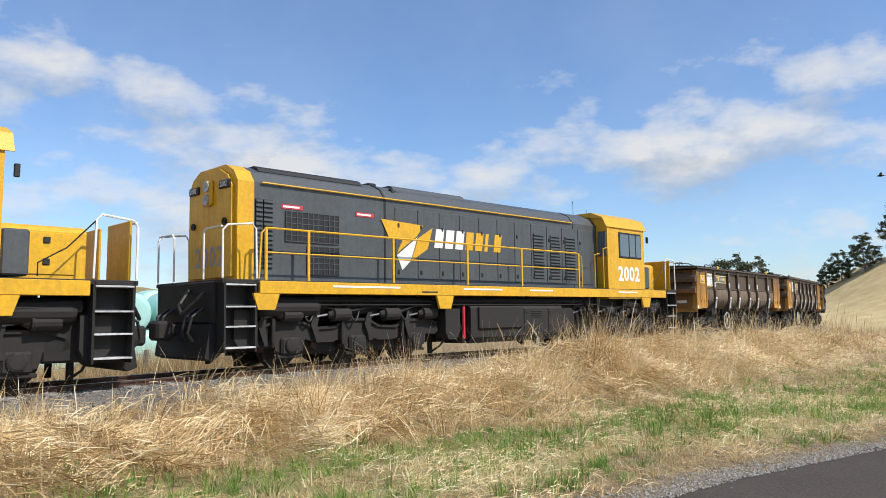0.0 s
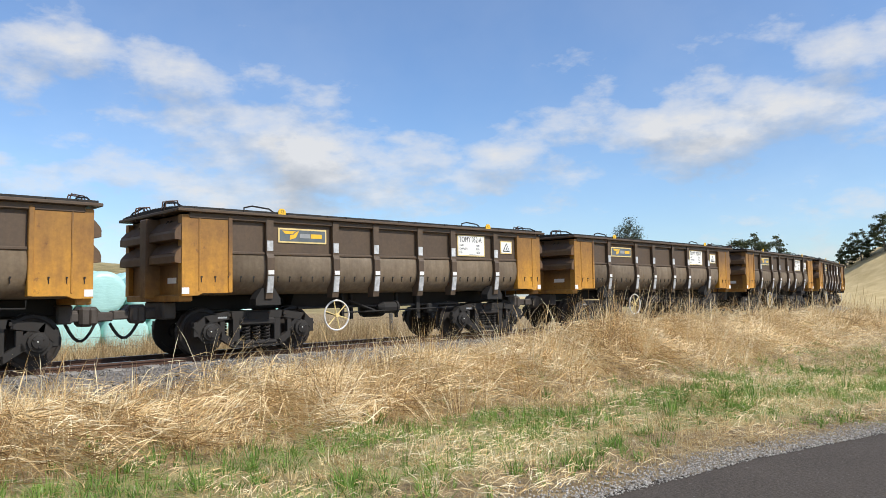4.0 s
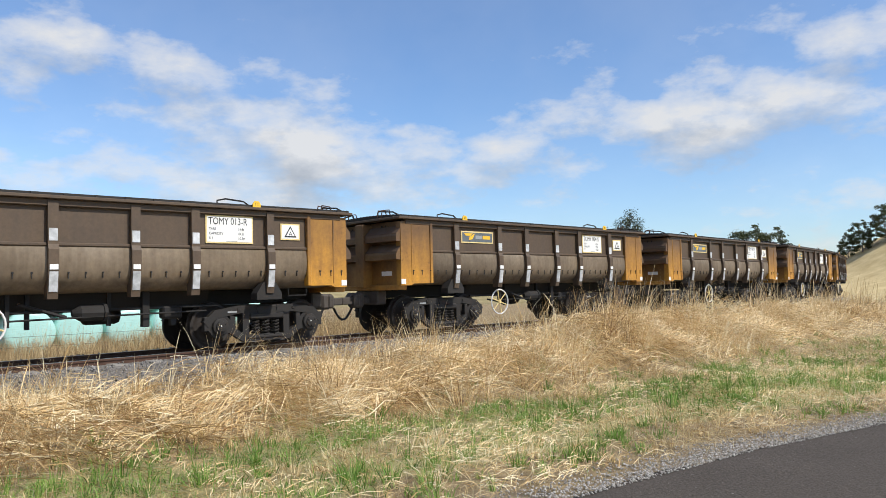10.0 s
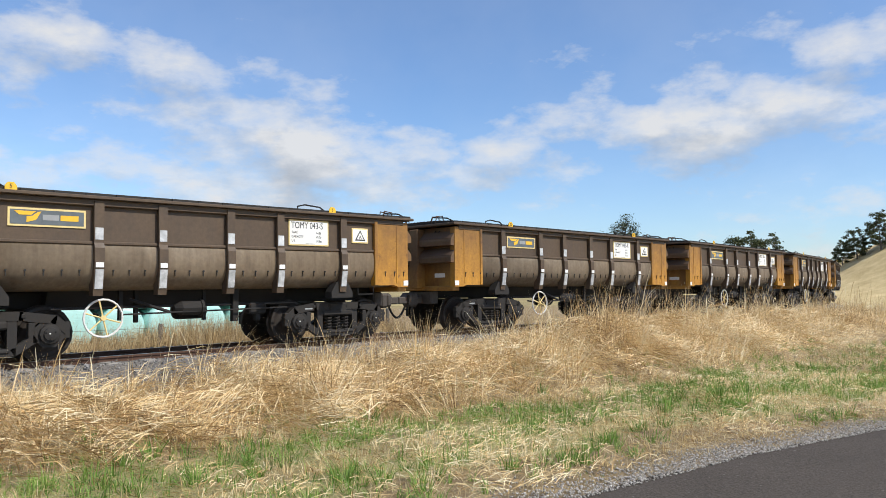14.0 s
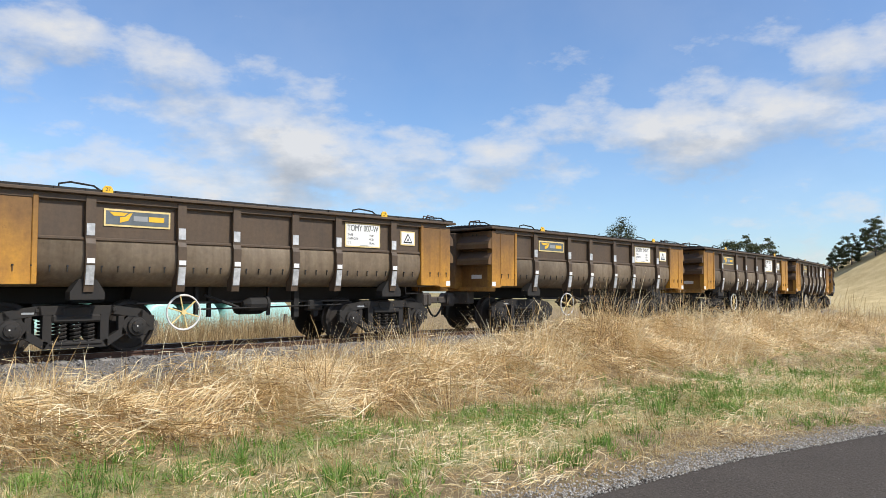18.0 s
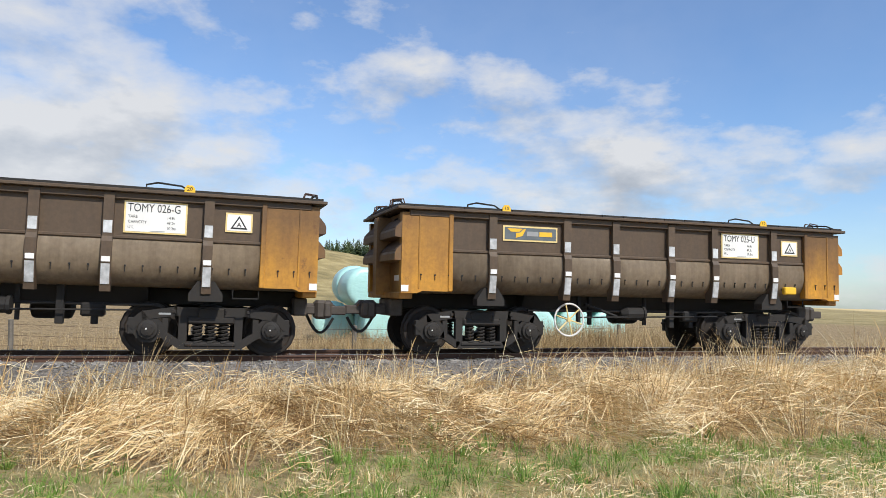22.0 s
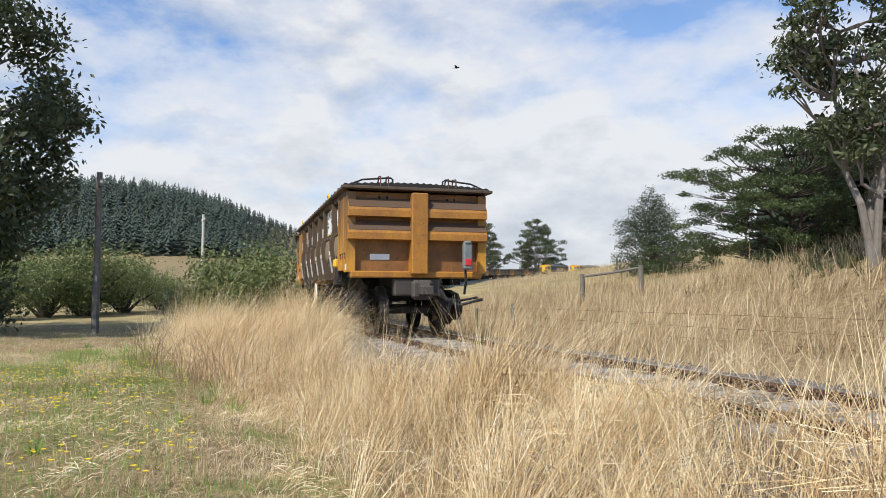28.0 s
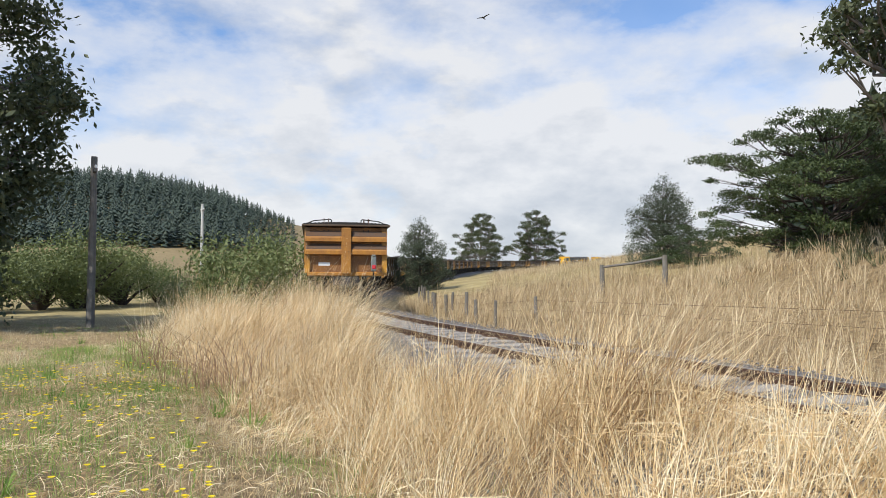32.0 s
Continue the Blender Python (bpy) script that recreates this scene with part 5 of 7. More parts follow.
def make_wagon(plates_front):
    w = new("ore_wagon")
    # tub
    up = Shape().prism([(1.22, 2.52), (1.22, 1.84), (-1.22, 1.84), (-1.22, 2.52)], -4.70, 4.70)
    part("upper_body", up, M["brown"], w, "brown painted steel side")
    lowo = SIDE[1:] + [(-a, b) for a, b in SIDE[:0:-1]]
    low = part("lower_body", Shape().prism(lowo, -4.68, 4.68), M["lower"], w, "dusty rounded lower plates")
    low.data.polygons.foreach_set("use_smooth", [len(p.vertices) == 4 for p in low.data.polygons])
    for sy in (-1, 1):
        yo = lambda a, b: (a, b) if sy > 0 else (-b, -a)
        part("waist_rail", Shape().box(-3.92, 3.92, *yo(1.20, 1.265), 1.83, 1.885, .012), M["brown"], w)
        part("top_rail", Shape().box(-4.70, 4.70, *yo(1.20, 1.29), 2.44, 2.55, .012), M["brown"], w)
        riv = Shape()
        for x in np.arange(-4.7, 4.71, .255):
            yy = side_out(1.43) if abs(x) < 3.9 else 1.285
            riv.box(x - .013, x + .013, *yo(yy - .01, yy + .014), 1.41, 1.436)
            riv.box(x - .005, x + .005, *yo(yy - .012, yy + .003), 1.33, 1.41)
        tagged(part("bolt_strip", riv, M["black"], w, "row of dark bolt heads"), kind="stuff")
        for i, px in enumerate(POSTS):
            tall = i in (0, 5)
            zb = 1.02
            pts = [(1.20, 2.52), (1.31, 2.52), (1.31, 1.86), (1.345, 1.78), (1.345, 1.50), (1.31, 1.30), (1.27, zb), (1.10, zb), (1.10, 1.3), (1.20, 1.8)]
            post = part("side_post", Shape().prism([(sy * a, b) for a, b in pts], px - .075, px + .075), M["brown"], w, at=(0, 0, 0))
            part("reflector", Shape().prism([(sy * a, b) for a, b in ((1.305, 2.10), (1.318, 2.10), (1.318, 1.91), (1.305, 1.91))], px - .062, px + .062), M["zinc"], post, "scuffed silver reflective strip")
            part("reflector", Shape().prism([(sy * a, b) for a, b in ((1.33, 1.44), (1.349, 1.44), (1.302, 1.13), (1.28, 1.13))], px - .062, px + .062), M["zinc"], post, "scuffed silver reflective strip")
            part("white_mark", Shape().prism([(sy * a, b) for a, b in ((1.34, 1.55), (1.354, 1.55), (1.354, 1.47), (1.34, 1.47))], px - .06, px + .06), M["white"], post, "white reflective patch")
            if tall:
                part("bolster_bracket", Shape().prism([(px - .13, 1.22), (px + .13, 1.22), (px + .26, 1.02), (px + .26, .90), (px - .26, .90), (px - .26, 1.02)], *yo(1.02, 1.24), "y"), M["frame"], w)
        for ex in (-1, 1):
            xo = lambda a, b: (a, b) if ex > 0 else (-b, -a)
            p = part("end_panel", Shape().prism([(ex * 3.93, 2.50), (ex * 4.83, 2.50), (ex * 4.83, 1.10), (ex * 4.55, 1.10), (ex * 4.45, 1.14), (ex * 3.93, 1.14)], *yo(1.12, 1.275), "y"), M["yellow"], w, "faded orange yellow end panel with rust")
            part("panel_edge", Shape().box(*xo(3.90, 3.98), *yo(1.15, 1.30), 1.14, 2.50, .01), M["yellow"], p)
            part("panel_rib", Shape().box(*xo(4.50, 4.53), *yo(1.15, 1.287), 1.18, 2.46, .005), M["yellow"], p)
            part("white_mark", Shape().box(*xo(4.70, 4.83), *yo(1.27, 1.281), 1.13, 1.24), M["white"], p, "white reflective patch")
    for ex in (-1, 1):
        xo = lambda a, b: (a, b) if ex > 0 else (-b, -a)
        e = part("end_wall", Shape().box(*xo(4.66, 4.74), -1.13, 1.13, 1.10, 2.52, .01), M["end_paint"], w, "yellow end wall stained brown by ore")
        for z in (2.20, 1.80):
            prof = [(ex * 4.72, z + .20), (ex * 4.78, z + .20), (ex * 4.93, z + .03), (ex * 4.95, z - .02), (ex * 4.95, z - .13), (ex * 4.72, z - .15)]
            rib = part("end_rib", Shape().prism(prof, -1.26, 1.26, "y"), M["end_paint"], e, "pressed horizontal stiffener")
            part("dust_strip", Shape().prism([(ex * 4.785, z + .204), (ex * 4.936, z + .034), (ex * 4.93, z + .03), (ex * 4.78, z + .198)], -1.25, 1.25, "y"), M["dust"], rib, "grey ore dust on the sloping face")
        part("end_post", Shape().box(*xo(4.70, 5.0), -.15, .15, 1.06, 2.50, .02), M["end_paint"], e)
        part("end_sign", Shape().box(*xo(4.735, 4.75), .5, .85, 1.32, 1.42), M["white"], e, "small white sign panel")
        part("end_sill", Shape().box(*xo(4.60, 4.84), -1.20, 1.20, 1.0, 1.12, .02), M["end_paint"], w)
        for y in (-.62, .62):
            for k in (-.07, .07):
                part("latch_hook", Shape().tube([(ex * 4.76, y + k, 2.44), (ex * 4.80, y + k, 2.36), (ex * 4.78, y + k, 2.29), (ex * 4.75, y + k, 2.33)], .016, 5), M["under"], e, "dark hook hanging on the end wall")
        part("buffer_beam", Shape().box(*xo(4.55, 4.80), -.42, .42, .68, 1.0, .03), M["cast"], w)
        c = part("coupler", Shape().box(*xo(4.7, 5.05), -.09, .09, .70, .90, .03).box(*xo(4.98, 5.22), -.19, .17, .62, .96, .05).box(*xo(5.12, 5.28), -.02, .2, .64, .94, .04), M["cast"], w, "knuckle coupler")
        part("drawbar", Shape().box(*xo(4.78, 5.55), -.11, .11, .70, .86, .02).prism([(ex * 5.22, .85), (ex * 5.20, .96), (ex * 5.26, .96), (ex * 5.36, .85)], -.09, .09, "y"), M["cast"], w, "steel drawbar")
        hose = [(ex * (4.85 + .45 * t), -.38 - .05 * t, .80 - .45 * math.sin(t * 2.2)) for t in np.linspace(0, 1.25, 9)]
        part("brake_hose", Shape().tube(hose, .028, 6), M["hose"], w, "black rubber brake hose")
        # top corner hooks
        for y in (-.62, .62):
            hook = Shape().tube([(ex * 4.62, y - .07, 2.66), (ex * 4.66, y - .07, 2.80), (ex * 4.86, y - .07, 2.78), (ex * 4.90, y - .07, 2.52), (ex * 4.90, y + .07, 2.52), (ex * 4.86, y + .07, 2.78), (ex * 4.66, y + .07, 2.80), (ex * 4.62, y + .07, 2.66)], .014, 5)
            part("lid_latch", hook, M["rust"], w, "rusty lid latch")
        for y in (-1, 1):
            part("end_handle", Shape().tube([(ex * 4.80, y * 1.26, 2.61), (ex * 4.80, y * 1.0, 2.72), (ex * 4.80, y * .50, 2.77), (ex * 4.80, y * .46, 2.74), (ex * 4.80, y * .46, 2.62)], .017, 5), M["under"], w, "bent steel lid handle")
    # rim and lid
    r = Shape()
    for y0, y1 in ((1.18, 1.37), (-1.37, -1.18)):
        r.box(-4.94, 4.94, y0, y1, 2.545, 2.60, .01)
    for x0, x1 in ((4.70, 4.94), (-4.94, -4.70)):
        r.box(x0, x1, -1.18, 1.18, 2.545, 2.60, .01)
    part("rim", r, M["brown"], w, "folded steel top rim")
    ridge = []
    n = 45
    for i in range(n + 1):
        a = -1.32 + 2.64 * i / n
        ridge.append((a, 2.62 + .05 * (1 - (a / 1.32) ** 2) + (.022 if i % 2 else 0)))
    lid = part("lid", Shape().prism(ridge + [(1.32, 2.605), (-1.32, 2.605)], -4.88, 4.88), M["frame"], w, "corrugated lid in dark grey brown")
    edge = Shape()
    for x in np.arange(-4.6, 4.61, .46):
        edge.box(x - .03, x + .03, 1.31, 1.345, 2.60, 2.64).box(x - .03, x + .03, -1.345, -1.31, 2.60, 2.64)
    tagged(part("lid_clip_strip", edge, M["frame"], lid), kind="stuff")
    for x in (2.95, -2.75):
        for y in (1.1, -1.1):
            part("lid_handle", Shape().tube([(x + .62, y, 2.63), (x + .62, y, 2.71), (x + .45, y, 2.75), (x + .1, y, 2.72), (x + .0, y, 2.66)], .016, 5), M["under"], lid, "bent steel lid handle")
        t = part("number_tag", Shape().prism([(x - .11, 2.60), (x + .05, 2.60), (x + .05, 2.66), (x + .01, 2.71), (x - .07, 2.71), (x - .11, 2.66)], 1.34, 1.36, "y"), M["sign_yellow"], w, "small yellow tag")
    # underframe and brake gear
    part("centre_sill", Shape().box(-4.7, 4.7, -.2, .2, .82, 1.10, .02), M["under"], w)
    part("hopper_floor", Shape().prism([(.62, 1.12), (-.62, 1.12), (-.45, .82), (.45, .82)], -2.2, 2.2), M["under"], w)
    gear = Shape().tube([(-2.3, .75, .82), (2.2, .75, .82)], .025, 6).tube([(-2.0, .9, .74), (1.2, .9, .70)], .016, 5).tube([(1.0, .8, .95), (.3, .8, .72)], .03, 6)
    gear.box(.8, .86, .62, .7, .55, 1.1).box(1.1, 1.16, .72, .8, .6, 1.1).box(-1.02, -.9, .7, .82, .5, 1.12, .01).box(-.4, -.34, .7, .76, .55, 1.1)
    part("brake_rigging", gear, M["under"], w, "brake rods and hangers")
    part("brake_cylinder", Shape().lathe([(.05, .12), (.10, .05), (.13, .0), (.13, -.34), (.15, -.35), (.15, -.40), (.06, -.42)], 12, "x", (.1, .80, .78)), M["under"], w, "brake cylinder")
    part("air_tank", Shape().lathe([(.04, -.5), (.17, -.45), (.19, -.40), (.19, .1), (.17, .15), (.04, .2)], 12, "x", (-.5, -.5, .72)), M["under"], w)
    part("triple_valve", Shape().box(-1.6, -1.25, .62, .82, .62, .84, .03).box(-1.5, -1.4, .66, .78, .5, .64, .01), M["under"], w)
    hand = part("hand_wheel", Shape().tube([(1.52 + .30 * math.cos(t), 1.12, .66 + .30 * math.sin(t)) for t in np.linspace(0, 6.283, 25)[:-1]], .018, 6, True), M["wheel_white"], w, "white brake hand wheel with yellow spokes")
    sp = Shape()
    for k in range(6):
        a = .3 + k * 1.0472
        sp.tube([(1.52 + .04 * math.cos(a), 1.11, .66 + .04 * math.sin(a)), (1.52 + .30 * math.cos(a), 1.12, .66 + .30 * math.sin(a))], .014, 5)
    sp.lathe([(.045, -.02), (.045, .03)], 8, "y", (1.52, 1.11, .66))
    part("spokes", sp, M["cream"], hand)
    part("wheel_shaft", Shape().tube([(1.52, 1.12, .66), (1.52, .7, .72)], .022, 6), M["under"], hand)
    part("step", Shape().tube([(-3.5, 1.22, 1.1), (-3.5, 1.22, .96), (-3.9, 1.22, .96), (-3.9, 1.22, 1.1)], .014, 5), M["under"], w)
    # boards on the camera side
    Y = 1.236
    logo = part("logo_board", Shape().box(1.84, 2.93, Y - .02, Y, 2.08, 2.36), M["cream"], w, "blue grey board with a yellow emblem, pale border")
    part("logo_field", Shape().box(1.87, 2.90, Y - .01, Y + .004, 2.11, 2.33), M["sign_blue"], logo)
    mark_mat = M["sign_yellow"]
    part("emblem", Shape().prism([(2.85, 2.31), (2.55, 2.31), (2.62, 2.25), (2.78, 2.25)], Y, Y + .008, "y").prism([(2.68, 2.23), (2.60, 2.24), (2.53, 2.30), (2.48, 2.31), (2.55, 2.18), (2.68, 2.14)], Y, Y + .008, "y"), mark_mat, logo)
    part("name_bar", Shape().box(2.23, 2.46, Y, Y + .008, 2.18, 2.265), M["grey_ink"], logo, "grey bar where the name stood")
    part("name_bar", Shape().box(1.95, 2.21, Y, Y + .008, 2.18, 2.265), mark_mat, logo, "yellow bar where the name stood")
    for bx, bw, z0, z1, nm, lab in ((-2.30, .46, 1.93, 2.43, "data_board", "white board with the wagon's weights in black letters, cream border"), (-3.55, .21, 2.02, 2.33, "triangle_board", "white board with a black triangle")) if not plates_front else ((3.55, .36, 1.93, 2.43, "data_board", "white board with the wagon's weights in black letters, yellow border"), (4.30, .21, 2.02, 2.33, "triangle_board", "yellow board with a black triangle")):
        yb = Y if abs(bx) < 3.9 else 1.283
        b = part(nm, Shape().box(bx - bw, bx + bw, yb - .03, yb + .003, z0, z1), M["cream"] if not plates_front else M["sign_yellow"], w, lab)
        part("field", Shape().box(bx - bw + .025, bx + bw - .025, yb - .02, yb + .007, z0 + .025, z1 - .025), M["white"] if nm == "data_board" or not plates_front else M["sign_yellow"], b)
        if nm == "triangle_board":
            c = (z0 + z1) / 2 - .02
            for rr, mm, yy in ((.115, M["ink"], .010), (.080, M["white"], .013)):
                part("triangle", Shape().prism([(bx - rr * 1.15, c - rr * .72), (bx + rr * 1.15, c - rr * .72), (bx, c + rr * 1.15)], yb, yb + yy, "y"), mm, b)
            lettering("letter", "A", .11, M["ink"], b, pose(bx, yb + .015, c - .05, 90, 0, 180), "CENTER")
        else:
            m0 = pose(0, 0, 0, 90, 0, 180)
            for i, (l, v) in enumerate((("TARE", "14.8t"), ("CAPACITY" if not plates_front else "GROSS", "49.2t" if not plates_front else "72t"), ("U L", "10.3m"))):
                lettering("data_line", l, .064, M["ink"], b, Matrix.Translation((bx + bw - .06, yb + .009, z1 - .265 - .082 * i)) @ m0, width=.9 if bw > .4 else .75)
                lettering("data_value", v, .064, M["ink"], b, Matrix.Translation((bx - bw + (.30 if bw > .4 else .24), yb + .009, z1 - .265 - .082 * i)) @ m0, width=.9 if bw > .4 else .8)
            part("small_print", Shape().box(bx - .14, bx + .08, yb, yb + .009, z0 + .034, z0 + .044), M["grey_ink"], b)
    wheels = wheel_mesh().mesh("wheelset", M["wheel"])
    for x in (-3.2, 3.2):
        bogie(w, x, wheels)
    return w


def number_text(w, code, tag):
    for o in w.children:
        if o.name.startswith("data_board"):
            front = o.data.vertices[0].co.x > 0
            bx, bw, yb = (3.55, .36, 1.236) if front else (-2.30, .46, 1.236)
            lettering("wagon_code", code, .18 if not front else .14, M["ink"], o, Matrix.Translation((bx + bw - .05, yb + .009, 2.265)) @ pose(0, 0, 0, 90, 0, 180), width=.76)
        if o.name.startswith("number_tag"):
            x = sum(v.co.x for v in o.data.vertices) / len(o.data.vertices)
            lettering("tag_number", tag, .085, M["ink"], o, Matrix.Translation((x, 1.362, 2.625)) @ pose(0, 0, 0, 90, 0, 180), "CENTER")


CODES = ["TOMY 002-A", "TOMY 001-Y", "TOMY 052-A", "TOMY 021-H", "TOMY 054-M", "TOMY 053-D", "TOMY 014-D", "TOMY 013-R", "TOMY 004-S", "TOMY 003-J", "TOMY 044-E", "TOMY 043-S", "TOMY 045-R", "TOMY 036-K", "TOMY 008-X",
         "TOMY 007-W", "TOMY 040-Y", "TOMY 039-S", "TOMY 026-G", "TOMY 025-U"]
TAGS = ["55", "25", "12", "6", "18", "31", "29", "11", "8", "40", "13", "5", "22", "34", "16", "27", "2", "20", "20", "10"]
LABEL = "brown and yellow lidded ore wagon, dusty, on the track"
wagons = []
first = tagged(make_wagon(True), "brown and yellow lidded ore wagon with yellow-edged weights board, dusty", "wagon", "ore wagons of the train")
second = copy_thing(first, Matrix.Identity(4))
third = tagged(make_wagon(False), LABEL, "wagon", "ore wagons of the train")
wagons = [first, second, third] + [copy_thing(third, Matrix.Identity(4)) for _ in range(17)]
for w, c, t in zip(wagons, CODES, TAGS):
    number_text(w, c, t)
tagged(wagons[-1], "last brown and yellow ore wagon, tail device on its coupler", "wagon")


def tail_fittings(w):
    part("tail_device", Shape().box(-5.14, -5.02, -.92, -.76, 1.15, 1.62, .02).box(-5.16, -5.0, -.90, -.78, 1.60, 1.66, .02), M["device"], w, "grey end of train device")
    part("tail_light", Shape().box(-5.155, -5.13, -.90, -.78, 1.22, 1.34, .01), M["red"], w, "red marker panel")
    part("device_bracket", Shape().tube([(-4.95, -.84, 1.2), (-5.0, -.84, .95), (-4.9, -.84, .72)], .025, 6).tube([(-5.0, -1.05, .66), (-5.05, -.7, .60), (-5.0, -.35, .66)], .022, 6), M["under"], w)
    part("tail_hose", Shape().tube([(-4.95, -.38, .80), (-5.12, -.45, .62), (-5.2, -.65, .52), (-5.2, -.95, .60), (-5.1, -1.1, .62)], .03, 6), M["hose"], w)
    part("tool_box", Shape().box(-3.66, -3.36, 1.21, 1.32, 1.22, 1.37, .02), M["sign_yellow"], w, "small yellow box with a hatch")


tail_fittings(wagons[-1])
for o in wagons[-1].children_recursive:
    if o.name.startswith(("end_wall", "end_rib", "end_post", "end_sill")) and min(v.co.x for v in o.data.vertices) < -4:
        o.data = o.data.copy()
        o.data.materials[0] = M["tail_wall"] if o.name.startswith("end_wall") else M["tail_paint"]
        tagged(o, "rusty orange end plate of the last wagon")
# ---- locomotives ----
def loco_bogie(parent, x, wheels):
    b = new("bogie")
    b.parent = parent
    b.matrix_basis = Matrix.Translation((x, 0, 0))
    half = [(0, .97), (.28, .96), (.58, .82), (1.08, .80), (1.38, .93), (2.02, .94), (2.34, .84), (2.42, .66), (2.30, .58), (2.02, .60), (1.96, .36), (1.86, .33), (1.44, .33), (1.34, .36), (1.30, .58), (1.02, .50), (.62, .50), (.36, .58), (.31, .36), (.22, .33), (0, .33)]
    outline = half + [(-a, c) for a, c in half[-2:0:-1]]
    for sy in (-1, 1):
        yo = lambda a, c: (a, c) if sy > 0 else (-c, -a)
        f = Shape().prism(outline, *yo(.88, 1.0), "y")
        # raised flange along the top of the casting
        for (x0, z0), (x1, z1) in zip(half[:6], half[1:7]):
            for m in (-1, 1):
                f.prism([(m * x0, z0 - .045), (m * x1, z1 - .045), (m * x1, z1 + .012), (m * x0, z0 + .012)], *yo(.99, 1.045), "y")
        part("side_frame", f, M["frame"], b, "heavy cast bogie frame with arched openings")
        for kx in (-1.65, 0, 1.65):
            ab = part("axle_box", Shape().box(kx - .22, kx + .22, *yo(.86, 1.08), .28, .62, .04).lathe([(.15, 1.07 * sy), (.15, 1.11 * sy), (.11, 1.13 * sy), (.03, 1.135 * sy)], 14, "y", (kx, 0, .47)), M["frame"], b, "axle box with round bolted cover")
            for k in range(6):
                a = 1.047 * k
                part("cover_bolt", Shape().lathe([(.016, 1.10 * sy), (.013, 1.13 * sy)], 6, "y", (kx + .125 * math.cos(a), 0, .47 + .125 * math.sin(a))), M["under"], ab)
            part("tie_bar", Shape().box(kx - .30, kx + .30, *yo(.92, 1.03), .22, .29, .012), M["frame"], b)
            part("damper", Shape().tube([(kx + .42, sy * 1.07, .52), (kx + .42, sy * 1.07, 1.0)], .045, 8).tube([(kx + .42, sy * 1.07, .44), (kx + .42, sy * 1.07, .56)], .026, 6), M["frame"], b, "upright shock absorber")
        for kx in (-1.95, -.82, .55, 1.75):
            cyl = part("brake_cylinder", Shape().lathe([(.05, -.30), (.13, -.28), (.145, -.22), (.145, .10), (.155, .11), (.155, .15), (.10, .17), (.06, .26)], 14, "x", (kx, sy * 1.08, 1.06)), M["frame"], b, "ribbed brake cylinder")
            part("push_rod", Shape().tube([(kx + .24, sy * 1.08, 1.06), (kx + .52, sy * 1.08, 1.02)], .026, 6), M["tread"], cyl)
            part("brake_lever", Shape().prism([(kx + .44, 1.10), (kx + .58, 1.10), (kx + .66, .86), (kx + .52, .50), (kx + .44, .50), (kx + .50, .86)], *yo(1.05, 1.09), "y"), M["frame"], b, "cast brake lever")
            part("brake_block", Shape().prism([(kx + .36, .66), (kx + .48, .68), (kx + .50, .42), (kx + .40, .34)], *yo(.62, .86), "y"), M["rust"], b)
        part("air_pipe", Shape().tube([(-2.4, sy * 1.12, 1.18), (-1.6, sy * 1.15, 1.24), (-1.1, sy * 1.14, 1.10), (-.4, sy * 1.12, 1.22), (.3, sy * 1.14, 1.12), (1.2, sy * 1.13, 1.24), (1.5, sy * 1.14, 1.14), (2.3, sy * 1.12, 1.2)], .028, 6), M["under"], b)
        for kx in (-1.3, .1, 1.25):
            hose = [(kx + .30 * t - .1, sy * (1.10 + .05 * math.sin(3.1 * t)), 1.20 - .28 * math.sin(3.14 * t)) for t in np.linspace(0, 1.15, 8)]
            part("air_hose", Shape().tube(hose, .022, 6), M["hose"], b, "black rubber hose")
        for m in (-1, 1):
            sb = part("sand_box", Shape().prism([(m * 2.48, 1.16), (m * 2.96, 1.16), (m * 2.96, .62), (m * 2.84, .44), (m * 2.58, .44), (m * 2.48, .62)], *yo(.80, 1.20), "y"), M["frame"], b, "grey sand box with a filler cap")
            part("filler_cap", Shape().tube([(m * 2.66, sy * 1.1, 1.15), (m * 2.66, sy * 1.13, 1.24), (m * 2.80, sy * 1.13, 1.24), (m * 2.80, sy * 1.1, 1.15)], .02, 6), M["frame"], sb)
            part("sand_pipe", Shape().tube([(m * 2.7, sy * .95, .46), (m * 2.66, sy * .80, .28), (m * 2.5, sy * .62, .12)], .025, 6), M["under"], sb)
            part("guard_iron", Shape().box(*((2.50, 2.60) if m > 0 else (-2.60, -2.50)), *yo(.52, .62), .10, .6, .01), M["under"], b)
    part("cross_frame", Shape().box(-2.3, 2.3, -.4, .4, .5, 1.02, .05), M["under"], b)
    part("motor_bank", Shape().box(-1.35, -.35, -.8, .8, .25, .7, .08).box(.35, 1.35, -.8, .8, .25, .7, .08), M["under"], b)
    for kx in (-1.65, 0, 1.65):
        ob = part("wheelset", wheels, None, b, "steel wheels on their axle")
        ob.matrix_basis = Matrix.Translation((kx, 0, .45))


def hood_outline(w, z0, z1, c):
    return [(w, z0), (w, z1 - c), (w - c * .45, z1 - c * .4), (w - c * 1.3, z1), (-w + c * 1.3, z1), (-w + c * .45, z1 - c * .4), (-w, z1 - c), (-w, z0)]


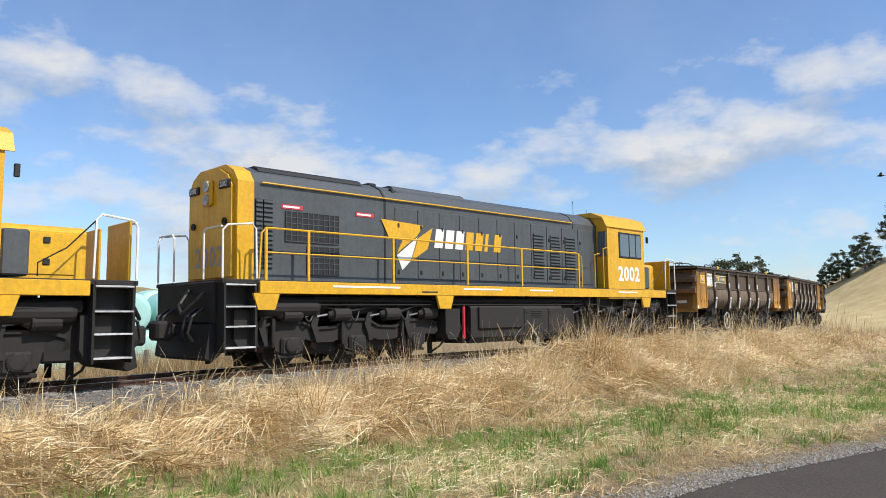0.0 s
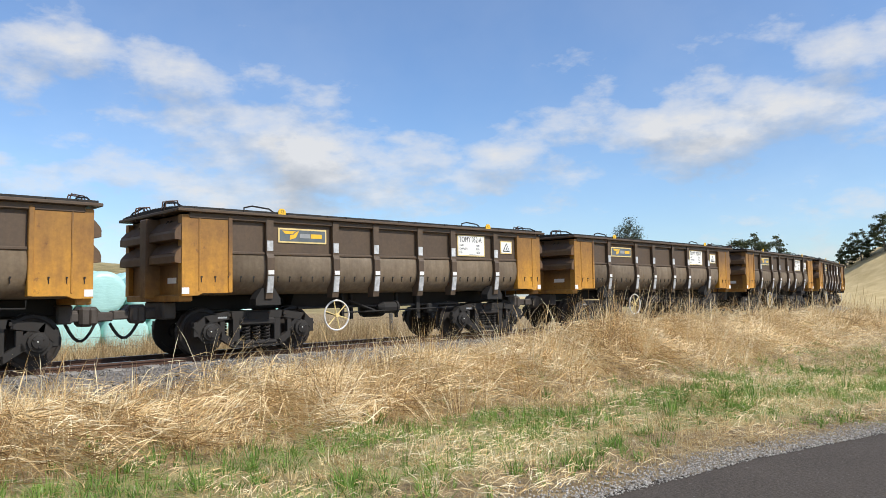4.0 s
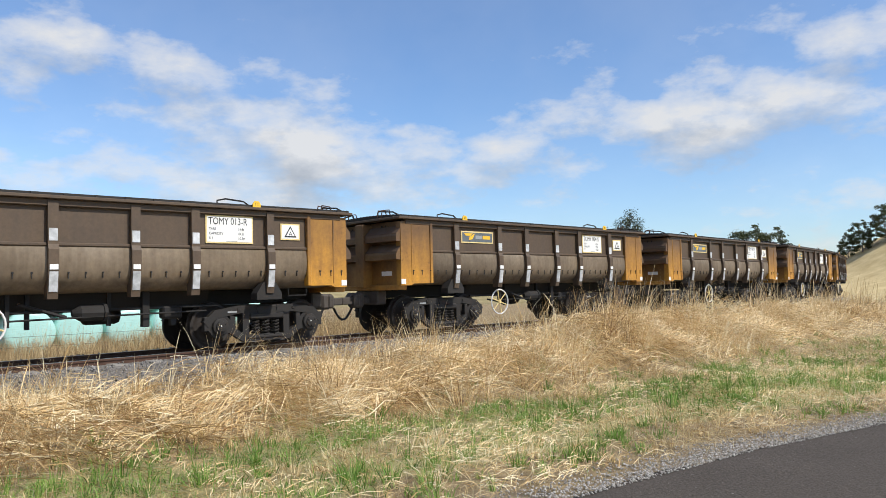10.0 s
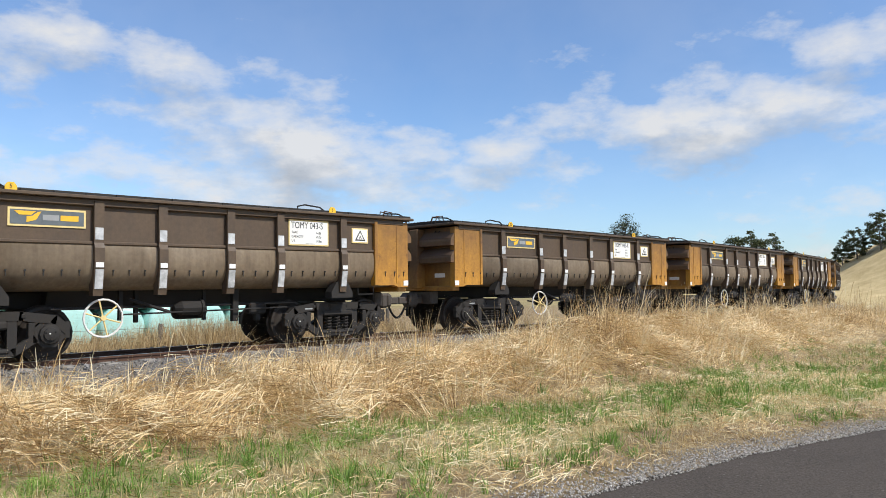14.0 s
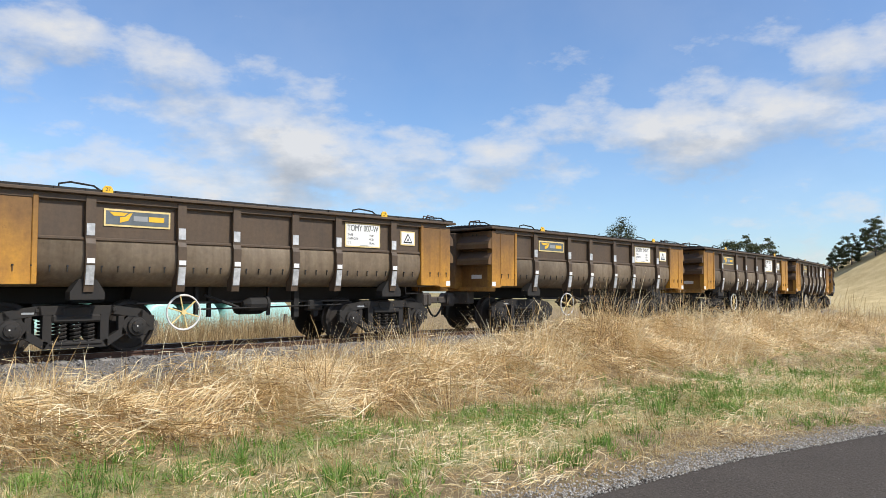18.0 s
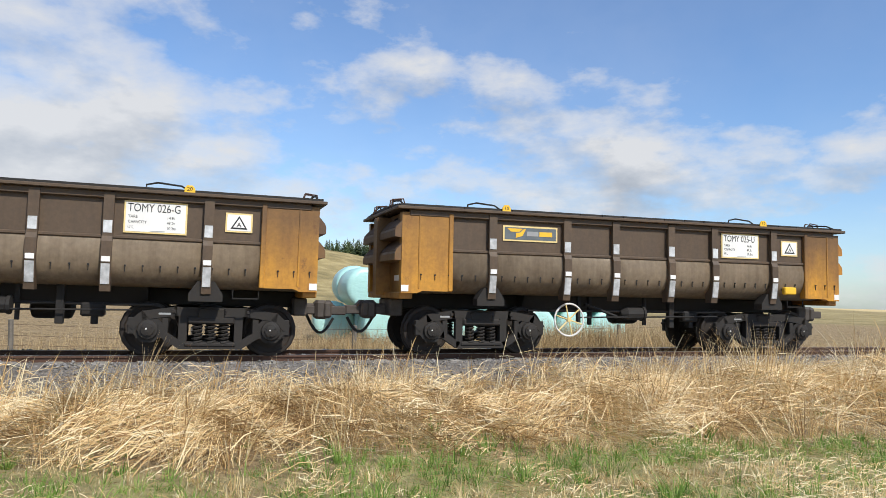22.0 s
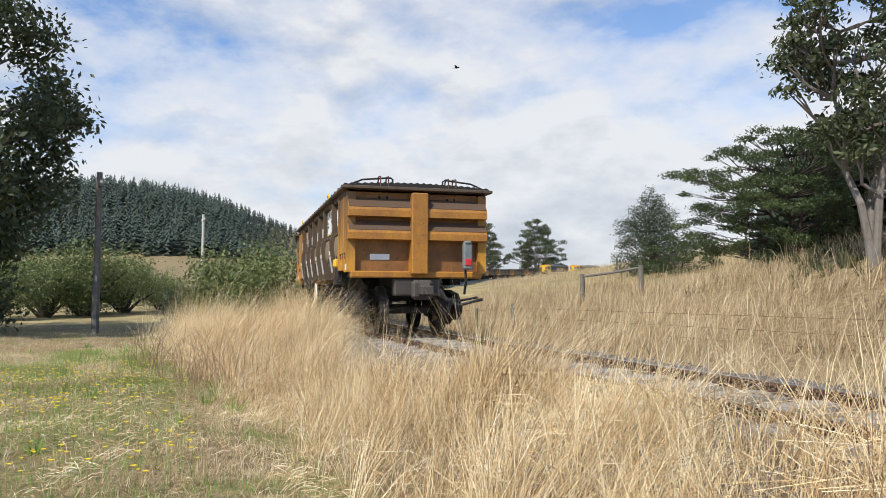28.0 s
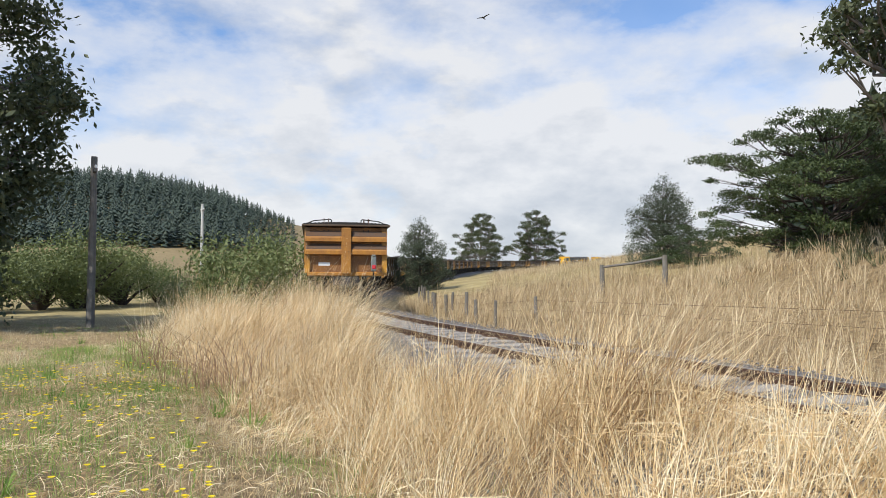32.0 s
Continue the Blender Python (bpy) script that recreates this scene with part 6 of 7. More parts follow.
def make_loco(number, label):
    L = tagged(new("diesel_locomotive"), label, "locomotive", "locomotives of the train")
    Y, G, U = M["loco_yellow"], M["loco_grey"], M["under"]
    # frame and deck
    part("frame", Shape().box(-8.1, 8.1, -1.0, 1.0, 1.05, 1.44, .03), U, L, "black underframe")
    part("deck", Shape().box(-8.3, 8.3, -1.38, 1.38, 1.64, 1.72, .01), M["frame"], L)
    for sy in (-1, 1):
        yo = lambda a, c: (a, c) if sy > 0 else (-c, -a)
        sill = part("side_sill", Shape().box(-7.55, 7.55, *yo(1.32, 1.40), 1.46, 1.70, .01), Y, L, "yellow side sill, paint scraped")
        for x in (7.4, 2.7, -6.3):
            part("sill_bracket", Shape().prism([(x - .28, 1.47), (x + .28, 1.47), (x + .18, 1.16), (x - .18, 1.16)], *yo(1.33, 1.39), "y"), Y, sill)
        for x, w in ((5.0, .9), (1.4, .7), (-.9, .5), (-5.2, .55)):
            part("sill_stripe", Shape().box(x - w, x + w, *yo(1.395, 1.405), 1.60, 1.64), M["white"], sill, "worn pale stripe")
        part("small_print", Shape().box(2.95, 3.45, *yo(1.395, 1.404), 1.52, 1.55), M["ink"], sill)
    # hood
    hood = part("long_hood", Shape().prism(hood_outline(.98, 1.72, 3.98, .36), -4.2, 7.45), G, L, "dark grey long hood with access doors")
    nose = part("hood_end", Shape().prism(hood_outline(.985, 1.72, 3.985, .36), 7.45, 7.80).prism(hood_outline(.86, 1.8, 3.90, .36), 7.80, 7.86), Y, L, "yellow hood end with headlights")
    part("head_light_box", Shape().box(7.84, 7.93, -.16, .16, 3.22, 3.72, .03), Y, nose)
    for z in (3.34, 3.60):
        part("head_light", Shape().lathe([(.11, 7.90), (.115, 7.96), (.09, 7.955), (.02, 7.93)], 14, "x", (0, 0, z)), M["zinc"], nose, "round headlight")
    for y in (-.62, .62):
        part("number_box", Shape().box(7.83, 7.90, y - .2, y + .2, 3.50, 3.66, .02), M["ink"], nose, "black number box")
        lettering("number", number, .15, M["white"], nose, pose(7.905, y, 3.53, 90, 0, 90), "CENTER", width=.95)
        part("marker_light", Shape().lathe([(.07, 7.84), (.075, 7.90), (.05, 7.89), (.01, 7.87)], 10, "x", (0, y * 1.02, 2.86)), M["black"], nose)
    for i, ch in enumerate(number):
        lettering("big_digit", ch, .55, M["grey_ink"], nose, pose(7.865, 0, 2.02, 90, 0, 90) @ Matrix.Translation(((i - 1.5) * .30, 0, 0)), "CENTER", .01, .95)
    part("roof_hatch", Shape().prism(hood_outline(.62, 3.90, 4.05, .12), 1.2, 3.6), G, hood)
    part("roof_hatch", Shape().prism(hood_outline(.7, 3.90, 4.03, .12), 4.6, 7.2), M["black"], hood, "black radiator fan mesh")
    part("roof_seam", Shape().prism(hood_outline(.99, 1.74, 3.995, .36), 4.15, 4.20), M["black"], hood)
    part("roof_seam", Shape().prism(hood_outline(.987, 1.74, 3.990, .36), -3.0, -2.97), M["frame"], hood)
    part("exhaust", Shape().box(3.75, 4.0, -.2, .2, 3.92, 4.12, .03), M["black"], hood)
    for x in (3.7, ):
        part("horn", Shape().lathe([(.05, -.12), (.07, .0), (.10, .14)], 8, "x", (x, .75, 3.82)), M["black"], hood)
    for sy in (-1, 1):
        yo = lambda a, c: (a, c) if sy > 0 else (-c, -a)
        w = .98
        # doors along the hood
        edges = [-4.0, -3.2, -2.4, -1.7, -1.0, -.3, .4, 1.1, 1.8, 2.5, 3.2, 3.9]
        for a, c in zip(edges, edges[1:]):
            d = part("hood_door", Shape().box(a + .02, c - .02, *yo(w - .02, w + .018), 1.84, 3.45, .008), G, hood)
            part("latch", Shape().box(c - .14, c - .08, *yo(w, w + .035), 3.0, 3.1, .008), M["black"], d)
            part("latch", Shape().box(c - .14, c - .08, *yo(w, w + .035), 1.95, 2.05, .008), M["black"], d)
        for a, c, z0, z1 in ((-1.55, -1.1, 1.95, 3.2), (-2.3, -1.85, 1.95, 3.2), (-3.05, -2.55, 1.95, 3.2), (7.28, 7.42, 1.95, 3.3), (7.05, 7.25, 1.95, 3.3)):
            gr = part("louvre", Shape().box(a, c, *yo(w, w + .022), z0, z1), M["black"], hood, "row of black louvre slats")
            sl = Shape()
            for z in np.arange(z0 + .03, z1, .09):
                sl.box(a, c, *yo(w + .015, w + .045), z, z + .045)
            part("slats", sl, G, gr)
        for z0, z1 in ((2.52, 3.12), (1.86, 2.44)):
            a, c = (5.45, 6.75) if z0 > 2.5 else (5.45, 6.25)
            gr = part("radiator_grille", Shape().box(a, c, *yo(w, w + .02), z0, z1), M["black"], hood, "black radiator mesh")
            bars = Shape()
            for x in np.arange(a, c + .01, .13):
                bars.box(x - .008, x + .008, *yo(w + .018, w + .03), z0, z1)
            for z in np.arange(z0, z1 + .01, .12):
                bars.box(a, c, *yo(w + .018, w + .03), z - .008, z + .008)
            part("mesh_grille", bars, G, gr)
        for x in (6.65, 4.8):
            part("warning_plate", Shape().box(x - .3, x + .2, *yo(w, w + .012), 3.16, 3.25), M["red"], hood, "small red warning plate with white bar")
            part("warning_bar", Shape().box(x - .22, x + .16, *yo(w, w + .016), 3.185, 3.225), M["white"], hood)
        part("roof_rail", Shape().tube([(7.3, sy * 1.02, 3.62), (3.0, sy * 1.02, 3.62), (-2.9, sy * 1.02, 3.62)], .02, 6), Y, hood, "yellow hand rail under the roof")
        # emblem and bars where the name stood
        yb = (w + .02, w + .026)
        pts1 = [(4.30, 3.16), (3.02, 3.10), (3.22, 2.84), (3.84, 2.42), (3.66, 2.74), (4.08, 2.76)]
        pts2 = [(2.72, 3.06), (2.88, 2.56), (3.42, 2.24), (3.18, 2.80)]
        pts3 = [(3.205, 2.815), (3.84, 2.37), (3.68, 2.04), (3.425, 2.26)]
        flip = (lambda p: [(a, b) for a, b in p]) if sy > 0 else (lambda p: [(7.02 - a, b) for a, b in p])
        part("emblem", Shape().prism(flip(pts1), *yo(*yb), "y").prism(flip(pts2), *yo(*yb), "y"), Y, hood, "yellow arrow emblem")
        part("emblem_tail", Shape().prism(flip(pts3), *yo(*yb), "y"), M["white"], hood)
        # plain slanted blocks, three white and four yellow, where the name stood
        for k in range(7):
            a = 2.60 - .352 * k
            wide, fall = (.12 if k == 5 else .27), .45
            quad = [(a, 3.05), (a - wide, 3.05), (a - wide + .07, 3.05 - fall), (a + .07, 3.05 - fall)]
            if sy < 0:
                quad = [(2.8 - p, c) for p, c in quad]
            part("name_block", Shape().prism(quad, *yo(*yb), "y"), M["white"] if k < 3 else Y, hood, "plain painted block where the name stood")
    # cab
    cab = part("cab", Shape().prism([(1.36, 1.42), (1.36, 3.62), (1.22, 3.86), (.85, 4.01), (-.85, 4.01), (-1.22, 3.86), (-1.36, 3.62), (-1.36, 1.42)], -6.3, -4.2), Y, L, "yellow driver's cab")
    part("cab_roof", Shape().prism([(1.40, 3.58), (1.25, 3.88), (.87, 4.04), (-.87, 4.04), (-1.25, 3.88), (-1.40, 3.58), (-1.36, 3.58), (-1.22, 3.84), (.0, 4.0), (1.22, 3.84), (1.36, 3.58)], -6.42, -4.12), Y, cab)
    for sy in (-1, 1):
        yo = lambda a, c: (a, c) if sy > 0 else (-c, -a)
        win = part("side_window", Shape().box(-6.12, -4.82, *yo(1.345, 1.375), 2.66, 3.46, .02), M["black"], cab, "black framed sliding cab window")
        part("pane", Shape().box(-5.36, -4.88, *yo(1.36, 1.382), 2.72, 3.40), M["glass"], win)
        part("pane", Shape().box(-5.74, -5.42, *yo(1.36, 1.382), 2.72, 3.40), M["glass"], win)
        part("pane", Shape().box(-6.07, -5.80, *yo(1.36, 1.382), 2.72, 3.40), M["glass"], win)
        for i, ch in enumerate(number):
            lettering("cab_digit", ch, .60, M["white"], cab, Matrix.Translation((-5.36, sy * 1.368, 1.98)) @ pose(0, 0, 0, 90, 0, 180 if sy > 0 else 0) @ Matrix.Translation(((i - 1.5) * .315, 0, 0)), "CENTER", .02, .96)
        part("mirror", Shape().box(-6.5, -6.42, *yo(1.36, 1.42), 3.2, 3.4, .01), M["black"], cab)
        part("front_pane", Shape().box(-4.2, -4.175, *yo(1.04, 1.32), 2.7, 3.45, .01), M["glass"], cab, "tall narrow cab window beside the hood")
        part("rear_pane", Shape().box(-6.325, -6.30, *yo(.5, 1.2), 2.7, 3.4, .01), M["glass"], cab)
        part("cab_step_rail", Shape().tube([(-3.95, sy * 1.36, 1.74), (-3.95, sy * 1.36, 2.9), (-4.2, sy * 1.36, 2.95)], .02, 6).tube([(-3.5, sy * 1.36, 1.74), (-3.5, sy * 1.36, 2.7), (-3.75, sy * 1.36, 2.75)], .02, 6), Y, L, "yellow grab rail")
        # walkway rail
        posts = (7.4, 6.45, 4.25, 1.9, -.15, -2.7)
        for x in posts:
            part("rail_post", Shape().box(x - .03, x + .03, *yo(1.33, 1.37), 1.60, 2.70, .008), Y, L, "yellow walkway rail post")
        part("hand_rail", Shape().tube([(7.55, sy * 1.35, 1.74), (7.5, sy * 1.35, 2.6), (7.4, sy * 1.35, 2.70), (-2.6, sy * 1.35, 2.70), (-2.85, sy * 1.35, 2.60), (-2.85, sy * 1.35, 1.74)], .021, 6), Y, L, "yellow walkway hand rail")
        part("hand_rail", Shape().tube([(7.4, sy * 1.35, 2.24), (-2.7, sy * 1.35, 2.24)], .018, 6), Y, L, "yellow walkway hand rail")
        # end steps, one set at each corner
        for ex in (-1, 1):
            xo = lambda a, c: (a, c) if ex > 0 else (-c, -a)
            st = Shape()
            for x in (7.62, 8.24):
                st.box(*xo(x - .02, x + .02), *yo(1.10, 1.38), .40, 1.70)
            st.box(*xo(7.62, 8.24), *yo(1.06, 1.10), .40, 1.70)
            steps = part("steps", st, U, L, "black end steps with worn treads")
            for z in (.48, .86, 1.22, 1.62):
                part("tread", Shape().box(*xo(7.63, 8.23), *yo(1.10, 1.40), z - .015, z + .015, .004), M["zinc"], steps, "worn bright step tread")
            part("end_rail", Shape().tube([(ex * 7.6, sy * 1.36, 1.74), (ex * 7.62, sy * 1.36, 2.66), (ex * 7.7, sy * 1.36, 2.76), (ex * 8.2, sy * 1.36, 2.70), (ex * 8.28, sy * 1.34, 2.6), (ex * 8.28, sy * 1.34, 1.74)], .02, 6).tube([(ex * 8.28, sy * 1.30, 2.68), (ex * 8.28, sy * .7, 2.68), (ex * 8.28, sy * .62, 2.6), (ex * 8.28, sy * .62, 1.74)], .02, 6), M["white"], L, "white end hand rail")
        part("cab_ladder", Shape().box(-3.62, -3.58, *yo(1.2, 1.34), .6, 1.62).box(-3.22, -3.18, *yo(1.2, 1.34), .6, 1.62).box(-3.6, -3.2, *yo(1.22, 1.34), .62, .65).box(-3.6, -3.2, *yo(1.22, 1.34), .92, .95).box(-3.6, -3.2, *yo(1.22, 1.34), 1.24, 1.27), M["frame"], L)
        tank = part("fuel_tank", Shape().prism([(.3, 1.22), (1.20, 1.22), (1.24, 1.16), (1.24, .46), (1.14, .32), (.3, .32)] if sy > 0 else [(-.3, 1.22), (-1.20, 1.22), (-1.24, 1.16), (-1.24, .46), (-1.14, .32), (-.3, .32)], -2.0, 1.7), M["frame"], L, "dark grey fuel tank and equipment lockers")
        part("tank_panel", Shape().box(-.25, 1.45, *yo(1.23, 1.30), .66, 1.20, .02), M["frame"], tank, "flat grey cover panel")
        part("locker_door", Shape().box(-1.30, -.32, *yo(1.23, 1.262), .50, 1.16, .015), M["frame"], tank)
        part("locker_door", Shape().box(-1.95, -1.36, *yo(1.23, 1.262), .50, 1.16, .015), M["frame"], tank)
        for k in range(4):
            part("vent_slat", Shape().box(-1.05, -.6, *yo(1.255, 1.275), .92 + .05 * k, .945 + .05 * k, .004), M["under"], tank)
        for lx in (-.42, -1.45):
            part("latch", Shape().box(lx - .04, lx + .04, *yo(1.255, 1.28), 1.02, 1.10, .01), M["black"], tank)
        part("drain_pipe", Shape().tube([(1.86, sy * 1.15, 1.25), (1.86, sy * 1.15, .45)], .04, 8), M["red"], tank, "faded red pipe") if sy > 0 else None
        part("brake_pipe", Shape().tube([(2.0, sy * 1.05, 1.25), (1.98, sy * 1.1, .8), (1.8, sy * 1.12, .5)], .03, 6), U, tank)
        for ex in (-1, 1):
            part("air_reservoir", Shape().lathe([(.05, -.72), (.17, -.68), (.20, -.60), (.20, .60), (.17, .68), (.05, .72)], 14, "x", (ex * 6.75, sy * 1.05, 1.22)), M["frame"], L, "long black air reservoir")
            part("step_backing", Shape().box(*((7.0, 7.62) if ex > 0 else (-7.62, -7.0)), *yo(.45, 1.0), .42, 1.45, .04), U, L)
    part("antenna", Shape().tube([(-4.0, .3, 4.0), (-4.0, .3, 4.45)], .008, 5).tube([(-5.6, -.3, 4.02), (-5.6, -.3, 4.4)], .008, 5), M["black"], cab)
    part("beacon", Shape().lathe([(.05, 3.88), (.05, 3.97), (.03, 4.0)], 8, "z", (-5.7, .4, 0)), M["cream"], cab)
    part("horn", Shape().box(-6.2, -6.0, -.3, .3, 4.02, 4.10, .02), M["black"], cab)
    # short hood
    sh = part("short_hood", Shape().prism(hood_outline(.92, 1.72, 2.58, .10), -7.62, -6.3), Y, L, "low yellow short hood")
    for sy in (-1, 1):
        yo = lambda a, c: (a, c) if sy > 0 else (-c, -a)
        d = part("locker_door", Shape().box(-7.45, -6.75, *yo(.90, .94), 1.80, 2.46, .01), Y, sh)
        for z in (2.0, 2.34):
            part("latch", Shape().box(-7.08, -6.98, *yo(.935, .96), z - .05, z + .05, .008), M["black"], d)
        part("grey_box", Shape().box(-6.7, -6.32, *yo(1.0, 1.3), 1.75, 2.45, .03), M["loco_grey"], sh)
    part("end_panel", Shape().box(-8.24, -8.20, -1.2, -.2, 1.72, 2.72, .01), Y, L)
    part("end_panel", Shape().box(-8.24, -8.20, .2, 1.2, 1.72, 2.72, .01), Y, L)
    part("chain", Shape().tube([(-7.62, 1.36, 2.66), (-7.2, 1.36, 2.2), (-6.8, 1.36, 1.95), (-6.8, 1.36, 1.75)], .012, 5), M["black"], L)
    for ex in (-1, 1):
        xo = lambda a, c: (a, c) if ex > 0 else (-c, -a)
        part("headstock", Shape().box(*xo(8.05, 8.33), -1.1, 1.1, .92, 1.70, .03), U, L)
        part("pilot", Shape().prism([(ex * 8.1, .95), (ex * 8.35, .9), (ex * 8.45, .30), (ex * 8.30, .24), (ex * 8.1, .4)], -1.05, 1.05, "y"), U, L, "black cowcatcher plate")
        part("coupler", Shape().box(*xo(8.3, 8.7), -.1, .1, .70, .92, .03).box(*xo(8.62, 8.95), -.2, .18, .62, .98, .05), M["frame"], L, "knuckle coupler")
        for y in (-.7, -.45, .5, .75):
            part("brake_hose", Shape().tube([(ex * 8.34, y, 1.2), (ex * 8.55, y, 1.05), (ex * 8.62, y * .95, .75), (ex * 8.5, y * .9, .6)], .03, 6), M["hose"], L, "black rubber hose")
        part("jumper_cable", Shape().tube([(ex * 8.34, .2, 1.55), (ex * 8.62, .35, 1.25), (ex * 8.66, .55, 1.1), (ex * 8.5, .7, 1.3), (ex * 8.34, .8, 1.5)], .035, 6), M["hose"], L)
    part("under_pipe_run", Shape().tube([(-7.5, 1.1, 1.3), (-6.0, 1.15, 1.25), (-5.2, 1.1, 1.3)], .12, 8).tube([(-3.0, 1.2, 1.33), (7.0, 1.2, 1.33)], .025, 6).tube([(-3.0, 1.2, 1.25), (7.0, 1.2, 1.25)], .02, 6), U, L)
    wheels = wheel_mesh().mesh("wheelset", M["wheel"])
    loco_bogie(L, 5.0, wheels)
    loco_bogie(L, -5.0, wheels)
    return L


loco_label = "grey and yellow diesel locomotive with walkway rails, hauling the wagons"
locos = [make_loco("2002", loco_label), make_loco("2001", loco_label)]
# ---- wrapped bales, fence, poles, shrubs ----
def make_bales():
    rng = np.random.default_rng(15)
    prof = [(.05, -.60), (.45, -.60), (.58, -.57), (.62, -.50), (.635, 0), (.62, .50), (.58, .57), (.45, .60), (.05, .60)]
    kinds = []
    for k in range(3):
        sh = Shape().lathe(prof, 22, "x")
        sh.v = [(a + .012 * math.sin(9 * b + k), b * (1 + .02 * math.sin(7 * a + k)), c * (.97 if c < 0 else 1)) for a, b, c in sh.v]
        me = sh.mesh("hay_bale", M["wrap"])
        me.polygons.foreach_set("use_smooth", np.ones(len(me.polygons), bool))
        kinds.append(me)
    n = 0
    for row, q in enumerate((-8.4, -9.7)):
        for layer in range(2):
            for i in range(8 - layer):
                s = -10.6 + 1.27 * i + .63 * layer + rng.uniform(-.05, .05)
                if s > -1.7 - .3 * layer:
                    continue
                p = on_track(s, q + rng.uniform(-.06, .06))
                z = float(ground_z(np.array([p.x]), np.array([p.y]))[0])
                az = np.interp(s, _s, _az)
                ob = new("hay_bale", kinds[n % 3])
                ob.matrix_world = pose(p.x, p.y, z + .60 + layer * 1.12, 0, 0, -az + rng.uniform(-5, 5))
                tagged(ob, "round hay bale in pale green plastic wrap, stacked by the track", "hay bale", "stack of wrapped bales")
                n += 1


def make_fence():
    f = tagged(new("wire_fence"), "old wire fence with grey timber posts along the paddock", "fence")
    rng = np.random.default_rng(8)
    spots = list(np.arange(-14, 24, 4.1)) + list(np.arange(57, 84, 1.7))
    tops = []
    for s in spots:
        q = -6.2 - .8 * ss(np.array(s), 0, 30) + 2.6 * ss(np.array(s), 52, 60) + rng.normal(0, .12)
        p = on_track(s, q)
        z = float(ground_z(np.array([p.x]), np.array([p.y]))[0])
        h = rng.uniform(.8, 1.15)
        lean = Vector((rng.normal(0, .03), rng.normal(0, .03), 0))
        r = rng.uniform(.05, .075)
        part("post", Shape().tube([(p.x, p.y, z - .2), (p.x + lean.x * .5, p.y + lean.y * .5, z + h * .5), (p.x + lean.x, p.y + lean.y, z + h)], [r * 1.05, r, r * .92], 7), M["timber"], f)
        tops.append((p.x, p.y, z, h))
    for k in (.35, .6, .88):
        part("wire", Shape().tube([(x, y, z + h * k) for x, y, z, h in tops], .004, 4), M["rust"], f)
    g = tagged(new("gate_frame"), "weathered timber strainer with one cross rail, part of the fence", "fence")
    ends = (polar(-60.6, 25), polar(-57.0, 26), past_bend(-93.8, 30), past_bend(-89.2, 29))
    tops = []
    for x, y in ends:
        z = float(ground_z(np.array([x]), np.array([y]))[0])
        part("strainer_post", Shape().tube([(x, y, z - .2), (x + .02, y, z + .6), (x, y, z + 1.3)], [.11, .10, .095], 8), M["timber"], g)
        tops.append(Vector((x, y, z + 1.2)))
    for a, b in ((tops[0], tops[1]), (tops[2], tops[3])):
        part("cross_rail", Shape().tube([a, a.lerp(b, .5) - Vector((0, 0, .03)), b], .05, 7), M["timber"], g)


def make_poles():
    for az, d, h, mat, lab in ((-131.6, 27, 5.7, "timber", "grey timber power pole in the field"), (-124.2, 58, 7.3, "pole", "pale power pole in the field")):
        x, y = past_bend(az, d)
        z = float(ground_z(np.array([x]), np.array([y]))[0])
        p = tagged(new("power_pole"), lab, "power pole", "power poles")
        part("shaft", Shape().tube([(x, y, z - .3), (x, y, z + h)], [.14, .10], 8), M[mat], p)
        part("cross_arm", Shape().box(-.5, .5, -.05, .05, -.06, .06, .01, pose(x, y, z + h - .5, 0, 0, 40)), M["timber"], p)
        for k in (-.42, .42):
            part("insulator", Shape().lathe([(.03, 0), (.05, .05), (.03, .12)], 8, "z", (x + k * .766, y + k * .643, z + h - .45)), M["white"], p)


def make_shrubs():
    b = bush("shrub", 12, 2.7, 1.9, 13000, .052, "shrub_leaf", "leafy green roadside shrub beside the track")
    put(b, *past_bend(-120.3, 25), 0, 1.38)
    for az, d, sz, tn in ((-138.0, 42, 1.5, 50), (-134.8, 46, 1.5, 140), (-132.2, 48, 1.9, 220), (-129.6, 52, 1.5, 300), (-127.2, 56, 1.2, 30), (-125.0, 31, .7, 10), (-141, 40, 1.3, 90)):
        stand(b, *past_bend(az, d), tn, sz, "leafy green shrub in the field")
    rng = np.random.default_rng(19)
    for az, d, h in ((-121.5, 9.2, .95), (-118.6, 10.6, .8), (-124.5, 10.2, .85), (-116.2, 11.8, .75), (-127.5, 12.0, .8)):
        x, y = past_bend(az, d)
        z = float(ground_z(np.array([x]), np.array([y]))[0])
        t = tagged(new("dead_shrub"), "thin brown dead shrub standing in the dry grass", "shrub")
        sh = Shape()
        for i in range(60):
            a, l = rng.uniform(0, 6.283), rng.uniform(.35, 1.0) * h
            bx, by = x + rng.normal(0, .22), y + rng.normal(0, .22)
            o = l * abs(rng.normal(0, .6))
            sh.tube([(bx, by, z - .05), (bx + .35 * o * math.cos(a), by + .35 * o * math.sin(a), z + l * .6), (bx + o * math.cos(a), by + o * math.sin(a), z + l)], [.004, .003, .0015], 3)
        tagged(part("twig_mass", sh, M["twig"], t), kind="stuff")


make_bales()
make_fence()
make_poles()
make_shrubs()


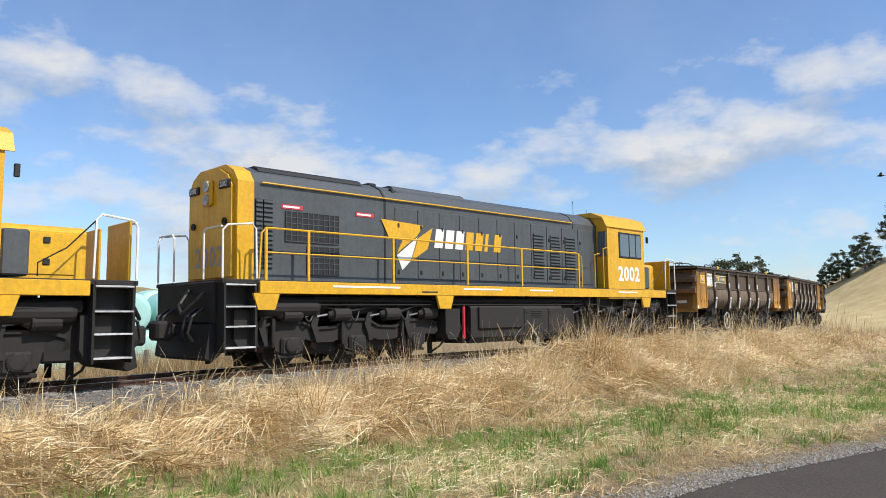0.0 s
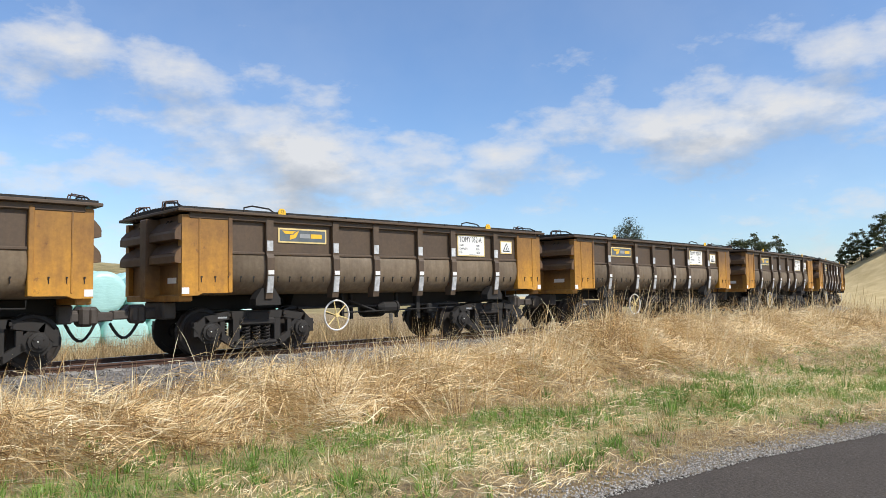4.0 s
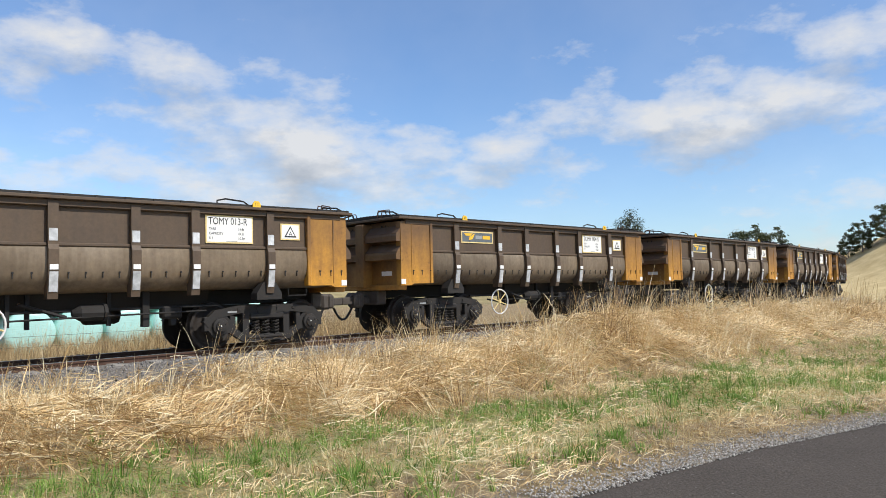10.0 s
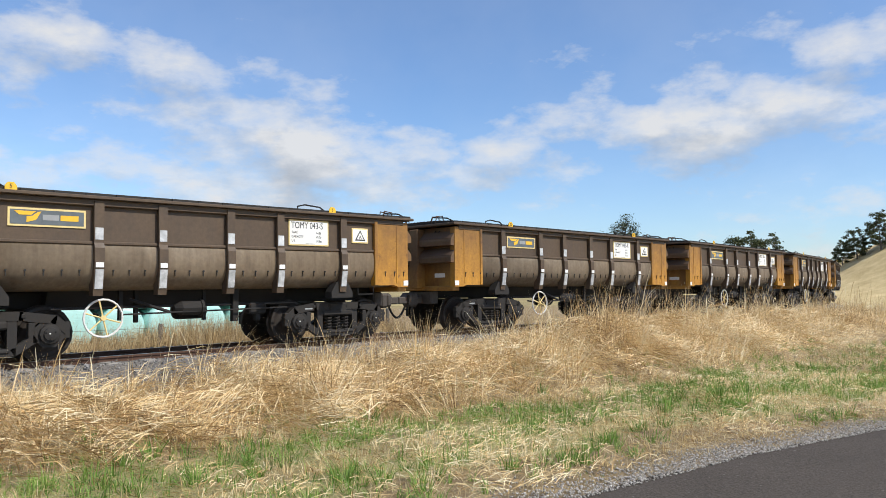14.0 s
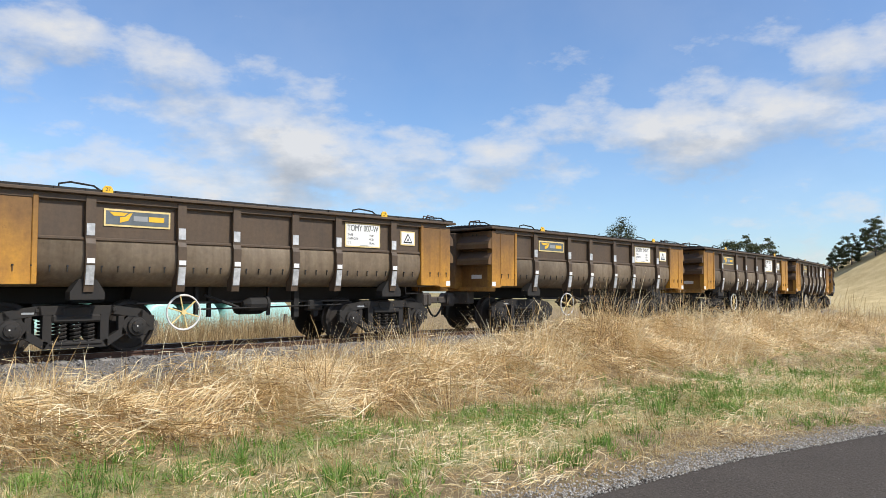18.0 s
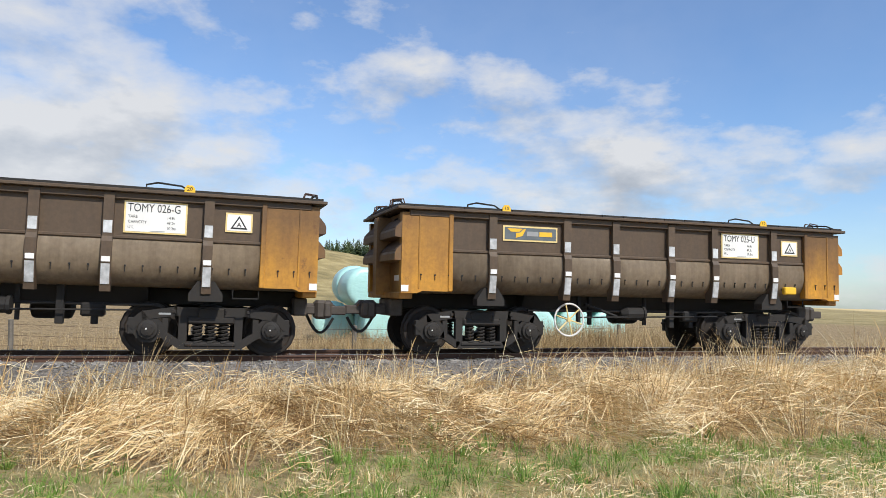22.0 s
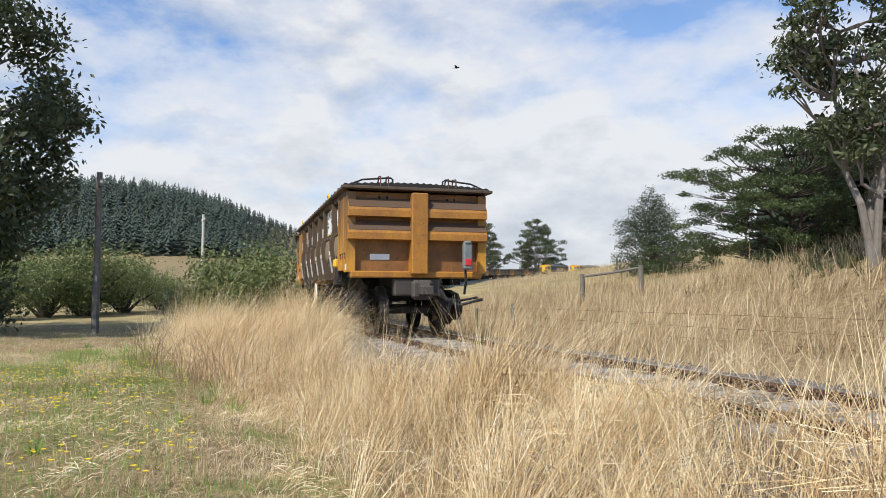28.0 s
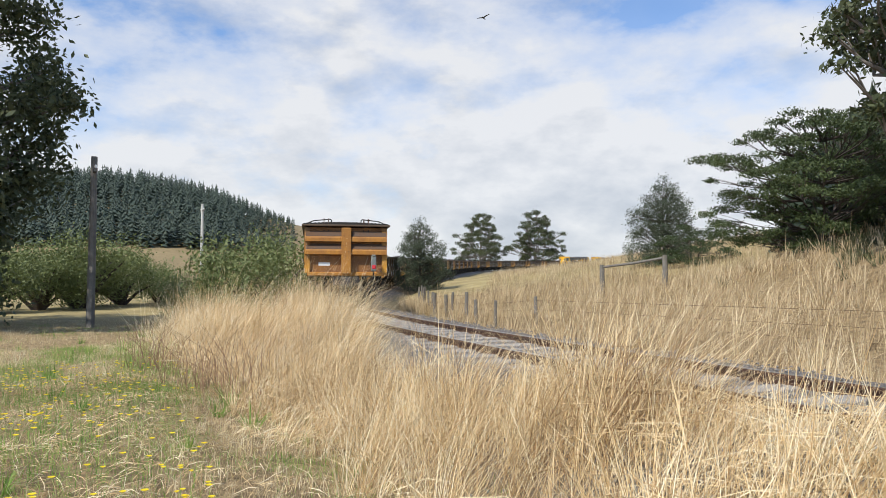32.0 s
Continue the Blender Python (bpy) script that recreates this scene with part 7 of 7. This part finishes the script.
# ---- birds ----
def make_bird():
    b = tagged(new("bird"), "small dark bird gliding in the sky", "bird", "birds in the sky")
    part("body", Shape().lathe([(.005, -.22), (.04, -.12), (.06, 0), (.045, .12), (.025, .18), (.004, .24)], 8, "x"), M["black"], b)
    for sy in (-1, 1):
        part("wing", Shape().prism([(.08, 0), (.10, sy * .25), (.02, sy * .52), (-.04, sy * .50), (-.06, sy * .22), (-.08, 0)], -.008, .008, "z"), M["black"], b, at=pose(0, 0, .02, 12 * sy, 0, 0))
    part("tail", Shape().prism([(-.18, -.02), (-.34, -.06), (-.34, .06), (-.18, .02)], -.006, .006, "z"), M["black"], b)
    return b


birds = [make_bird(), make_bird()]
# ---- movement ----
REAR = [(0, -242.85), (1, -232.2), (2, -221.8), (3, -211.68), (4, -201.39), (5, -191.4), (6, -181.25), (7, -171.0), (8, -160.51), (9, -150.13), (10, -139.65), (11, -129.08), (12, -118.39), (13, -107.71), (14, -97.02), (15.5, -80.91), (17, -64.84), (18, -54.05), (19, -43.29), (20, -32.49), (21, -21.45), (22, -10.62), (23, 0.0), (23.5, 5.25), (24, 10.5), (24.5, 15.6), (25, 20.6), (25.5, 25.4), (26, 30.1), (26.5, 34.7), (27, 39.3), (27.5, 43.6), (28, 47.6), (28.5, 50.6), (29, 52.5), (29.5, 53.7), (30, 54.9), (30.5, 56.05), (31, 57.2), (31.5, 58.3), (32, 59.4)]


def train_at(t):
    """How far along the track the last wagon's end has come."""
    ts = [r[0] for r in REAR]
    i = max(0, min(len(ts) - 2, int(np.searchsorted(ts, t, side="right")) - 1))

    def slope(j):
        a, b = max(j - 1, 0), min(j + 1, len(ts) - 1)
        return (REAR[b][1] - REAR[a][1]) / (REAR[b][0] - REAR[a][0])
    h = ts[i + 1] - ts[i]
    u = (t - ts[i]) / h
    return ((2 * u ** 3 - 3 * u * u + 1) * REAR[i][1] + (u ** 3 - 2 * u * u + u) * h * slope(i) + (3 * u * u - 2 * u ** 3) * REAR[i + 1][1] + (u ** 3 - u * u) * h * slope(i + 1))


def vehicle_pose(mid, half):
    """Stands on the track on two bogies, half their distance either side of mid."""
    a, b = on_track(mid - half), on_track(mid + half)
    d = (b - a).normalized()
    side = Vector((0, 0, 1)).cross(d).normalized()
    m = Matrix((d, side, d.cross(side))).transposed().to_4x4()
    return Matrix.Translation((a + b) / 2) @ m


def roll_wheels(vehicle, ahead, radius):
    """Turns the wheels while the vehicle passes near the camera."""
    times = [k / 30 for k in range(961) if -20 < train_at(k / 30) + ahead < 14]
    if not times:
        return
    for b in vehicle.children:
        if not b.name.startswith("bogie"):
            continue
        for o in b.children:
            if not o.name.startswith("wheelset"):
                continue
            base = o.matrix_basis.copy()
            s0 = train_at(times[0])
            turn = lambda t: base @ pose(0, 0, 0, 0, math.degrees((train_at(t) - s0) / radius), 0)
            rows = [(t, turn(t)) for t in times]
            if times[0] > 0:
                rows = [(0, base)] + rows
            if times[-1] < 32:
                rows.append((32, rows[-1][1]))
            walk(o, rows)


def motions():
    grid = [k / 2 for k in range(65)]
    for i, w in enumerate(wagons):
        mid = (19 - i) * 11.1 + 4.84
        walk(w, [(t, vehicle_pose(train_at(t) + mid, 3.2)) for t in grid])
        roll_wheels(w, mid, .43)
    for k, l in enumerate(locos):
        mid = 222.2 + 8.33 + k * 18.1
        walk(l, [(t, vehicle_pose(train_at(t) + mid, 4.7)) for t in grid])
        roll_wheels(l, mid, .47)

    walk(birds[0], [(0, pose(28, 44, 9.5, 0, 0, 150)), (2, pose(58, 40, 14, 0, 10, 300)), (8, pose(140, -20, 40, 0, -8, 280)), (32, pose(160, -60, 50, 0, 0, 280))])
    walk(birds[1], [(0, pose(-117.5, -46.7, 24, 0, 0, 30)), (20, pose(-92.8, -30.1, 22, 0, 8, 60)), (28.5, pose(-84.0, -18.3, 17.5, 10, 0, 80)), (29.0, pose(-83.7, -16.3, 17.6, -8, 0, 70)), (30, pose(-82.8, -17.5, 19.0, 12, 0, 40)), (31, pose(-84.0, -18.3, 19.6, -10, 0, 10)), (32, pose(-86.1, -19.0, 20.6, 8, 0, -20))])


motions()
